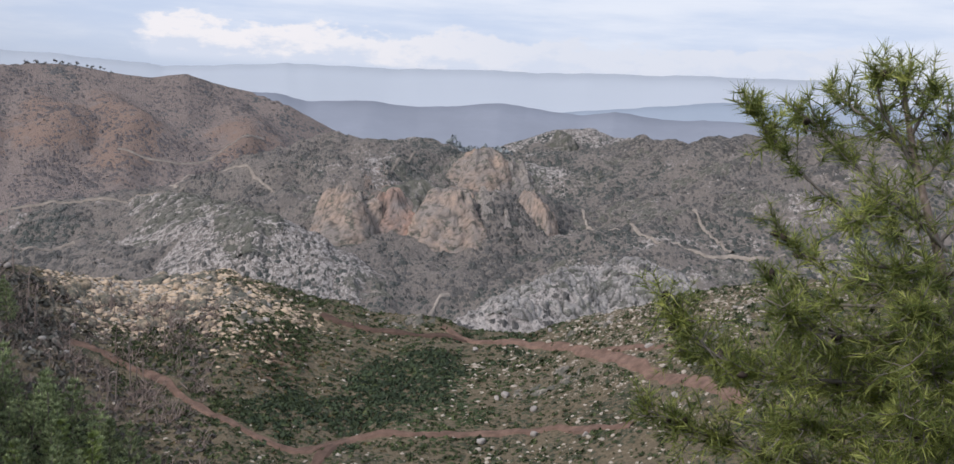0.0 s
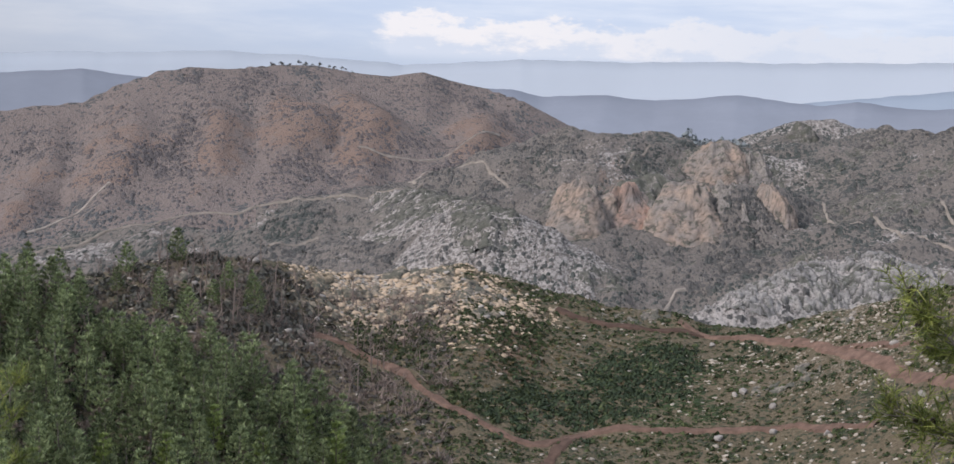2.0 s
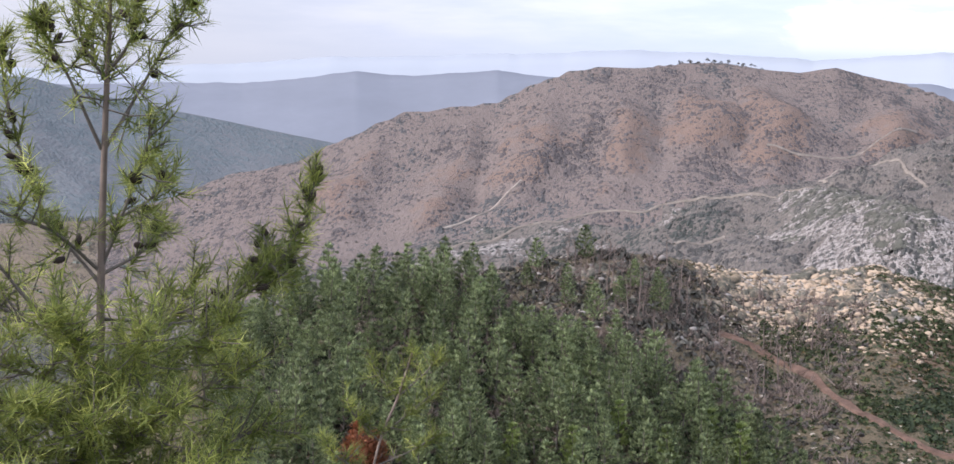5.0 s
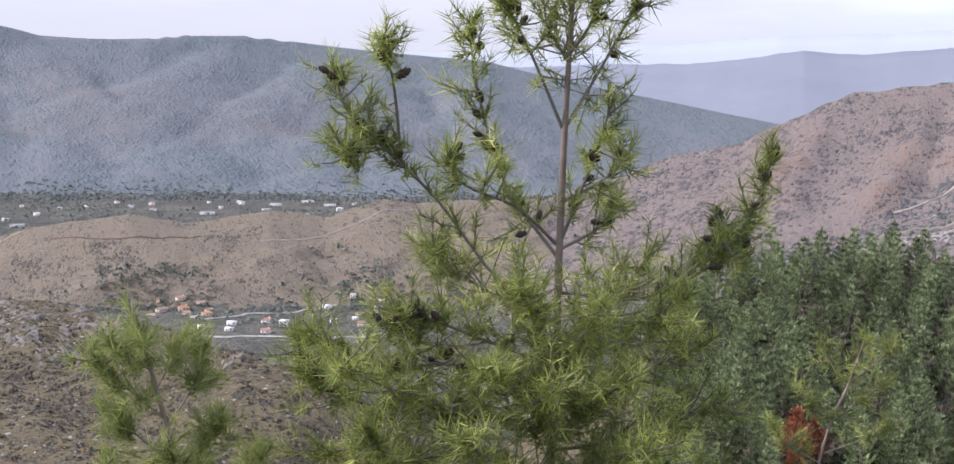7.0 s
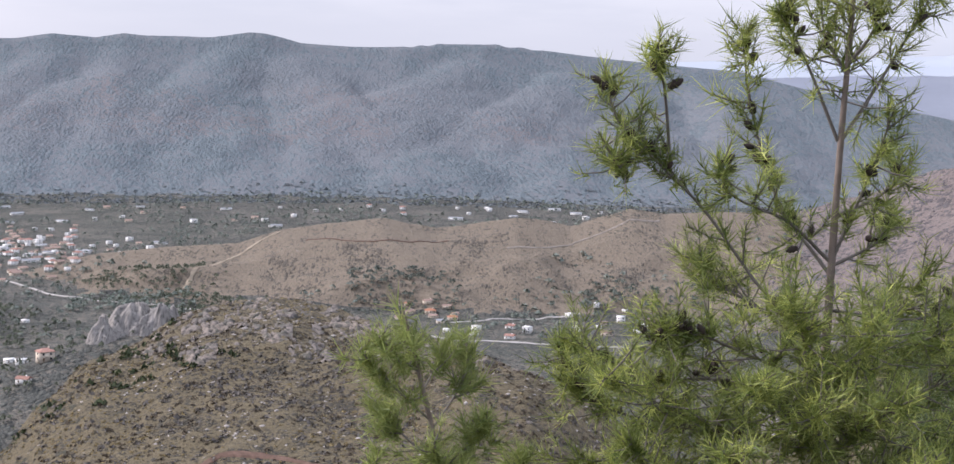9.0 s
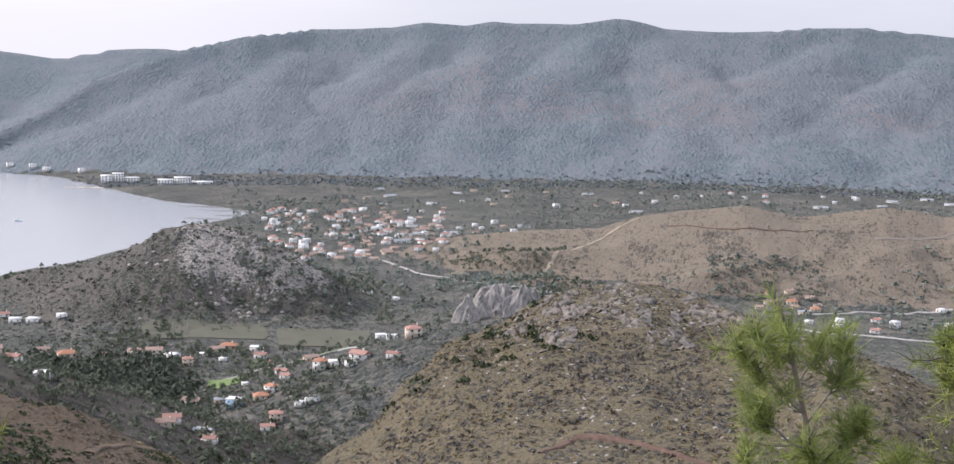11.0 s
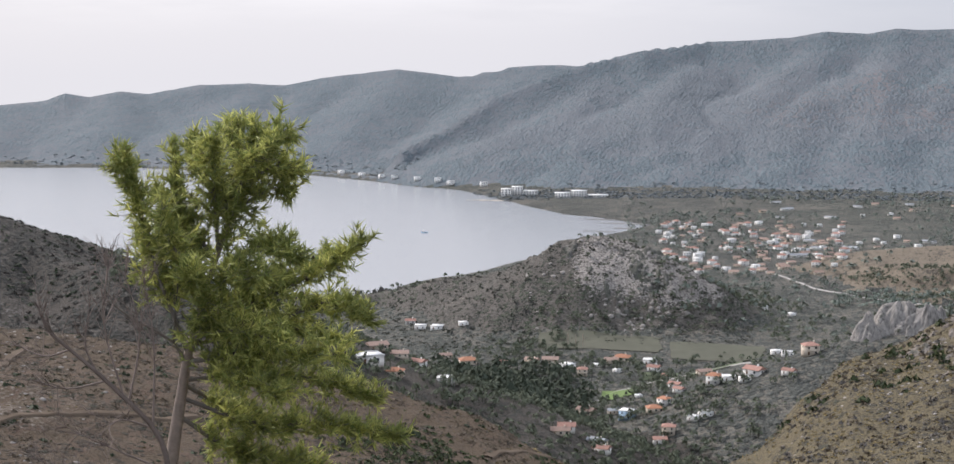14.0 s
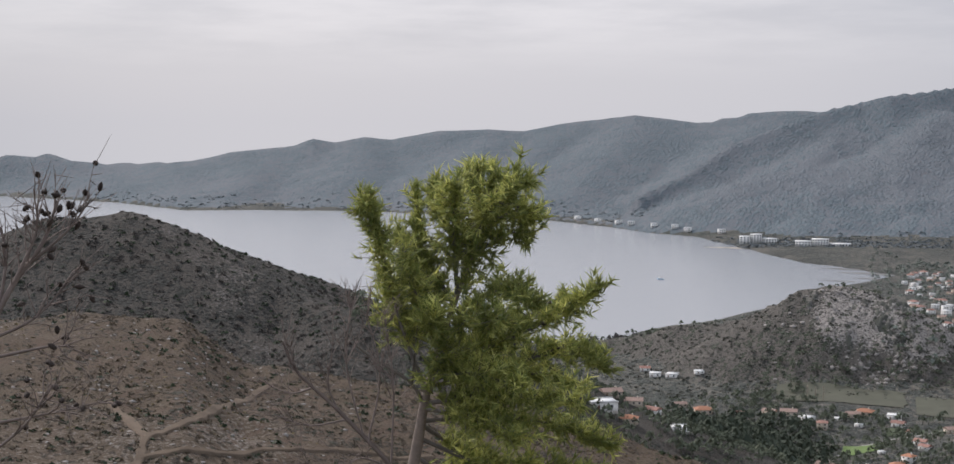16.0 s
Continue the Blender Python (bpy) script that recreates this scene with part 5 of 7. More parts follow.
RED = "reddish dirt track cut into the rocky slope"
track([(1.2, 266), (0.2, 262), (-2.0, 256), (-4.2, 243), (-6.6, 223), (-8.3, 211), (-11, 196)], 5.0, 0.35, RED_DIRT, RED)
track([(-4.4, 240), (-5.4, 236), (-6.8, 229), (-8.0, 225)], 3.2, 0.35, RED_DIRT, RED)
track([(-6.5, 203), (-5.1, 206), (-3.2, 213), (-0.8, 216), (1.7, 215), (4.1, 217), (5.5, 212), (6.9, 208), (8.9, 212), (10.3, 218), (11.3, 224), (12.4, 233), (14.1, 240), (15.6, 241)], 3.8, 0.35, RED_DIRT, RED)
track([(5.3, 213), (6.0, 204), (6.8, 192)], 5.5, 0.35, RED_DIRT, RED)
track([(6.0, 268), (3.4, 262), (1.6, 262), (0.2, 262)], 3.6, 0.35, RED_DIRT, RED)
PALE = "narrow pale dirt track across the hillside"
track([(26.5, 1225), (25.1, 1272), (24.2, 1313), (23.5, 1345)], 7, 1.2, PALE_DIRT, PALE)
track([(27, 1150), (24.6, 1173), (23.3, 1197), (22.0, 1207), (20.4, 1231), (18.8, 1226), (17.7, 1241), (16.0, 1246), (14.2, 1241), (12.3, 1225), (11.5, 1281)], 7, 1.2, PALE_DIRT, PALE)
track([(14.0, 1433), (12.3, 1438), (10.4, 1479), (8.5, 1560)], 7, 1.2, PALE_DIRT, PALE)
track([(11.7, 1286), (12.0, 1328), (11.4, 1382), (10.2, 1421), (9.0, 1460)], 7, 1.2, PALE_DIRT, PALE)
track([(10.2, 1328), (9.2, 1307), (8.0, 1251)], 6, 1.2, PALE_DIRT, PALE)
track([(17.4, 1075), (15.5, 1096)], 6, 1.2, PALE_DIRT, PALE)
track([(3.7, 1261), (2.6, 1355)], 6, 1.2, PALE_DIRT, PALE)
track([(-4.1, 1192), (-4.4, 1136), (-5.3, 1114), (-7.1, 1033), (-8.9, 992), (-10.0, 996), (-12, 990)], 6, 1.2, PALE_DIRT, PALE)
track([(-8.4, 1110), (-9.3, 1053), (-10.0, 1000)], 6, 1.2, PALE_DIRT, PALE)
track([(2.5, 866), (1.8, 884), (1.4, 916), (1.0, 927)], 5, 1.0, PALE_DIRT, PALE)
track([(63.6, 1230), (62.9, 1280), (62.0, 1330), (60.8, 1372), (59.9, 1392)], 9, 0.8, simple("dry_strip", (0.27, 0.225, 0.165), 0.95, 0.3, 0.2), "pale firebreak running up the dry hill")
track([(58.9, 1336), (56.2, 1310), (53.3, 1336)], 5, 0.8, RED_DIRT, PALE)
track([(51.0, 1310), (49.6, 1326), (48.2, 1358), (46.8, 1385), (45.0, 1419)], 7, 0.8, PALE_DIRT, PALE)
track([(63.7, 295), (62.3, 302), (60.3, 300), (57.8, 289), (56.9, 287), (54.5, 282)], 4.5, 0.4, RED_DIRT, RED)
BROWN = "worn brown dirt track on the dull slope"
track([(105.5, 250), (104.7, 236), (104.2, 227)], 4.0, 0.4, BROWN_DIRT, BROWN)
track([(99.2, 300), (100.2, 284), (102.0, 246), (103.5, 232), (104.2, 227), (104.5, 217), (105.2, 205)], 3.6, 0.4, BROWN_DIRT, BROWN)
track([(104.5, 218), (102.1, 225), (99.5, 236), (96.6, 247), (93, 258)], 3.2, 0.4, BROWN_DIRT, BROWN)
track([(81.5, 268), (80.2, 283), (79.0, 290)], 4.0, 0.4, BROWN_DIRT, BROWN)
ROAD = "pale concrete lane between fields and houses"
track([(77.8, 757), (77.1, 785), (76.1, 812), (74.1, 804), (72.4, 794), (70.8, 772)], 4.5, 0.5, PALE_ROAD, ROAD, "road", "road")
track([(71.2, 1400), (69.6, 1305), (68.4, 1240), (66.3, 1190), (63.4, 1144), (60, 1120), (56, 1060), (52.8, 1015), (51.5, 1019), (49.6, 1015), (46, 1010)], 7, 0.6, PALE_ROAD, "pale main road winding along the valley", "road", "road")
track([(53.2, 1090), (52.0, 1103), (50.9, 1118), (48.0, 1135)], 5, 0.6, PALE_ROAD, ROAD, "road", "road")

# ---- bushes, rocks, woods ----


def shrub_proto(rng, count, leaf, flat=0.75):
    """A bush one metre across: leafy facets over a lumpy dome."""
    d = rng.normal(size=(count, 3))
    d /= np.linalg.norm(d, axis=1, keepdims=True)
    d[:, 2] = np.abs(d[:, 2]) * flat
    c = d * 0.42 * rng.uniform(0.65, 1.15, (count, 1))
    t = turned_to(d + rng.normal(size=(count, 3)) * 0.5 + np.array((0, 0, 0.25)))
    tri = np.array([(-0.55, -0.4, 0), (0.6, -0.3, 0), (0.05, 0.75, 0)]) * leaf
    tri = tri[None] * rng.uniform(0.6, 1.3, (count, 1, 1))
    return (np.einsum("nij,ncj->nci", t, tri) + c[:, None]).reshape(-1, 3), np.arange(count * 3).reshape(-1, 3)


def tree_proto(rng, count, leaf, tall=1.3):
    """A broad tree one metre across on a short stem."""
    v, f = shrub_proto(rng, count, leaf, 1.0)
    v = v * (1, 1, tall * 0.8) + (0, 0, 0.45 * tall)
    stem = tube([(0, 0, -0.1), (0.01, 0, 0.5)], [0.05, 0.03], 3)
    sv, sf = stem
    tri = np.concatenate([sf[:, [0, 1, 2]], sf[:, [0, 2, 3]]])
    return np.concatenate([v, sv]), np.concatenate([f, tri + len(v)])


def twig_proto(rng, count):
    """A burnt bush: a spray of bare sticks."""
    out = []
    for _ in range(count):
        d = rng.normal(size=3) * 0.5
        d[2] = rng.uniform(0.5, 1.0)
        s = np.cross(d, rng.normal(size=3))
        s *= 0.03 / np.linalg.norm(s)
        a = rng.normal(size=3) * 0.12
        a[2] = 0
        out += [a - s, a + s, a + d * rng.uniform(0.5, 0.9)]
    return np.array(out), np.arange(count * 3).reshape(-1, 3)


def rock_proto(rng, squash=0.65, split=1):
    """A broken stone one metre across, with flat faces."""
    bm = bmesh.new()
    bmesh.ops.create_icosphere(bm, subdivisions=split, radius=0.5)
    axis = rng.normal(size=(9, 3))
    axis /= np.linalg.norm(axis, axis=1, keepdims=True)
    cut = rng.uniform(0.17, 0.40, 9)
    for v in bm.verts:
        p = np.array(v.co)
        for a, c in zip(axis, cut):
            k = p @ a
            if k > c:
                p = p - a * (k - c)
        p = p * (1, rng.uniform(0.85, 1.0), squash) + rng.normal(size=3) * 0.015
        v.co = p
    vs, fs = np.array([v.co[:] for v in bm.verts]), np.array([[v.index for v in f.verts] for f in bm.faces])
    bm.free()
    return vs, fs


def strewn(name, protos, turn, far, size, tall, material, label, category, sink=0.1, seed=1, lift=None):
    """Many small things of one kind over the ground, as one object."""
    rng = np.random.RandomState(seed)
    a = np.radians(turn)
    z = ground_at(turn, far) if lift is None else lift
    pos = np.stack([-np.sin(a) * far, np.cos(a) * far, z - sink * size], -1)
    spin = rng.uniform(0, 2 * math.pi, len(pos))
    vs, fs, n = [], [], 0
    for k, (pv, pf) in enumerate(protos):
        i = np.arange(k, len(pos), len(protos))
        if not len(i):
            continue
        c, s = np.cos(spin[i])[:, None], np.sin(spin[i])[:, None]
        x = pv[None, :, 0] * c - pv[None, :, 1] * s
        y = pv[None, :, 0] * s + pv[None, :, 1] * c
        zz = np.broadcast_to(pv[None, :, 2], x.shape) * tall[i][:, None]
        v = np.stack([x, y, zz], -1) * size[i][:, None, None] + pos[i][:, None, :]
        f = pf[None] + (np.arange(len(i)) * len(pv))[:, None, None] + n
        vs.append(v.reshape(-1, 3))
        fs.append(f.reshape(-1, 3))
        n += v.shape[0] * v.shape[1]
    ob = new(name, mesh_from(name, np.concatenate(vs), np.concatenate(fs), material))
    return tagged(ob, label, category, kind="stuff")


def sown(seed, count, t0, t1, r0, r1, keep=None):
    """Places spread evenly over a stretch of the plan, thinned by keep."""
    rng = np.random.RandomState(seed)
    turn = rng.uniform(t0, t1, count)
    far = np.sqrt(rng.uniform(r0 * r0, r1 * r1, count))
    if keep is not None:
        on = rng.uniform(size=count) < keep(turn, far)
        turn, far = turn[on], far[on]
    return turn, far, rng


def plan_noise(turn, far, size, seed):
    a = np.radians(turn)
    return fbm(-np.sin(a) * far, np.cos(a) * far, size, 3, 0.5, seed)


def inside(turn, far, t0, t1, r0, r1):
    """One inside a ragged round patch of the plan."""
    d = np.hypot((turn - (t0 + t1) / 2) / (t1 - t0), (far - (r0 + r1) / 2) / (r1 - r0)) * 2
    return np.clip((1.12 - d + 0.3 * plan_noise(turn, far, 0.12 * (r1 - r0) + 6, 66)) * 2.2, 0, 1)


TRACKS = [((0.2, 262), (-2.0, 256), (-4.2, 243), (-6.6, 223), (-8.3, 211)), ((-5.1, 206), (-0.8, 216), (4.1, 217), (6.9, 208), (10.3, 218), (12.4, 233), (15.6, 241)), ((5.3, 213), (6.8, 192))]


def clear(turn, far, room=1.6):
    """One where no track runs."""
    x, y = -np.sin(np.radians(turn)) * far, np.cos(np.radians(turn)) * far
    d = np.full(turn.shape, 1e9)
    for line in TRACKS:
        p = [spot(*q) for q in line]
        for a, b in zip(p, p[1:]):
            dx, dy = b.x - a.x, b.y - a.y
            t = np.clip(((x - a.x) * dx + (y - a.y) * dy) / (dx * dx + dy * dy), 0, 1)
            d = np.minimum(d, np.hypot(x - a.x - t * dx, y - a.y - t * dy))
    return (d + 0.7 * plan_noise(turn, far, 5, 71) > 0.72 * room).astype(float)


prng = np.random.RandomState(77)
SHRUBS = [shrub_proto(prng, 12, 0.35) for _ in range(9)]
SHRUBS_FAR = [shrub_proto(prng, 10, 0.4) for _ in range(5)]
TREES = [tree_proto(prng, 15, 0.34) for _ in range(8)]
TREES_FAR = [tree_proto(prng, 12, 0.4) for _ in range(5)]
TWIGS = [twig_proto(prng, 10) for _ in range(5)]
STONES = [rock_proto(prng, prng.uniform(0.5, 0.8), 1) for _ in range(8)]

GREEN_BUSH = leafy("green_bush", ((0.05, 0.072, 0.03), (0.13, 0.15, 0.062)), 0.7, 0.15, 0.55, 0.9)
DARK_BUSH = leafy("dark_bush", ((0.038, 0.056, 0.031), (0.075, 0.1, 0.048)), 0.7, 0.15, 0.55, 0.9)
BROWN_BUSH = leafy("brown_bush", ((0.095, 0.077, 0.057), (0.19, 0.15, 0.10)), 0.85, 0.1, 0.55, 0.5)
GREY_BUSH = leafy("grey_bush", ((0.10, 0.092, 0.083), (0.19, 0.168, 0.148)), 0.85, 0.1, 0.55, 0.6)
DRY_GRASS = leafy("dry_grass", ((0.20, 0.155, 0.075), (0.34, 0.27, 0.135)), 0.85, 0.2, 0.55, 0.9)
# haze over the far slopes is put into the next two leaf colours
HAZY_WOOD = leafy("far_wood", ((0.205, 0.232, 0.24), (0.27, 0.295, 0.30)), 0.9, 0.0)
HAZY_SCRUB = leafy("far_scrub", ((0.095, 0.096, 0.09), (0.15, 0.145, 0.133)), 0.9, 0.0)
PALE_STONE = simple("limestone", (0.43, 0.38, 0.315), 0.9, 0.35, 0.8)
TAN_STONE = simple("tan_stone", (0.43, 0.335, 0.24), 0.9, 0.3, 0.8)
GREY_STONE = simple("grey_stone", (0.30, 0.275, 0.25), 0.9, 0.3, 0.3)

# the near ridge
t, r, g = sown(1, 25000, -20, 13, 165, 300, lambda t, r: clear(t, r, 1.5) * (0.62 + 0.5 * plan_noise(t, r, 16, 5) - 0.75 * inside(t, r, 8, 17, 247, 290) - 0.35 * inside(t, r, 5.5, 9, 218, 262) ))
strewn("bush", SHRUBS, t, r, 0.45 + 1.3 * g.uniform(0, 1, len(t)) ** 2, g.uniform(0.5, 0.95, len(t)), GREEN_BUSH, "low olive-green bushes scattered over the rocky ridge", "bush", 0.08, 2)
t, r, g = sown(2, 4200, 6.5, 14, 212, 258, lambda t, r: clear(t, r, 1.6) * (0.55 + 0.8 * plan_noise(t, r, 12, 6)))
strewn("bush", SHRUBS, t, r, g.uniform(0.6, 1.7, len(t)), g.uniform(0.55, 0.95, len(t)), GREEN_BUSH, "olive-green bushes below the rocky knoll", "bush", 0.08, 28)
t, r, g = sown(3, 6500, -3.0, 10.0, 208, 266, lambda t, r: 0.95 * clear(t, r) * np.clip(2.0 * (1.1 - np.hypot((t - 3.6) / 4.4, (r - 234 + 4.0 * (t - 3.6)) / 15)) + 1.0 * plan_noise(t, r, 8, 8), 0, 1))
strewn("bush", SHRUBS, t, r, g.uniform(0.8, 1.9, len(t)), g.uniform(0.6, 0.95, len(t)), DARK_BUSH, "dense dark green thicket filling the hollow", "bush", 0.08, 4)
t, r, g = sown(5, 7000, 10, 34, 185, 262, lambda t, r: clear(t, r, 1.8) * (0.6 + 0.5 * plan_noise(t, r, 14, 15)))
strewn("bush", SHRUBS, t, r, g.uniform(0.7, 1.9, len(t)), g.uniform(0.5, 0.9, len(t)), GREY_BUSH, "grey-brown fire-killed bushes among the stones", "bush", 0.08, 6)
t, r, g = sown(55, 3000, 10, 31, 190, 262, lambda t, r: clear(t, r, 1.8) * (0.6 + 0.5 * plan_noise(t, r, 12, 16)))
strewn("burnt_bush", TWIGS, t, r, g.uniform(1.2, 3.2, len(t)), g.uniform(0.8, 1.2, len(t)), DEAD_WOOD, "bare burnt sticks standing on the ridge", "bush", 0.02, 56)
t, r, g = sown(7, 26000, -20, 23, 175, 292, lambda t, r: clear(t, r, 1.6) * np.clip(0.10 + 0.35 * inside(t, r, 7.5, 16.5, 246, 292) * (0.75 + 0.6 * plan_noise(t, r, 15, 25)) + 0.55 * inside(t, r, -20, 0.5, 196, 268) * (0.55 + plan_noise(t, r, 13, 26)) + 0.42 * inside(t, r, 11, 22.5, 232, 262) * (0.6 + plan_noise(t, r, 14, 27)), 0, 1))
strewn("stone", STONES, t, r, 0.5 + 1.3 * g.uniform(0, 1, len(t)) ** 2, g.uniform(0.7, 1.15, len(t)), PALE_STONE, "pale limestone blocks strewn over the ridge", "rock", 0.12, 8)
t, r, g = sown(9, 9000, 5, 18, 232, 294, lambda t, r: 0.95 * inside(t, r, 6.5, 16.5, 240, 294))
strewn("stone", STONES, t, r, 0.7 + 2.1 * g.uniform(0, 1, len(t)) ** 2, g.uniform(0.6, 1.0, len(t)), TAN_STONE, "tan weathered stones heaped on the knoll", "rock", 0.12, 10)
t, r, g = sown(11, 2400, 3, 17, 205, 292, lambda t, r: 0.25 + 0.7 * inside(t, r, 5, 9.5, 218, 268) + 0.5 * inside(t, r, 9, 16, 250, 292))
strewn("grass_tuft", SHRUBS, t, r, g.uniform(0.5, 1.2, len(t)), g.uniform(0.4, 0.8, len(t)), DRY_GRASS, "straw-coloured dry grass between stones", "grass", 0.05, 12)


def boulder(turn, far, wide, material, label, seed):
    rng = np.random.RandomState(seed)
    v, f = rock_proto(rng, rng.uniform(0.6, 0.85), 2)
    ob = new("boulder", mesh_from("boulder", v, f, material))
    ob.matrix_world = Matrix.Translation(spot(turn, far, float(ground_at(turn, far)) + 0.15 * wide)) @ pose(0, 0, 0, rng.uniform(-15, 15), rng.uniform(-15, 15), rng.uniform(0, 360)) @ Matrix.Scale(wide, 4)
    return tagged(ob, label, "rock", "boulders on the ridge")


for k in range(110):
    q = np.random.RandomState(900 + k)
    if k < 55:
        a, d = q.uniform(8, 16.5), q.uniform(248, 284)
    elif k < 85:
        a, d = q.uniform(-15, 0), q.uniform(205, 262)
    else:
        a, d = q.uniform(15, 23), q.uniform(226, 262)
    if clear(np.array([a]), np.array([d]))[0]:
        boulder(a, d, q.uniform(0.9, 1.9), TAN_STONE if 15 < k < 50 else GREY_STONE, "weathered pale limestone boulder on the ridge", 700 + k)
boulder(20.2, 232, 1.9, PALE_STONE, "large whitish boulder among burnt bushes", 699)

# the pine wood


def wood_pine(seed, tall, wide, needles):
    """A forest pine: a stem and tiers of upswept boughs, each ending in dense clumps of needles."""
    rng = np.random.RandomState(seed)
    tris, levels = [], 8
    for k in range(levels):
        u = k / (levels - 1)
        reach = wide * (0.14 + 0.86 * (1 - u) ** 0.8) * (0.75 if k == 0 else 1.0)
        h = tall * (0.12 + 0.78 * u)
        turn0 = rng.uniform(0, 2 * math.pi)
        boughs = 6 if u < 0.5 else 5 if u < 0.85 else 3
        for b in range(boughs):
            a = turn0 + 2 * math.pi * (b + rng.uniform(-0.25, 0.25)) / boughs
            far = reach * rng.uniform(0.65, 1.15)
            end = np.array((math.cos(a) * far, math.sin(a) * far, h + 0.3 * far))
            for q in range(28):
                s = 1.0 if q < 18 else rng.uniform(0.35, 0.9)
                c = end * (s, s, 1) - (0, 0, 0.3 * far * (1 - s * s)) + rng.normal(size=3) * (0.16, 0.16, 0.1) * (0.5 + 0.3 * wide)
                d = np.array((0.8 * math.cos(a), 0.8 * math.sin(a), 0.8)) + rng.normal(size=3) * (0.5, 0.5, 0.3)
                size = rng.uniform(0.35, 0.7)
                tris.append(c + (np.array([(-0.22, 0, 0), (0.22, 0.08, 0), (0, 0, 1.0)]) * size) @ turned_to(d[None])[0].T)
    for q in range(14):
        c = np.array((0, 0, tall * rng.uniform(0.88, 0.97))) + rng.normal(size=3) * (0.1, 0.1, 0.12)
        tris.append(c + (np.array([(-0.2, 0, 0), (0.2, 0.1, 0), (0, 0, 1.2)]) * 0.4) @ turned_to((rng.normal(size=3) * 0.3 + (0, 0, 1))[None])[0].T)
    vs = np.concatenate(tris)
    stem = tube([(0, 0, -0.6), (0.05, 0, tall * 0.5), (0, 0.03, tall * 0.9)], [0.13, 0.08, 0.03], 5)
    return mesh_from("crown", vs, np.arange(len(vs)).reshape(-1, 3), needles), mesh_from("trunk", *stem, TWIG_BARK, True)


WOOD = [wood_pine(20 + k, *size, NEEDLES_FAR) for k, size in enumerate(((7.2, 2.1), (8.0, 2.4), (8.6, 2.2), (6.2, 2.0), (7.4, 2.5), (9.0, 2.5)))]


def wood_edge(turn):
    """How far out the dense wood reaches."""
    return np.interp(turn, [11.5, 14, 16, 17, 20, 23, 25, 27, 30, 44], [186, 204, 208, 211, 216, 224, 238, 250, 254, 244])


t, r, g = sown(21, 3000, 12.0, 35.5, 172, 256, lambda t, r: np.where(r < wood_edge(t), 0.95 - 0.4 * inside(t, r, 12, 15.5, 0, 999), 0.07 * (t > 17.5)))
kept = []
for a, d in zip(t, r):
    p = spot(a, d)
    if all((p - o[2]).length > 3.6 for o in kept) and not (28.3 < a < 30.8 and d < 193):
        kept.append((a, d, p))
kept.sort(key=lambda o: (o[0] > 34, o[1]))
for a, d, p in kept[:320]:
    k = int(g.randint(len(WOOD)))
    small = 0.75 if d > float(wood_edge(a)) else 1.0
    m = Matrix.Translation(spot(a, d, float(ground_at(a, d)))) @ pose(0, 0, 0, g.uniform(-3, 3), g.uniform(-3, 3), g.uniform(0, 360)) @ Matrix.Scale(small * g.uniform(0.75, 1.2), 4)
    tree = thing("pine_tree", m, "dark green bushy pine in the dense hillside wood", "pine tree", "pines of the hillside wood")
    part("trunk", WOOD[k][1], tree)
    part("crown", WOOD[k][0], tree)
t, r, g = sown(23, 3000, 12.5, 35, 172, 254, lambda t, r: 0.9 * (r < wood_edge(t) + 6))
strewn("bush", SHRUBS, t, r, g.uniform(1.0, 2.6, len(t)), g.uniform(0.7, 1.1, len(t)), DARK_BUSH, "dark undergrowth between the pines", "bush", 0.05, 24)
t, r, g = sown(25, 1700, 15.5, 31, 212, 262, lambda t, r: (r > wood_edge(t) - 4) * (0.75 + 0.4 * plan_noise(t, r, 12, 19)))
strewn("bush", SHRUBS, t, r, g.uniform(1.0, 2.5, len(t)), g.uniform(0.7, 1.2, len(t)), leafy("dull_scrub", ((0.088, 0.088, 0.075), (0.165, 0.155, 0.13)), 0.85, 0.1, 0.55, 0.9), "dull grey-green scrub on the burnt crest", "bush", 0.05, 26)
crown, trunk = wood_pine(40, 5.5, 2.0, NEEDLES_RED)
for a, d, s in ((29.8, 184, 1.5), (29.1, 186, 1.1)):
    tree = thing("pine_tree", Matrix.Translation(spot(a, d, float(ground_at(a, d)))) @ Matrix.Scale(s, 4), "dying pine with rust-red needles amid green ones", "pine tree")
    part("trunk", trunk, tree)
    part("crown", crown, tree)
# the sunlit look of these pines is put into their needle colour
bright = leafy("sunlit_needles", ((0.16, 0.22, 0.07), (0.34, 0.39, 0.13)), 0.7, 0.25)
crown, trunk = wood_pine(41, 8.0, 2.1, bright)
for a, d, s in ((14.6, 188, 1.15), (17.5, 184, 1.0), (21.2, 182, 0.95), (23.6, 186, 0.9), (13.4, 190, 0.8), (15.8, 194, 0.95), (19.4, 190, 0.9), (26.2, 183, 0.9)):
    tree = thing("pine_tree", Matrix.Translation(spot(a, d, float(ground_at(a, d)))) @ Matrix.Scale(s, 4), "yellow-green sunlit pine at the edge of the wood", "pine tree", "light pines at the wood's edge")
    part("trunk", trunk, tree)
    part("crown", crown, tree)


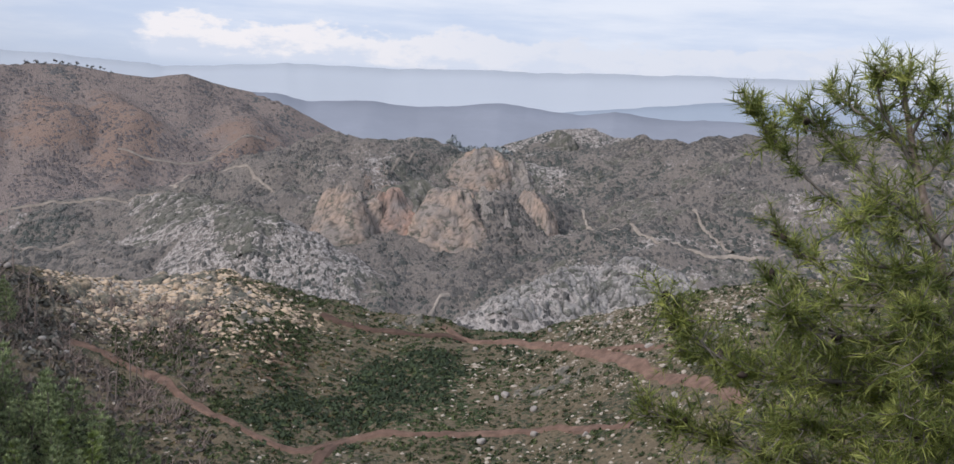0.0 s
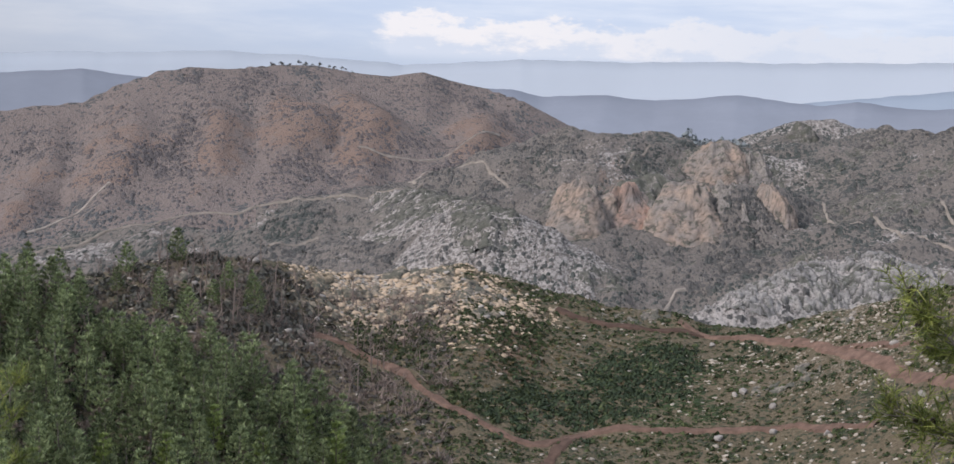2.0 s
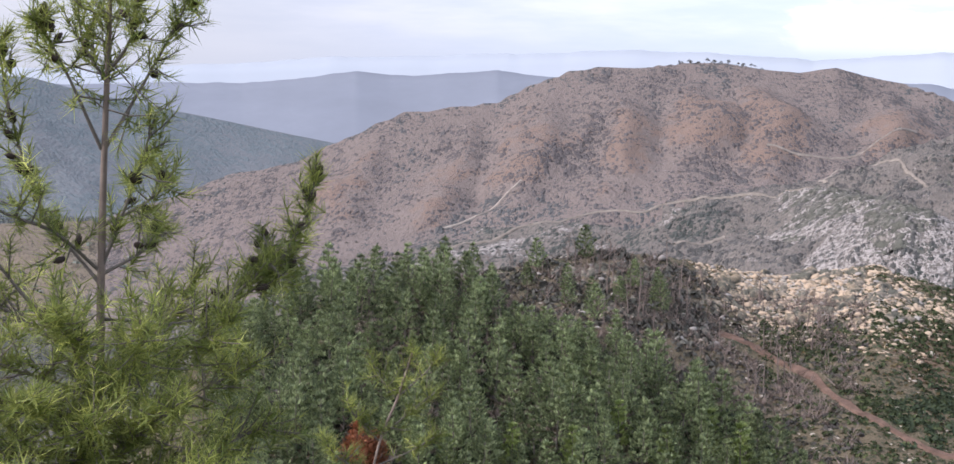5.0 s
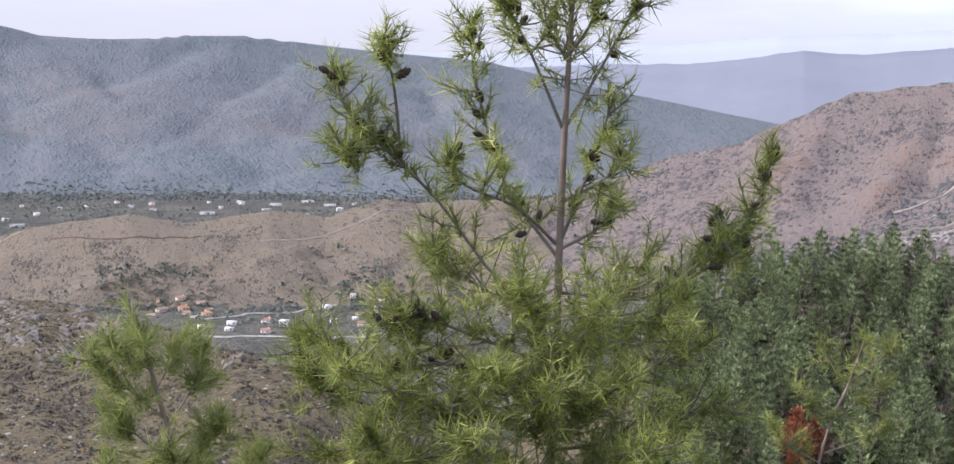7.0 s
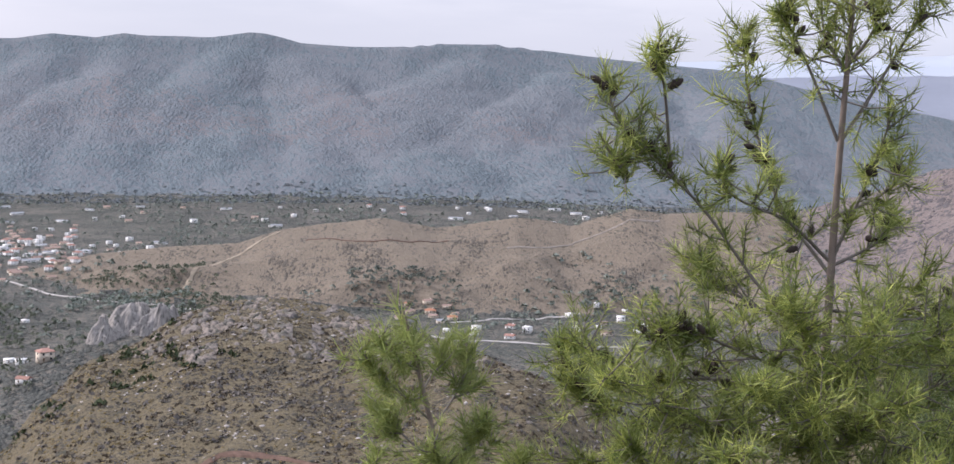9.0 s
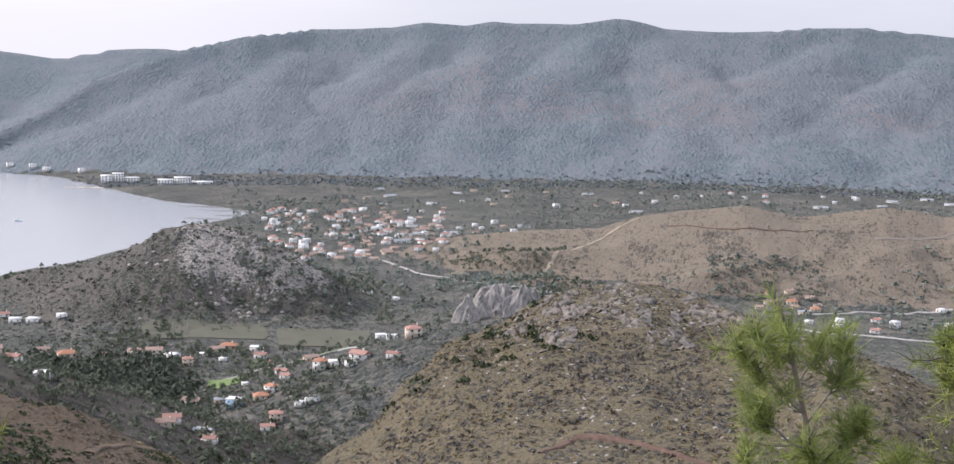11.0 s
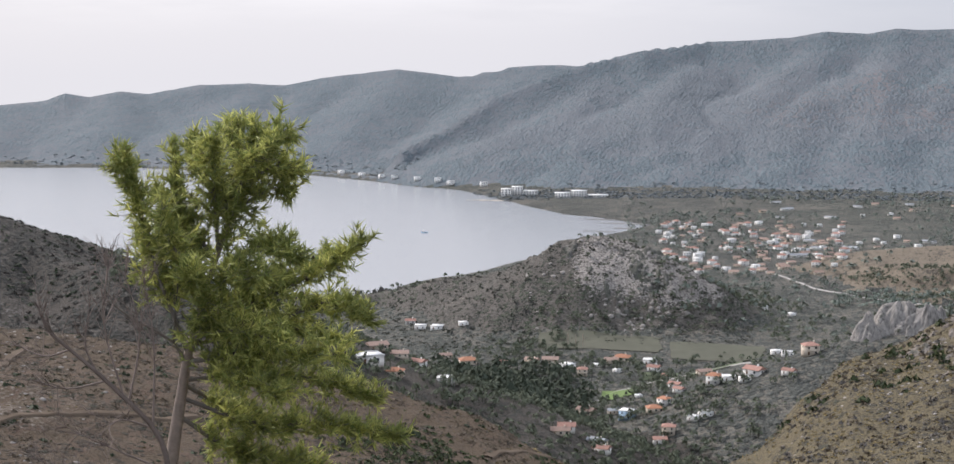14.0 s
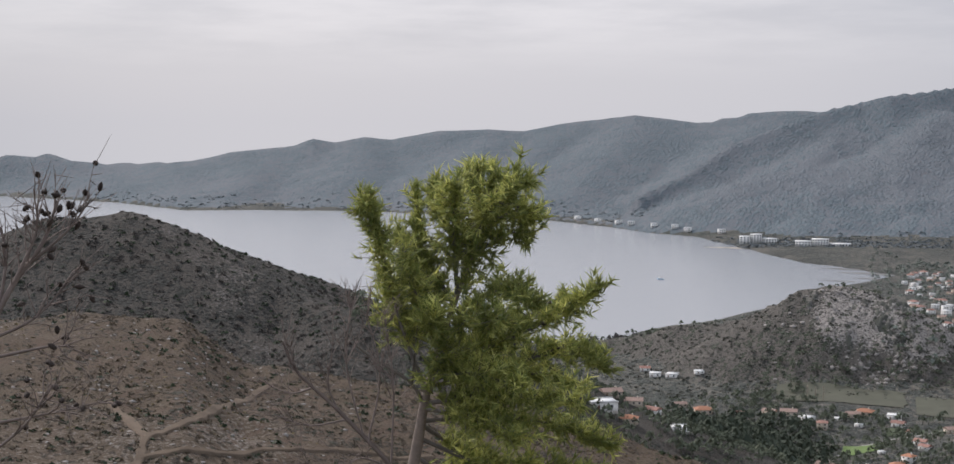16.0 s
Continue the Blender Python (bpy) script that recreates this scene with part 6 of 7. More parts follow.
def snag(seed, tall):
    """A fire-killed trunk with a few bare limbs."""
    rng = np.random.RandomState(seed)
    line = np.array([(0, 0, -0.3), (rng.normal() * 0.1, rng.normal() * 0.1, tall * 0.5), (rng.normal() * 0.3, rng.normal() * 0.3, tall)])
    trunk = mesh_from("trunk", *tube(line, [0.13, 0.09, 0.03], 5), DEAD_WOOD, True)
    branches = []
    for k in range(8):
        u = rng.uniform(0.25, 0.95)
        a = rng.uniform(0, 2 * math.pi)
        p = line[1] * (1 - abs(2 * u - 1)) + (line[2] if u > 0.5 else line[0]) * abs(2 * u - 1)
        d = np.array((math.cos(a), math.sin(a), rng.uniform(-0.1, 0.8)))
        e = p + d * tall * 0.34 * (1.1 - u) * rng.uniform(0.6, 1.4)
        q = (p + e) / 2 + (0, 0, -0.1)
        f = q + (d + rng.normal(size=3) * 0.5) * tall * 0.12
        v, faces = joined([tube([p, q, e], [0.06, 0.04, 0.015], 3), tube([q, f], [0.035, 0.012], 3)])
        branches.append(mesh_from("branch", v, faces, DEAD_WOOD))
    return trunk, branches


SNAGS = [snag(60 + k, h) for k, h in enumerate((4.5, 5.5, 6.5, 3.6, 5.0))]
t, r, g = sown(61, 240, 11.5, 30, 208, 260, lambda t, r: (0.55 + 0.35 * (t > 17)) * clear(t, r))
for a, d in zip(t, r):
    m = Matrix.Translation(spot(a, d, float(ground_at(a, d)))) @ pose(0, 0, 0, g.uniform(-6, 6), g.uniform(-6, 6), g.uniform(0, 360)) @ Matrix.Scale(g.uniform(0.7, 1.1), 4)
    tree = thing("dead_tree", m, "grey fire-killed tree with bare broken branches", "dead tree", "dead trees on the ridge")
    k = int(g.randint(len(SNAGS)))
    part("trunk", SNAGS[k][0], tree)
    for me in SNAGS[k][1]:
        part("branch", me, tree)

# the spur, the mound and the dark hill
t, r, g = sown(71, 12000, 45, 78, 250, 440, lambda t, r: 0.6 + 0.7 * plan_noise(t, r, 30, 35))
strewn("bush", SHRUBS, t, r, 0.6 + 1.6 * g.uniform(0, 1, len(t)) ** 2, g.uniform(0.5, 0.95, len(t)), BROWN_BUSH, "brown burnt scrub covering the spur", "bush", 0.08, 72)
t, r, g = sown(171, 5000, 45, 70, 270, 440, lambda t, r: 0.45 + 0.9 * plan_noise(t, r, 34, 135) + 0.3 * inside(t, r, 46, 66, 320, 450))
strewn("bush", SHRUBS, t, r, 0.8 + 1.8 * g.uniform(0, 1, len(t)) ** 2, g.uniform(0.6, 1.0, len(t)), GREY_BUSH, "grey leafless scrub over the top of the spur", "bush", 0.08, 172)
t, r, g = sown(73, 9000, 45, 80, 250, 440, lambda t, r: 0.25 + 0.9 * plan_noise(t, r, 26, 36) + 0.5 * inside(t, r, 62, 78, 250, 400))
strewn("grass_tuft", SHRUBS, t, r, g.uniform(0.6, 1.5, len(t)), g.uniform(0.4, 0.8, len(t)), DRY_GRASS, "straw-coloured dry grass on the spur", "grass", 0.05, 74)
t, r, g = sown(75, 3200, 46, 70, 280, 440, lambda t, r: 0.12 + 0.75 * np.clip(plan_noise(t, r, 22, 37), 0, 1) + 0.5 * inside(t, r, 57, 64, 380, 435))
strewn("stone", STONES, t, r, g.uniform(0.4, 1.0, len(t)) ** 2.0 * 2.2, g.uniform(0.7, 1.1, len(t)), GREY_STONE, "greyish rocks breaking through the spur", "rock", 0.12, 76)
t, r, g = sown(77, 3000, 60, 78, 330, 600, lambda t, r: 1.0 * inside(t, r, 62, 78, 375, 600))
strewn("bush", SHRUBS, t, r, g.uniform(1.5, 4.0, len(t)), g.uniform(0.8, 1.2, len(t)), GREEN_BUSH, "dark green shrubs along the shoulder of the spur", "bush", 0.05, 78)
t, r, g = sown(81, 9000, 76, 112, 180, 335, lambda t, r: 0.55 + 0.6 * plan_noise(t, r, 24, 45))
strewn("bush", SHRUBS, t, r, 0.6 + 1.3 * g.uniform(0, 1, len(t)) ** 2, g.uniform(0.5, 0.9, len(t)), BROWN_BUSH, "brown and grey scrub on the dull slope", "bush", 0.08, 82)
t, r, g = sown(83, 1800, 76, 112, 190, 335, lambda t, r: 0.45 + 0.7 * plan_noise(t, r, 30, 46))
strewn("bush", SHRUBS, t, r, g.uniform(0.8, 2.2, len(t)), g.uniform(0.5, 0.9, len(t)), DARK_BUSH, "dark evergreen bushes on the dull slope", "bush", 0.08, 84)
t, r, g = sown(89, 4200, 74, 90, 205, 312, lambda t, r: 0.9 * inside(t, r, 76, 88, 205, 300) * (0.6 + 0.9 * plan_noise(t, r, 20, 52)))
strewn("bush", SHRUBS, t, r, g.uniform(0.8, 2.2, len(t)), g.uniform(0.6, 0.95, len(t)), GREEN_BUSH, "green and olive scrub over the low end of the slope", "bush", 0.08, 90)
t, r, g = sown(85, 1500, 96, 112, 190, 330, lambda t, r: 0.25 + 0.9 * np.clip(plan_noise(t, r, 18, 47), 0, 1))
strewn("stone", STONES, t, r, g.uniform(0.35, 1.0, len(t)) ** 1.6 * 1.8, g.uniform(0.7, 1.1, len(t)), GREY_STONE, "pale stones strewn on the dull slope", "rock", 0.12, 86)
t, r, g = sown(87, 1800, 76, 112, 190, 330, lambda t, r: 0.2 + 0.8 * np.clip(plan_noise(t, r, 22, 48), 0, 1) + 0.5 * inside(t, r, 76, 88, 190, 330))
strewn("grass_tuft", SHRUBS, t, r, g.uniform(0.6, 1.3, len(t)), g.uniform(0.4, 0.7, len(t)), DRY_GRASS, "dry yellow grass on the dull slope", "grass", 0.05, 88)
t, r, g = sown(91, 3000, 91, 113, 400, 720, lambda t, r: 0.8 + 0.4 * plan_noise(t, r, 40, 49))
strewn("bush", SHRUBS, t, r, g.uniform(1.6, 3.6, len(t)), g.uniform(0.5, 0.9, len(t)), leafy("charred_scrub", ((0.058, 0.052, 0.046), (0.105, 0.09, 0.075)), 0.85, 0.1), "grey-green scrub on the dark hill", "bush", 0.08, 92)
t, r, g = sown(93, 2600, 91, 113, 400, 720, lambda t, r: 0.7 + 0.5 * plan_noise(t, r, 40, 50))
strewn("bush", SHRUBS, t, r, g.uniform(1.6, 3.6, len(t)), g.uniform(0.5, 0.9, len(t)), DARK_BUSH, "dark evergreen scrub on the hill above the bay", "bush", 0.08, 94)

# valley floor and hills beyond
OPEN = ((75.3, 77.2, 770, 822), (71.2, 73.6, 780, 830), (73.0, 79.5, 905, 1000), (70.8, 73.8, 815, 850))


def fields(turn, far):
    free = np.ones(turn.shape)
    for f in OPEN:
        free = free * (1 - 0.93 * inside(turn, far, *f))
    return free


t, r, g = sown(101, 15500, 60, 96, 480, 1300, lambda t, r: fields(t, r) * (0.5 + 0.9 * plan_noise(t, r, 90, 55) + 0.5 * inside(t, r, 73, 84, 480, 740)))
strewn("tree", TREES, t, r, g.uniform(2.0, 5.0, len(t)), g.uniform(0.7, 1.1, len(t)), leafy("valley_trees", ((0.10, 0.118, 0.08), (0.165, 0.18, 0.125)), 0.8, 0.15, 0.55, 0.6), "olive and fruit trees over the valley floor", "tree", 0.0, 102)
t, r, g = sown(103, 1500, 77, 84.5, 640, 900, lambda t, r: np.clip(1.3 - np.hypot((t - 80.3) / 2.8, (r - 770) / 100), 0, 1))
strewn("tree", TREES, t, r, g.uniform(5, 8.5, len(t)), g.uniform(0.8, 1.1, len(t)), leafy("grove_leaves", ((0.07, 0.088, 0.062), (0.115, 0.135, 0.09)), 0.8, 0.1), "dark grove of tall trees in the valley", "tree", 0.0, 104)
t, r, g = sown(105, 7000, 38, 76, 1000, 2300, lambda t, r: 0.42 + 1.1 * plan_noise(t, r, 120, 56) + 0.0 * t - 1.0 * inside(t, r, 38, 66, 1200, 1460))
# leaf colour paled, with the haze of the plain put into it
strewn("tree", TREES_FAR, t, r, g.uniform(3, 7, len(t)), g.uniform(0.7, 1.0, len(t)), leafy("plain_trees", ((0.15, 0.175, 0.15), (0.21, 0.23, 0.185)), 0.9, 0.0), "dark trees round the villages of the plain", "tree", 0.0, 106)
t, r, g = sown(107, 1500, 72.5, 80.5, 985, 1115, lambda t, r: 0.12 + 0.9 * inside(t, r, 73.2, 77.6, 990, 1115))
strewn("stone", STONES, t, r, 1.2 + 7 * g.uniform(0, 1, len(t)) ** 2.2, g.uniform(0.8, 1.4, len(t)), GREY_STONE, "pale crags on the rugged hill", "rock", 0.2, 108)
t, r, g = sown(109, 2600, 71, 92, 960, 1270, lambda t, r: 0.9 + 0 * t)
strewn("bush", SHRUBS_FAR, t, r, g.uniform(1.8, 4.5, len(t)), g.uniform(0.6, 1.0, len(t)), leafy("hill_scrub", ((0.08, 0.083, 0.066), (0.135, 0.13, 0.105)), 0.85, 0.1, 0.55, 0.9), "grey-green scrub on the rugged hill", "bush", 0.05, 110)
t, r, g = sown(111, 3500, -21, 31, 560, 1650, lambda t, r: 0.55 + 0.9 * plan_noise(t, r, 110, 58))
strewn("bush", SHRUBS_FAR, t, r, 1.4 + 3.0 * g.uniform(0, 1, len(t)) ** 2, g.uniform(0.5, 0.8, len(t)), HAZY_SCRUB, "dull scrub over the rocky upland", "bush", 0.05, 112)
t, r, g = sown(113, 3000, -21, 18, 560, 1550, lambda t, r: 0.25 + 0.9 * plan_noise(t, r, 70, 59) + 0.5 * inside(t, r, 7, 14, 900, 1260))
strewn("stone", STONES, t, r, g.uniform(0.3, 1.0, len(t)) ** 2.4 * 6, g.uniform(0.6, 1.2, len(t)), GREY_STONE, "grey outcrops on the rocky upland", "rock", 0.25, 114)
t, r, g = sown(215, 1200, 42, 71, 1130, 1450, lambda t, r: 0.3 + 0.9 * plan_noise(t, r, 60, 62))
strewn("bush", SHRUBS_FAR, t, r, g.uniform(1.6, 3.6, len(t)), g.uniform(0.5, 0.8, len(t)), leafy("dry_hill_scrub", ((0.12, 0.115, 0.09), (0.18, 0.165, 0.125)), 0.9, 0.0), "small bushes dotting the dry low hills", "bush", 0.05, 216)
t, r, g = sown(115, 1000, 3, 40, 1130, 1860, lambda t, r: 0.35 + 1.0 * plan_noise(t, r, 120, 60))
strewn("bush", SHRUBS_FAR, t, r, g.uniform(2.0, 4.5, len(t)), g.uniform(0.5, 0.8, len(t)), leafy("burnt_scrub", ((0.115, 0.105, 0.098), (0.165, 0.145, 0.13)), 0.9, 0.0), "burnt bushes dotting the brown hill", "bush", 0.05, 116)
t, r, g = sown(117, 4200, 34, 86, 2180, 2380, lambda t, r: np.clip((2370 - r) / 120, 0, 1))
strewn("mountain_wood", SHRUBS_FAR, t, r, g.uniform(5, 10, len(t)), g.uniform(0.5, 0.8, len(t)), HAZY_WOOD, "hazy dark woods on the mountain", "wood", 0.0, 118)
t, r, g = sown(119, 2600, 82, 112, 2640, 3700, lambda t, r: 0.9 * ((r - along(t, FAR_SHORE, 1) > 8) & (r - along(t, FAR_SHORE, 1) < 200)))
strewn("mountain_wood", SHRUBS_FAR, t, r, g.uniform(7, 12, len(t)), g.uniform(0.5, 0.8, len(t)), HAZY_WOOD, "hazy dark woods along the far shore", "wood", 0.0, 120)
t, r, g = sown(121, 34, 14.2, 17.6, 1838, 1862)
strewn("tree", TREES_FAR, t, r, g.uniform(2.5, 5, len(t)), g.uniform(0.9, 1.4, len(t)), HAZY_SCRUB, "small trees along the hilltop", "tree", 0.0, 122)
t, r, g = sown(123, 90, -1.2, 2.2, 1500, 1560)
strewn("tree", TREES_FAR, t, r, g.uniform(5, 9, len(t)), g.uniform(1.0, 1.6, len(t)), HAZY_WOOD, "dark pines on the saddle behind the crags", "tree", 0.0, 124)
t, r, g = sown(125, 70, 78, 90, 1180, 1210)
strewn("tree", TREES_FAR, t, r, g.uniform(4, 9, len(t)), g.uniform(0.9, 1.3, len(t)), GREY_BUSH, "thin trees along the shore", "tree", 0.0, 126)
for a0, a1, r0, r1, c in ((63.0, 68.0, 1140, 1225, 150), (52.8, 57.2, 1130, 1225, 130), (43.0, 48.0, 1140, 1220, 130)):
    t, r, g = sown(int(a0), c, a0, a1, r0, r1)
    strewn("tree", TREES, t, r, g.uniform(3, 7, len(t)), g.uniform(0.5, 0.9, len(t)), leafy("copse", ((0.14, 0.17, 0.145), (0.20, 0.22, 0.175)), 0.9, 0.0), "dark green copse at the foot of the low hills", "tree", 0.0, 128)


FIELD_GREEN = simple("grass_field", (0.12, 0.17, 0.06), 0.95, 0.2, 0.15)
FIELD_DULL = simple("fallow_field", (0.095, 0.095, 0.07), 0.95, 0.2, 0.1)
FIELD_DARK = simple("planted_field", (0.10, 0.12, 0.07), 0.95, 0.25, 0.1)


def field(t0, t1, r0, r1, material, label, lift=0.5):
    """A field laid on the valley floor, with a slightly uneven border."""
    q = np.random.RandomState(int(t0 * 10))
    a, b = np.meshgrid(np.linspace(t0, t1, 9), np.linspace(r0, r1, 9))
    a = a + q.normal(size=a.shape) * 0.012 * (t1 - t0)
    b = b + q.normal(size=b.shape) * 0.012 * (r1 - r0) + (a - t0) * 3.0
    z = ground_at(a, b) + lift
    x, y = -np.sin(np.radians(a)) * b, np.cos(np.radians(a)) * b
    ids = np.arange(81).reshape(9, 9)
    quads = np.stack([ids[:-1, :-1], ids[1:, :-1], ids[1:, 1:], ids[:-1, 1:]], -1).reshape(-1, 4)[:, ::-1]
    return tagged(new("field", mesh_from("field", np.stack([x, y, z], -1), quads, material, True)), label, "field", kind="structure")


field(75.4, 76.9, 775, 808, FIELD_GREEN, "bright green mown field by the houses")
field(71.4, 73.5, 785, 825, FIELD_DARK, "dark green planted field beside a lane")
field(70.8, 73.6, 815, 850, FIELD_DULL, "fallow greyish field between hedges", 0.6)
field(74.6, 79.4, 935, 985, FIELD_DULL, "wide fallow field below the rugged hill")
field(70.6, 74.2, 900, 960, FIELD_DULL, "pale fallow field on the valley floor")
field(73.9, 75.3, 838, 862, FIELD_DARK, "small planted plot among houses")


WET_MUD = simple("wet_mud", (0.17, 0.16, 0.15), 0.5, 0.25, 0.05)
SAND = simple("pale_sand", (0.38, 0.34, 0.29), 0.9, 0.2, 0.05)


def flat(t0, t1, r0, r1, material, label, seed):
    """A ragged low bank of mud or sand just above the water."""
    q = np.random.RandomState(seed)
    u = np.linspace(0, 1, 30)
    half = 0.5 * np.sin(np.pi * u) ** 0.7 * (1 + 0.5 * fbm(u * 9, u * 0, 1.0, 3, 0.6, seed))
    turn = np.r_[t0 + (t1 - t0) * u, (t0 + (t1 - t0) * u)[::-1]]
    far = np.r_[(r0 + r1) / 2 - half * (r1 - r0), ((r0 + r1) / 2 + half * (r1 - r0))[::-1]] + (turn - t0) * 6
    v = [spot(a, d, 0.12 if k < 30 else 0.3) for k, (a, d) in enumerate(zip(turn, far))]
    n = 30
    faces = [(k, k + 1, 2 * n - 2 - k, 2 * n - 1 - k) for k in range(n - 1)]
    return tagged(new("mud_flat", mesh_from("mud_flat", np.array([p[:] for p in v]), np.array(faces)[:, ::-1], material)), label, "shore", kind="structure")


MUD = "dark wet mud flat at the head of the bay"
for k, (a0, a1, d0, d1) in enumerate(((74.6, 77.2, 1845, 1862), (75.2, 78.0, 1895, 1910), (74.9, 76.6, 1790, 1802), (75.8, 78.6, 1960, 1974), (76.4, 77.8, 1760, 1768), (77.4, 79.4, 2030, 2046))):
    flat(a0, a1, d0, d1, WET_MUD, MUD, 300 + k)
flat(80.3, 82.3, 2188, 2206, SAND, "pale sandy beach before the resort", 311)
flat(76.0, 78.4, 2010, 2026, SAND, "narrow pale strand along the shallow shore", 312)

# ---- crags and outcrops ----


def crag_stone(name, warm, cold, deep=0.55, grain=1.0, scrub=0.0):
    """Limestone with dark cracks and streaks, warm where it is freshly broken."""
    m, n, l, b = shader(name, 0.95)
    where = n.new("ShaderNodeNewGeometry").outputs["Position"]
    stretch = n.new("ShaderNodeMapping")
    stretch.inputs["Scale"].default_value = (1, 1, 0.35)
    l.new(where, stretch.inputs[0])
    streak = noise_node(n, l, grain * 0.2, 7, 0.68, stretch.outputs[0])
    patch = noise_node(n, l, grain * 0.045, 5, 0.62, where)
    fine = noise_node(n, l, grain * 0.45, 5, 0.7, where)
    base = mixed(n, l, ramp(n, l, patch, (0.40, (0.0,)), (0.60, (1.0,))), cold, warm)
    base = mixed(n, l, ramp(n, l, streak, (0.36, (deep,)), (0.52, (0.0,))), base, tuple(0.42 * v for v in cold))
    base = mixed(n, l, ramp(n, l, fine, (0.36, (deep,)), (0.6, (0.0,))), base, tuple(0.5 * v for v in cold))
    tuft = noise_node(n, l, grain * 0.14, 6, 0.72, where)
    base = mixed(n, l, ramp(n, l, tuft, (0.52 - scrub, (0.0,)), (0.6 - scrub, (0.85,))), base, (0.085, 0.088, 0.07))
    # the fissures' shade is painted dark here, along with the soil in them
    gap = n.new("ShaderNodeAttribute")
    gap.attribute_name = "fissure"
    base = mixed(n, l, ramp(n, l, gap.outputs["Fac"], (0.25, (0.0,)), (0.8, (0.9,))), base, (0.05, 0.05, 0.045))
    l.new(base, b.inputs["Base Color"])
    bumped(n, l, b, streak, 0.8, 1.6 / grain)
    return m


TAN_CRAG = crag_stone("tan_crag", (0.335, 0.252, 0.197), (0.24, 0.212, 0.19), 0.4, 1.0, -0.02)
RED_CRAG = crag_stone("red_crag", (0.32, 0.208, 0.16), (0.225, 0.195, 0.178), 0.45, 1.0, -0.08)
GREY_CRAG = crag_stone("grey_crag", (0.275, 0.245, 0.213), (0.205, 0.19, 0.178), 0.8, 1.0, 0.1)
BARE_CRAG = crag_stone("bare_crag", (0.29, 0.255, 0.222), (0.225, 0.207, 0.193), 0.5, 1.0, -0.04)
PALE_CRAG = crag_stone("pale_crag", (0.33, 0.312, 0.29), (0.265, 0.252, 0.24), 0.75)


def cells(u, v, seed):
    """Broken blocks in a plane: a random value for each, and how near the crack between two is."""
    i, j = np.floor(u).astype(np.int64), np.floor(v).astype(np.int64)
    first, second, value = np.full(u.shape, 9.0), np.full(u.shape, 9.0), np.zeros(u.shape)
    for a in (-1, 0, 1):
        for b in (-1, 0, 1):
            px = i + a + 0.5 + 0.45 * hashed(i + a, j + b, seed)
            py = j + b + 0.5 + 0.45 * hashed(i + a, j + b, seed + 1)
            d = np.hypot(u - px, v - py)
            closer = d < first
            second = np.where(closer, first, np.minimum(second, d))
            value = np.where(closer, hashed(i + a, j + b, seed + 2), value)
            first = np.where(closer, d, first)
    return value, np.clip(1 - (second - first) / 0.22, 0, 1)


def broken(u, v, size, seed):
    """Relief of fissured rock in metres, for blocks about size metres across."""
    wu, wv = u + 0.5 * size * fbm(u, v, size * 2.2, 3, 0.5, seed + 9), v + 0.5 * size * fbm(v, u, size * 2.2, 3, 0.5, seed + 10)
    a, crack = cells(wu / size, wv / (1.5 * size), seed)
    c, slit = cells(wu / (0.38 * size), wv / (0.55 * size), seed + 4)
    return size * (0.30 * a - 0.42 * crack + 0.13 * c - 0.16 * slit), np.maximum(crack, 0.7 * slit)


def fissured(name, pts, faces, dark, material):
    """A rock mesh that knows where its fissures run, for their painted shade and soil."""
    me = mesh_from(name, pts, faces, material)
    att = me.attributes.new("fissure", "FLOAT", "POINT")
    att.data.foreach_set("value", np.ascontiguousarray(dark, np.float32).ravel())
    return me


def crag(turn, far, wide, foot, top, material, label, seed, lean=0.35, cave=False):
    """A rounded cliff of fissured rock, let into the slope behind it."""
    around, up_ = 100, 44
    th, v = np.meshgrid(np.linspace(math.pi / 2, 2.5 * math.pi, around, endpoint=False), np.linspace(0, 1, up_))
    tall = top - foot
    lump = fbm(np.cos(th) * 1.2 + seed, np.sin(th) * 1.2 + v, 0.9, 3, 0.5, seed)
    body = np.clip(1 - v ** 2.5, 0, 1) ** 0.6 * (1 + 0.2 * lump)
    crest = 1 + 0.12 * fbm(np.cos(th) * body * 2 + seed, np.sin(th) * body * 2, 0.8, 3, 0.5, seed + 2)
    off, dark = broken((th - 1.5 * math.pi) * wide * 0.45, v * (tall + 24) * 1.4, wide * 0.1, seed)
    off = off * np.clip(body * 1.6, 0, 1) * 0.33
    a, b = body * wide * 0.5 + off, body * wide * 0.34 + off
    z = foot - 24 + (tall + 24) * v * crest + 0.35 * off * v
    x, y = np.cos(th) * a, np.sin(th) * b + lean * tall * v
    if cave:
        near = np.hypot(x - 0.06 * wide, z - foot - 0.42 * tall) / 2.6
        y = y + np.where((np.sin(th) < 0) & (near < 1), 5.5, 0.0)
    core = np.stack([x, y, z - float(foot)], -1).reshape(-1, 3)
    ids = np.arange(around * up_).reshape(up_, around)
    nxt = np.roll(ids, -1, axis=1)
    q = np.stack([ids[:-1], nxt[:-1], nxt[1:], ids[1:]], -1).reshape(-1, 4)
    ob = new("crag", fissured("crag", core, q, 0.75 * dark, material))
    ob.matrix_world = Matrix.Translation(spot(turn, far, foot)) @ pose(0, 0, 0, 0, 0, turn)
    return tagged(ob, label, "crag", "crags of the upland")


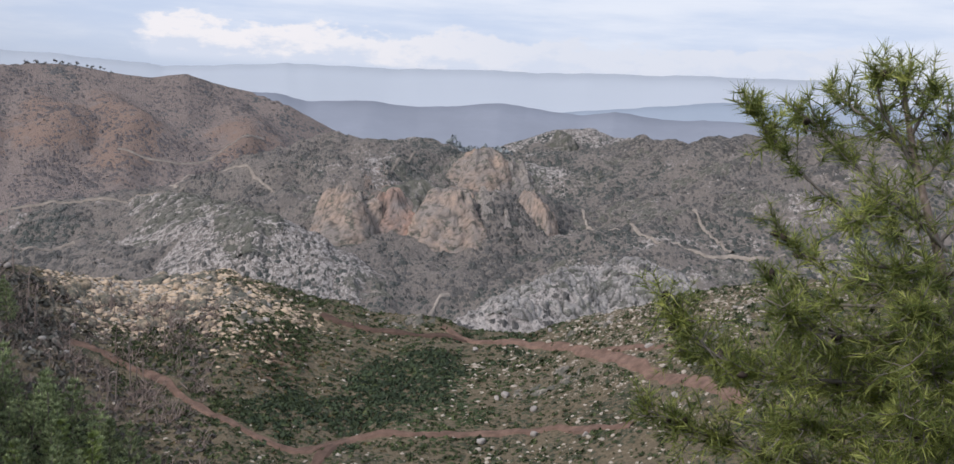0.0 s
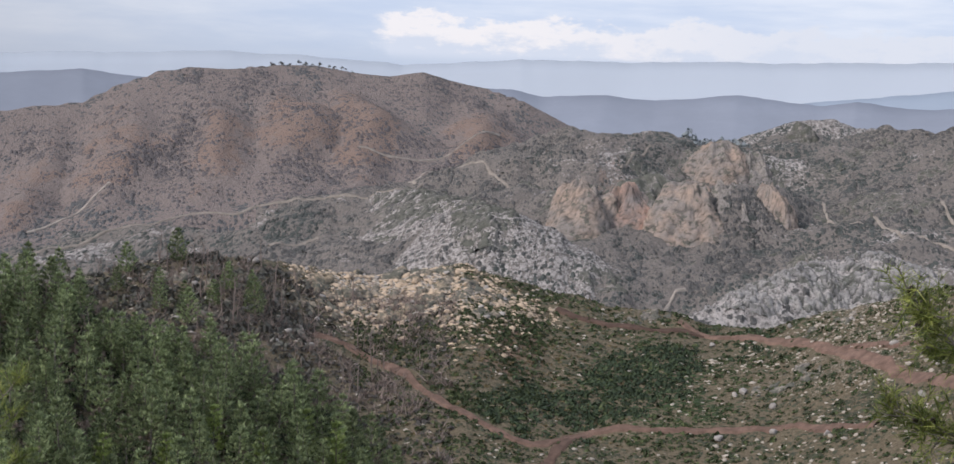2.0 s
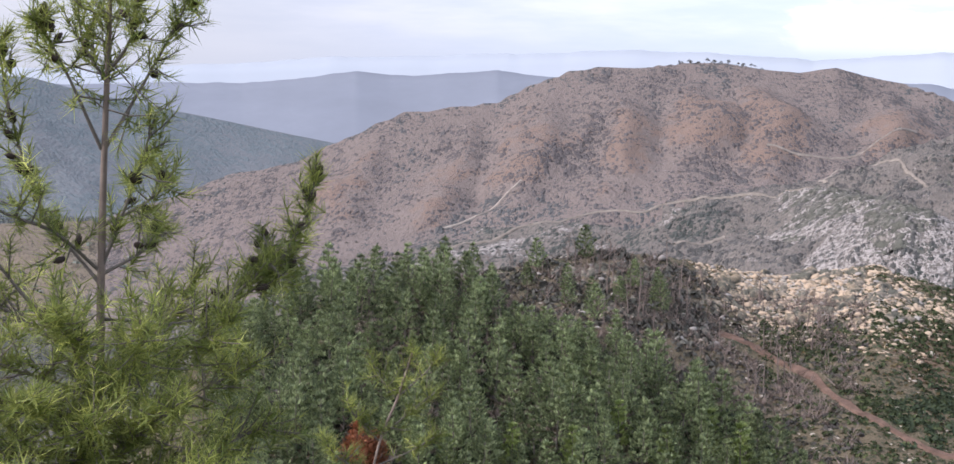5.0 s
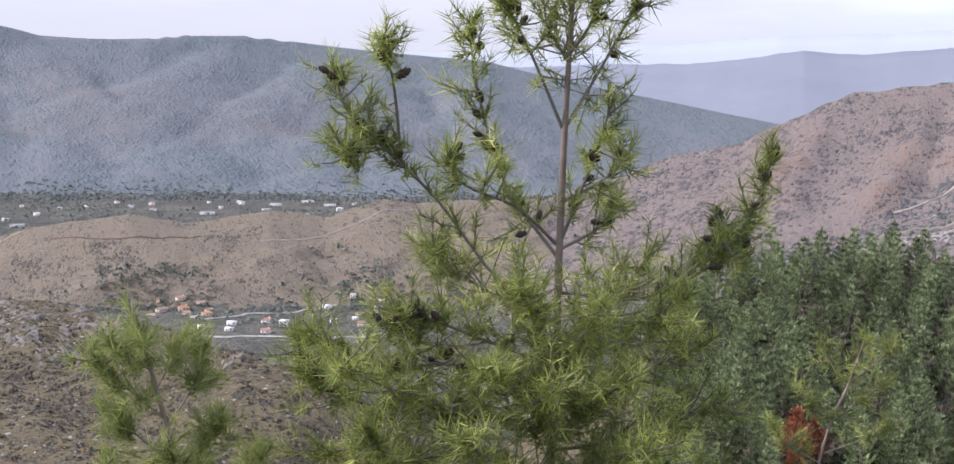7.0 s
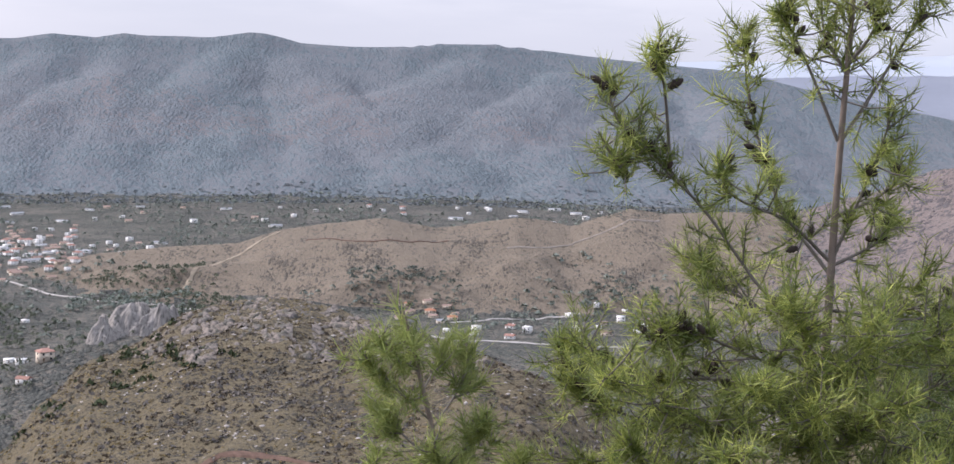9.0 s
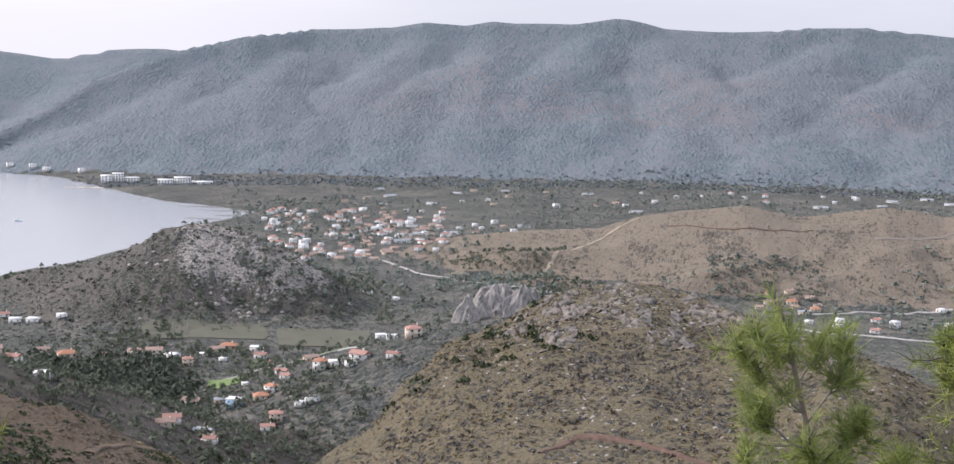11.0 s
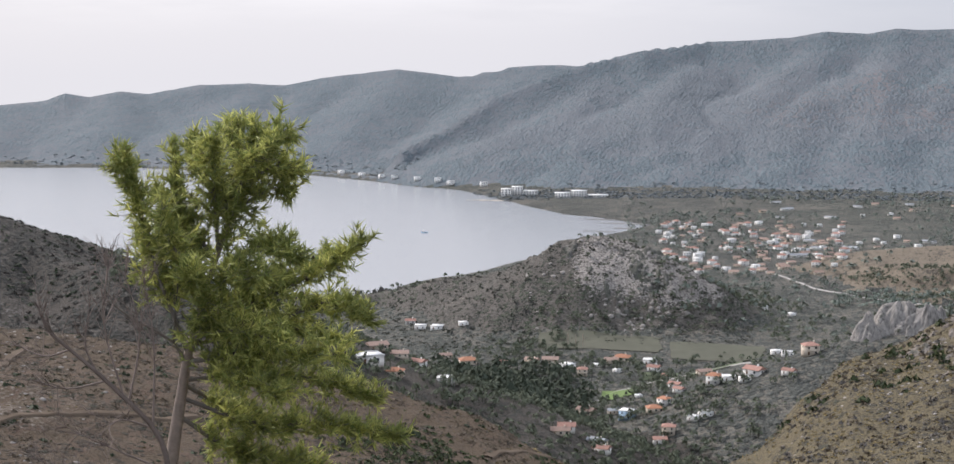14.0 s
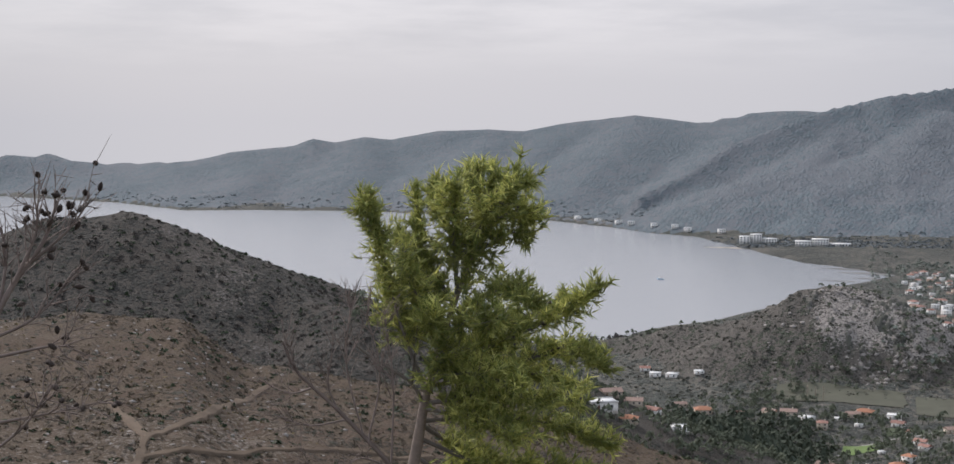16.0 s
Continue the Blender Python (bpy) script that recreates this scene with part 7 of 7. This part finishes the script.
def outcrop(t0, t1, r0, r1, step, block, high, material, label, seed, name="outcrop"):
    """A sheet of bare fissured rock breaking through the ground over a stretch of the plan."""
    mid = (r0 + r1) / 2
    t, r = np.meshgrid(np.arange(t0, t1, math.degrees(step / mid)), np.arange(r0, r1, step))
    x, y = -np.sin(np.radians(t)) * r, np.cos(np.radians(t)) * r
    d = np.hypot((t - (t0 + t1) / 2) / (t1 - t0), (r - mid) / (r1 - r0)) * 2
    on = 1.0 - d + 0.7 * fbm(x, y, 3.0 * block, 4, 0.55, seed)
    c, s = math.cos(radians((t0 + t1) / 2)), math.sin(radians((t0 + t1) / 2))
    off, dark = broken(x * c + y * s, (y * c - x * s) * 0.75, block, seed)
    z = ground_at(t, r) + np.clip(on * 3, -1.5, 1) * high + np.clip(on * 4, 0, 1) * off
    ids = np.arange(t.size).reshape(t.shape)
    q = np.stack([ids[:-1, 1:], ids[:-1, :-1], ids[1:, :-1], ids[1:, 1:]], -1)[(on[:-1, :-1] > -0.35)].reshape(-1, 4)
    used = np.unique(q)
    index = np.zeros(t.size, np.int64)
    index[used] = np.arange(len(used))
    ob = new(name, fissured(name, np.stack([x, y, z], -1).reshape(-1, 3)[used], index[q], dark.reshape(-1)[used], material))
    return tagged(ob, label, "rock", "bare rock outcrops")


crag(5.3, 1050, 58, 118, 152, TAN_CRAG, "pale tan limestone cliff with dark cracks", 31, 0.8)
crag(3.35, 1066, 60, 120, 146, RED_CRAG, "reddish broken rock face between cliffs", 32, 0.8)
crag(1.1, 1050, 70, 116, 153, TAN_CRAG, "tall rounded tan cliff with rusty stains", 33, 0.9)
crag(-0.45, 1056, 52, 112, 147, BARE_CRAG, "tall rounded greyish cliff with rusty stains", 34, 0.9)
crag(2.6, 1088, 66, 128, 156, GREY_CRAG, "grey weathered rim above the tan cliffs", 44, 0.7)
crag(-2.05, 1078, 46, 112, 147, TAN_CRAG, "rounded tan crag with a small cave", 35, 0.8, True)
crag(0.1, 1328, 66, 146, 180, TAN_CRAG, "pale tan crag on the upland slope", 36, 0.7)
crag(-1.3, 1335, 48, 146, 168, BARE_CRAG, "pale grey crag on the upland slope", 37, 0.7)
crag(-3.2, 1540, 48, 180, 199, GREY_CRAG, "grey rocky knob on the skyline", 42)
for k, (a0, a1, d0, d1, block) in enumerate((
        (-9.2, 0.3, 545, 606, 3.2), (7.6, 10.3, 905, 1060, 4.0), (8.8, 13.4, 1030, 1240, 4.5))):
    outcrop(a0, a1, d0, d1, (0.62, 1.0, 1.25)[k], block, 1.2, (PALE_CRAG, GREY_CRAG, GREY_CRAG)[k],
            ("pale grey fissured limestone dome", "grey fissured limestone at the spur's end", "bedded grey limestone pavement of the rocky spur")[k], 60 + k)
for k, (a, d, wa, wd) in enumerate((
        (5.3, 1085, 3.4, 70), (-0.3, 1345, 4.6, 100), (-4.4, 1357, 2.0, 46), (-5.3, 1160, 3.2, 60), (-7.2, 1118, 2.8, 60), (4.6, 1200, 2.2, 46),
        (7.0, 1180, 2.2, 60), (-8.8, 1240, 2.6, 60), (-11, 1120, 3.0, 60), (2.6, 1290, 2.0, 50), (-6.0, 1400, 2.4, 60), (4.2, 900, 2.0, 40),
        (1.6, 860, 2.2, 40), (5.6, 1010, 1.6, 40), (-3.0, 1010, 1.8, 40), (-10.5, 900, 3.4, 60), (-3.6, 930, 1.6, 34), (0.9, 990, 1.4, 30))):
    outcrop(a - wa / 2, a + wa / 2, d - wd / 2, d + wd / 2, 1.1, 3.4, 0.5, GREY_CRAG, "grey limestone breaking through the upland scrub", 80 + k)
VALLEY_ROCK = crag_stone("valley_rock", (0.34, 0.315, 0.285), (0.27, 0.25, 0.235), 0.4, 1.0, -0.06)
ROCKS_OVER_VALLEY = "tall grey limestone rock above the valley"
for k, (a, d, w, h) in enumerate(((64.5, 742, 30, 17), (65.5, 744, 32, 21), (66.6, 738, 26, 13))):
    z0 = float(ground_at(a, d)) - 3
    crag(a, d, w, z0, z0 + h, VALLEY_ROCK, ROCKS_OVER_VALLEY, 51 + k, 0.6)
for k, (a, d, wa, wd) in enumerate(((74.9, 1072, 0.9, 30), (75.5, 1052, 0.8, 40), (76.4, 1066, 0.7, 24), (74.5, 1040, 0.7, 26), (77.3, 1040, 0.6, 24), (75.9, 1020, 0.9, 20), (78.2, 1072, 0.6, 20), (75.1, 1030, 0.5, 24), (76.8, 1030, 0.5, 22))):
    outcrop(a - wa / 2, a + wa / 2, d - wd / 2, d + wd / 2, 1.0, 4.0, 0.7, GREY_CRAG, "weathered pale crag on the rugged hill", 110 + k)

KNOLL_ROCK = crag_stone("knoll_rock", (0.38, 0.29, 0.185), (0.28, 0.24, 0.19), 0.85, 3.0, 0.06)
LEDGE_ROCK = crag_stone("ledge_rock", (0.31, 0.265, 0.212), (0.24, 0.215, 0.185), 0.85, 3.0, 0.08)
outcrop(7.6, 16.6, 246, 292, 0.42, 1.9, 0.25, KNOLL_ROCK, "heap of warm tan weathered limestone on the knoll", 140)
for k, (a, d, wa, wd) in enumerate(((18.6, 250, 4.2, 14), (21.0, 252, 2.6, 10), (17.0, 238, 2.6, 9), (19.6, 238, 2.0, 8), (-5.0, 252, 3.0, 12), (-10.5, 226, 4.0, 14), (-13.0, 205, 4.0, 12), (-3.0, 232, 2.6, 9), (3.0, 268, 3.0, 8))):
    outcrop(a - wa / 2, a + wa / 2, d - wd / 2, d + wd / 2, 0.36, 1.5, 0.15, LEDGE_ROCK, "low ledges of pale limestone on the ridge", 150 + k)
SPUR_ROCK = crag_stone("spur_rock", (0.27, 0.225, 0.185), (0.21, 0.185, 0.165), 0.8, 2.2)
for k, (a, d, wa, wd) in enumerate(((59.6, 412, 4.0, 30), (62.4, 405, 2.8, 26), (57.0, 395, 3.4, 24), (64.6, 398, 2.0, 24), (60.6, 385, 2.4, 18), (54.0, 368, 3.0, 18), (58.6, 372, 2.0, 14), (51.4, 350, 2.4, 14), (63.2, 376, 1.8, 16))):
    outcrop(a - wa / 2, a + wa / 2, d - wd / 2, d + wd / 2, 0.55, 2.2, 0.3, SPUR_ROCK, "rugged grey-brown rocks along the spur's crest", 170 + k)

# ---- houses ----
WHITE_WALL = simple("white_render", (0.78, 0.76, 0.72), 0.85, 0.1, 0.5)
CREAM_WALL = simple("cream_render", (0.60, 0.52, 0.42), 0.85, 0.12, 0.5)
ORANGE_TILE = simple("orange_tiles", (0.42, 0.205, 0.125), 0.8, 0.2, 1.2)
RED_TILE = simple("red_tiles", (0.33, 0.19, 0.15), 0.8, 0.25, 1.2)
DULL_TILE = simple("weathered_tiles", (0.31, 0.22, 0.18), 0.85, 0.25, 1.2)
FLAT_ROOF = simple("white_roof", (0.74, 0.73, 0.71), 0.8, 0.1, 0.7)
GREY_ROOF = simple("grey_sheet", (0.30, 0.31, 0.32), 0.6, 0.15, 0.7)
BLUE_WALL = simple("blue_render", (0.34, 0.46, 0.58), 0.8, 0.1, 0.5)
PANE = simple("window_pane", (0.04, 0.05, 0.06), 0.15, 0.1, 1.0)
DOOR_WOOD = simple("door_wood", (0.16, 0.09, 0.05), 0.7, 0.2, 2.0)


def box(x0, x1, y0, y1, z0, z1):
    v = np.array([(x, y, z) for z in (z0, z1) for y in (y0, y1) for x in (x0, x1)], float)
    f = np.array([(0, 2, 3, 1), (4, 5, 7, 6), (0, 1, 5, 4), (2, 6, 7, 3), (0, 4, 6, 2), (1, 3, 7, 5)])
    return v, f


def house_kind(w, d, storeys, roof, wall_mat, roof_mat, label, detail=True):
    """A house with walls, roof, windows, door and chimney, far below; copies are set out from it."""
    root = thing("house", pose(0, 0, -400), label, "house", "houses of the valley")
    h = 2.9 * storeys
    part("wall", mesh_from("wall", *box(-w / 2, w / 2, -d / 2, d / 2, -1.5, h), wall_mat), root)
    if roof == "flat":
        pieces = [box(-w / 2 - 0.3, w / 2 + 0.3, -d / 2 - 0.3, d / 2 + 0.3, h, h + 0.25), box(-w / 2 - 0.3, w / 2 + 0.3, -d / 2 - 0.3, -d / 2 - 0.1, h + 0.25, h + 0.7), box(-w / 2 - 0.3, w / 2 + 0.3, d / 2 + 0.1, d / 2 + 0.3, h + 0.25, h + 0.7)]
        part("roof", mesh_from("roof", *joined(pieces), roof_mat), root)
    else:
        e, rise_ = 0.6, 0.24 * d
        x, y, cut = w / 2 + e, d / 2 + e, (d / 2 if roof == "hip" else 0.0)
        v = [(-x, -y, h), (x, -y, h), (x, y, h), (-x, y, h), (-x + cut, 0, h + rise_), (x - cut, 0, h + rise_)]
        v += [(a, b, c - 0.18) for a, b, c in v[:4]]
        f = [(0, 1, 5, 4), (2, 3, 4, 5), (1, 2, 5, 5), (3, 0, 4, 4), (6, 7, 1, 0), (7, 8, 2, 1), (8, 9, 3, 2), (9, 6, 0, 3), (9, 8, 7, 6)]
        bm = bmesh.new()
        bv = [bm.verts.new(p) for p in v]
        for q in f:
            bm.faces.new([bv[i] for i in dict.fromkeys(q)])
        me = bpy.data.meshes.new("roof")
        bm.to_mesh(me)
        bm.free()
        me.materials.append(roof_mat)
        part("roof", me, root)
        if detail:
            part("chimney", mesh_from("chimney", *box(w * 0.2, w * 0.2 + 0.7, -0.35, 0.35, h, h + rise_ + 0.9), wall_mat), root)
    window = mesh_from("window", *box(-0.6, 0.6, -0.06, 0.06, -0.65, 0.65), PANE)
    for s in range(storeys):
        for side in (-1, 1):
            for k in range(max(2, int(w / 3.4))):
                x = -w / 2 + (k + 0.5) * w / max(2, int(w / 3.4))
                if s == 0 and side == -1 and k == 0:
                    part("door", mesh_from("door", *box(x - 0.5, x + 0.5, -d / 2 - 0.06, -d / 2 + 0.02, 0, 2.05), DOOR_WOOD), root)
                    continue
                o = part("window", window, root)
                o.matrix_basis = pose(x, side * d / 2, 1.5 + 2.9 * s)
        if detail:
            for side in (-1, 1):
                o = part("window", window, root)
                o.matrix_basis = pose(side * w / 2, 0.3, 1.5 + 2.9 * s, 0, 0, 90)
    if storeys > 1 and detail:
        part("balcony", mesh_from("balcony", *box(-w / 4, w / 4, -d / 2 - 1.3, -d / 2, 2.75, 3.0), wall_mat), root)
    return root


KINDS = {
    "orange": house_kind(11, 8, 1, "hip", CREAM_WALL, ORANGE_TILE, "cream house with a bright orange tiled roof"),
    "orange_tall": house_kind(9, 8, 2, "hip", WHITE_WALL, ORANGE_TILE, "two-storey white house under an orange tiled roof"),
    "red": house_kind(10, 7.5, 1, "gable", WHITE_WALL, RED_TILE, "white house with a dark red tiled roof"),
    "red_tall": house_kind(9, 7.5, 2, "hip", CREAM_WALL, RED_TILE, "two-storey cream house with a red tiled roof"),
    "dull": house_kind(12, 8, 1, "gable", CREAM_WALL, DULL_TILE, "old house with a weathered brownish tiled roof"),
    "white": house_kind(10, 8, 1, "flat", WHITE_WALL, FLAT_ROOF, "low white house with a flat white roof"),
    "white_tall": house_kind(9, 8, 2, "flat", WHITE_WALL, FLAT_ROOF, "two-storey white flat-roofed house"),
    "grey": house_kind(11, 7, 1, "gable", CREAM_WALL, GREY_ROOF, "plain house under a grey sheet roof"),
    "blue": house_kind(10, 8, 2, "flat", BLUE_WALL, FLAT_ROOF, "pale blue two-storey house with a white roof"),
    "far_white": house_kind(11, 8, 2, "flat", WHITE_WALL, FLAT_ROOF, "small white flat-roofed house of the town", False),
    "far_red": house_kind(12, 9, 2, "hip", WHITE_WALL, RED_TILE, "white town house with a red tiled roof", False),
    "far_dull": house_kind(13, 9, 1, "gable", CREAM_WALL, DULL_TILE, "low town house with a weathered tiled roof", False),
    "far_long": house_kind(26, 9, 1, "gable", WHITE_WALL, GREY_ROOF, "long low shed with a pale roof by the town", False),
}


def build(kind, turn, far, spin=None, scale=1.0):
    q = random.Random(int(turn * 100) + int(far))
    m = Matrix.Translation(spot(turn, far, float(ground_at(turn, far)) + 0.3)) @ pose(0, 0, 0, 0, 0, turn + (q.uniform(-35, 35) if spin is None else spin)) @ Matrix.Scale(scale, 4)
    return copy_thing(KINDS[kind], m) if scale == 1.0 else scaled(copy_thing(KINDS[kind], m), m)


def scaled(ob, m):
    ob.matrix_basis = m
    return ob


NEAR_HOUSES = [
    ("orange", 74.80, 717, 1.05),
    ("orange_tall", 74.44, 723, 0.9),
    ("red_tall", 74.24, 676, 1.0),
    ("red", 74.58, 670, 0.9),
    ("red", 76.89, 560, 0.9),
    ("grey", 77.08, 574, 1.0),
    ("blue", 75.88, 717, 1.05),
    ("grey", 76.42, 735, 0.8),
    ("dull", 77.52, 746, 1.1),
    ("red", 78.30, 576, 1.0),
    ("dull", 78.55, 560, 0.9),
    ("white", 72.80, 686, 0.9),
    ("white", 73.26, 684, 0.8),
    ("orange_tall", 72.49, 732, 1.1),
    ("white", 71.90, 729, 1.0),
    ("red", 70.93, 726, 1.3),
    ("red", 69.60, 712, 0.9),
]
NEAR_HOUSES += [
    ("red", 74.02, 758, 0.9),
    ("red", 74.34, 845, 0.8),
    ("red", 74.85, 872, 1.05),
    ("white", 75.00, 893, 1.2),
    ("orange", 76.10, 904, 1.3),
    ("dull", 76.53, 897, 1.0),
    ("red_tall", 77.68, 858, 1.0),
    ("white", 78.28, 883, 1.2),
    ("dull", 78.96, 901, 1.2),
    ("white", 77.07, 886, 0.7),
    ("orange", 82.24, 908, 1.4),
    ("red", 80.84, 901, 0.9),
    ("dull", 83.16, 930, 1.0),
    ("red", 84.23, 676, 1.0),
    ("white", 83.17, 597, 1.0),
    ("dull", 84.98, 676, 1.0),
    ("red", 84.53, 1073, 1.1),
]
NEAR_HOUSES += [
    ("white", 84.13, 1048, 1.2),
    ("white", 83.47, 1036, 1.2),
    ("white", 70.64, 1091, 1.0),
    ("white", 69.55, 1091, 0.8),
    ("red_tall", 68.81, 735, 1.2),
    ("white", 69.66, 765, 0.9),
    ("white", 70.09, 789, 0.8),
    ("dull", 79.69, 904, 1.0),
    ("white", 82.42, 1027, 0.9),
    ("dull", 85.86, 673, 1.1),
    ("white", 86.22, 560, 1.5),
    ("orange", 85.18, 560, 0.9),
    ("white", 75.44, 749, 0.5),
    ("dull", 72.88, 783, 0.9),
    ("white", 71.29, 720, 0.8),
    ("red", 73.85, 738, 0.8),
    ("white", 76.29, 869, 0.7),
]
for kind, turn, far, scale in NEAR_HOUSES:
    build(kind, turn, far, None, 0.68 * scale)

rng_town = random.Random(5)


def settle(count, t0, t1, r0, r1, gap, kinds):
    """A loose quarter of houses that keep clear of one another."""
    made, tries = [], 0
    while len(made) < count and tries < count * 40:
        tries += 1
        a, r = rng_town.uniform(t0, t1), rng_town.uniform(r0, r1)
        p = spot(a, r)
        if all((p - o).length > gap for o in made) and float(ground_at(a, r)) > 2.0:
            made.append(p)
            build(rng_town.choice(kinds), a, r, None, rng_town.uniform(0.45, 0.75))


settle(140, 67.6, 74.8, 1330, 1830, 16, ["far_white", "far_white", "far_red", "far_dull", "far_dull", "far_red"])
settle(30, 64.5, 71.5, 1480, 1700, 22, ["far_white", "far_red", "far_dull", "far_long"])
settle(26, 57, 72, 1840, 2120, 40, ["far_white", "far_long", "far_dull", "far_long"])
settle(24, 44, 58, 1900, 2150, 40, ["far_white", "far_white", "far_long", "far_red"])
settle(10, 52.8, 55.2, 1105, 1150, 15, ["dull", "orange", "white", "dull"])
settle(12, 44.8, 48.4, 1060, 1150, 18, ["white", "white_tall", "dull", "white"])
settle(7, 50.0, 54.0, 1030, 1090, 20, ["white", "red", "white_tall", "grey"])
for a, r in ((82.9, 2450), (83.4, 2475), (84.2, 2525), (81.6, 2410), (85.1, 2590), (85.6, 2625), (86.4, 2680), (87.2, 2745)):
    build("far_white", a, r)
for ob in list(KINDS.values()):
    for o in list(ob.children_recursive) + [ob]:
        bpy.data.objects.remove(o)


def hotel(turn, far, wide, storeys, label):
    """A long white resort block with stepped wings and rows of windows."""
    root = thing("hotel", Matrix.Translation(spot(turn, far, float(ground_at(turn, far)))) @ pose(0, 0, 0, 0, 0, turn), label, "hotel")
    pane = mesh_from("window", *box(-1.1, 1.1, -0.1, 0.1, -0.8, 0.8), PANE)
    for k, (x0, x1, s) in enumerate(((-0.5, -0.22, storeys), (-0.2, 0.1, storeys + 1), (0.12, 0.5, storeys - 1))):
        a, b = x0 * wide, x1 * wide
        wing = part("wing", mesh_from("wing", *box(a, b, -8 + 2 * k, 8 + 2 * k, -2, 3.2 * s), WHITE_WALL), root)
        part("roof", mesh_from("roof", *box(a - 0.5, b + 0.5, -8.5 + 2 * k, 8.5 + 2 * k, 3.2 * s, 3.2 * s + 0.6), FLAT_ROOF), wing)
        n_w = int((b - a) / 4)
        for i in range(n_w):
            for j in range(s):
                o = part("window", pane, wing)
                o.matrix_basis = pose(a + (i + 0.5) * (b - a) / n_w, -8 + 2 * k, 1.8 + 3.2 * j)
    return root


hotel(80.2, 2250, 56, 3, "white resort hotel on the shore of the bay")
hotel(77.75, 2205, 80, 2, "long low white resort block by the water")


# ---- poplars by the field, a boat on the bay ----
PALE_BARK = simple("pale_bark", (0.36, 0.31, 0.25), 0.9, 0.2, 3.0)


def poplar(turn, far, tall, seed):
    """A leafless poplar: a straight stem with steep thin branches."""
    q = np.random.RandomState(seed)
    root = thing("poplar_tree", Matrix.Translation(spot(turn, far, float(ground_at(turn, far)))), "tall leafless poplar with a pale slender stem", "tree", "poplars by the field")
    part("trunk", mesh_from("trunk", *tube([(0, 0, -0.5), (0.1, 0, tall * 0.5), (0, 0.1, tall)], [0.28, 0.2, 0.05], 6), PALE_BARK, True), root)
    for k in range(26):
        h, a = tall * q.uniform(0.15, 0.9), q.uniform(0, 2 * math.pi)
        out, up_ = q.uniform(0.35, 0.85), tall * q.uniform(0.1, 0.2)
        part("branch", mesh_from("branch", *tube([(0.05, 0, h), (out * 0.6 * math.cos(a), out * 0.6 * math.sin(a), h + up_ * 0.4), (out * math.cos(a), out * math.sin(a), h + up_)], [0.09, 0.07, 0.04], 4), PALE_BARK), root)


for k, (a, h) in enumerate(((78.26, 10.5), (77.95, 9.5), (77.66, 10.0))):
    poplar(a, 950, h, 40 + k)

boat = thing("boat", Matrix.Translation(spot(83.95, 1751, 0.0)) @ pose(0, 0, 0, 0, 0, 60), "small dark fishing boat lying on the bay", "boat")
ring = lambda z, w, n=14: [(5.2 * w * math.cos(2 * math.pi * k / n), 1.3 * w * math.sin(2 * math.pi * k / n) * (1 - 0.35 * math.cos(2 * math.pi * k / n)), z) for k in range(n)]
hull = np.array(ring(-0.4, 0.7) + ring(0.4, 0.92) + ring(1.0, 1.0) + ring(0.8, 0.86))
part("hull", mesh_from("hull", hull, [(14 * j + k, 14 * j + (k + 1) % 14, 14 * (j + 1) + (k + 1) % 14, 14 * (j + 1) + k) for j in range(3) for k in range(14)], BLUE_WALL), boat)
part("deck", mesh_from("deck", *box(-3.6, 3.4, -0.9, 0.9, 0.55, 0.7), DOOR_WOOD), boat)
part("cabin", mesh_from("cabin", *box(-2.4, -0.6, -0.8, 0.8, 0.7, 2.3), WHITE_WALL), boat)
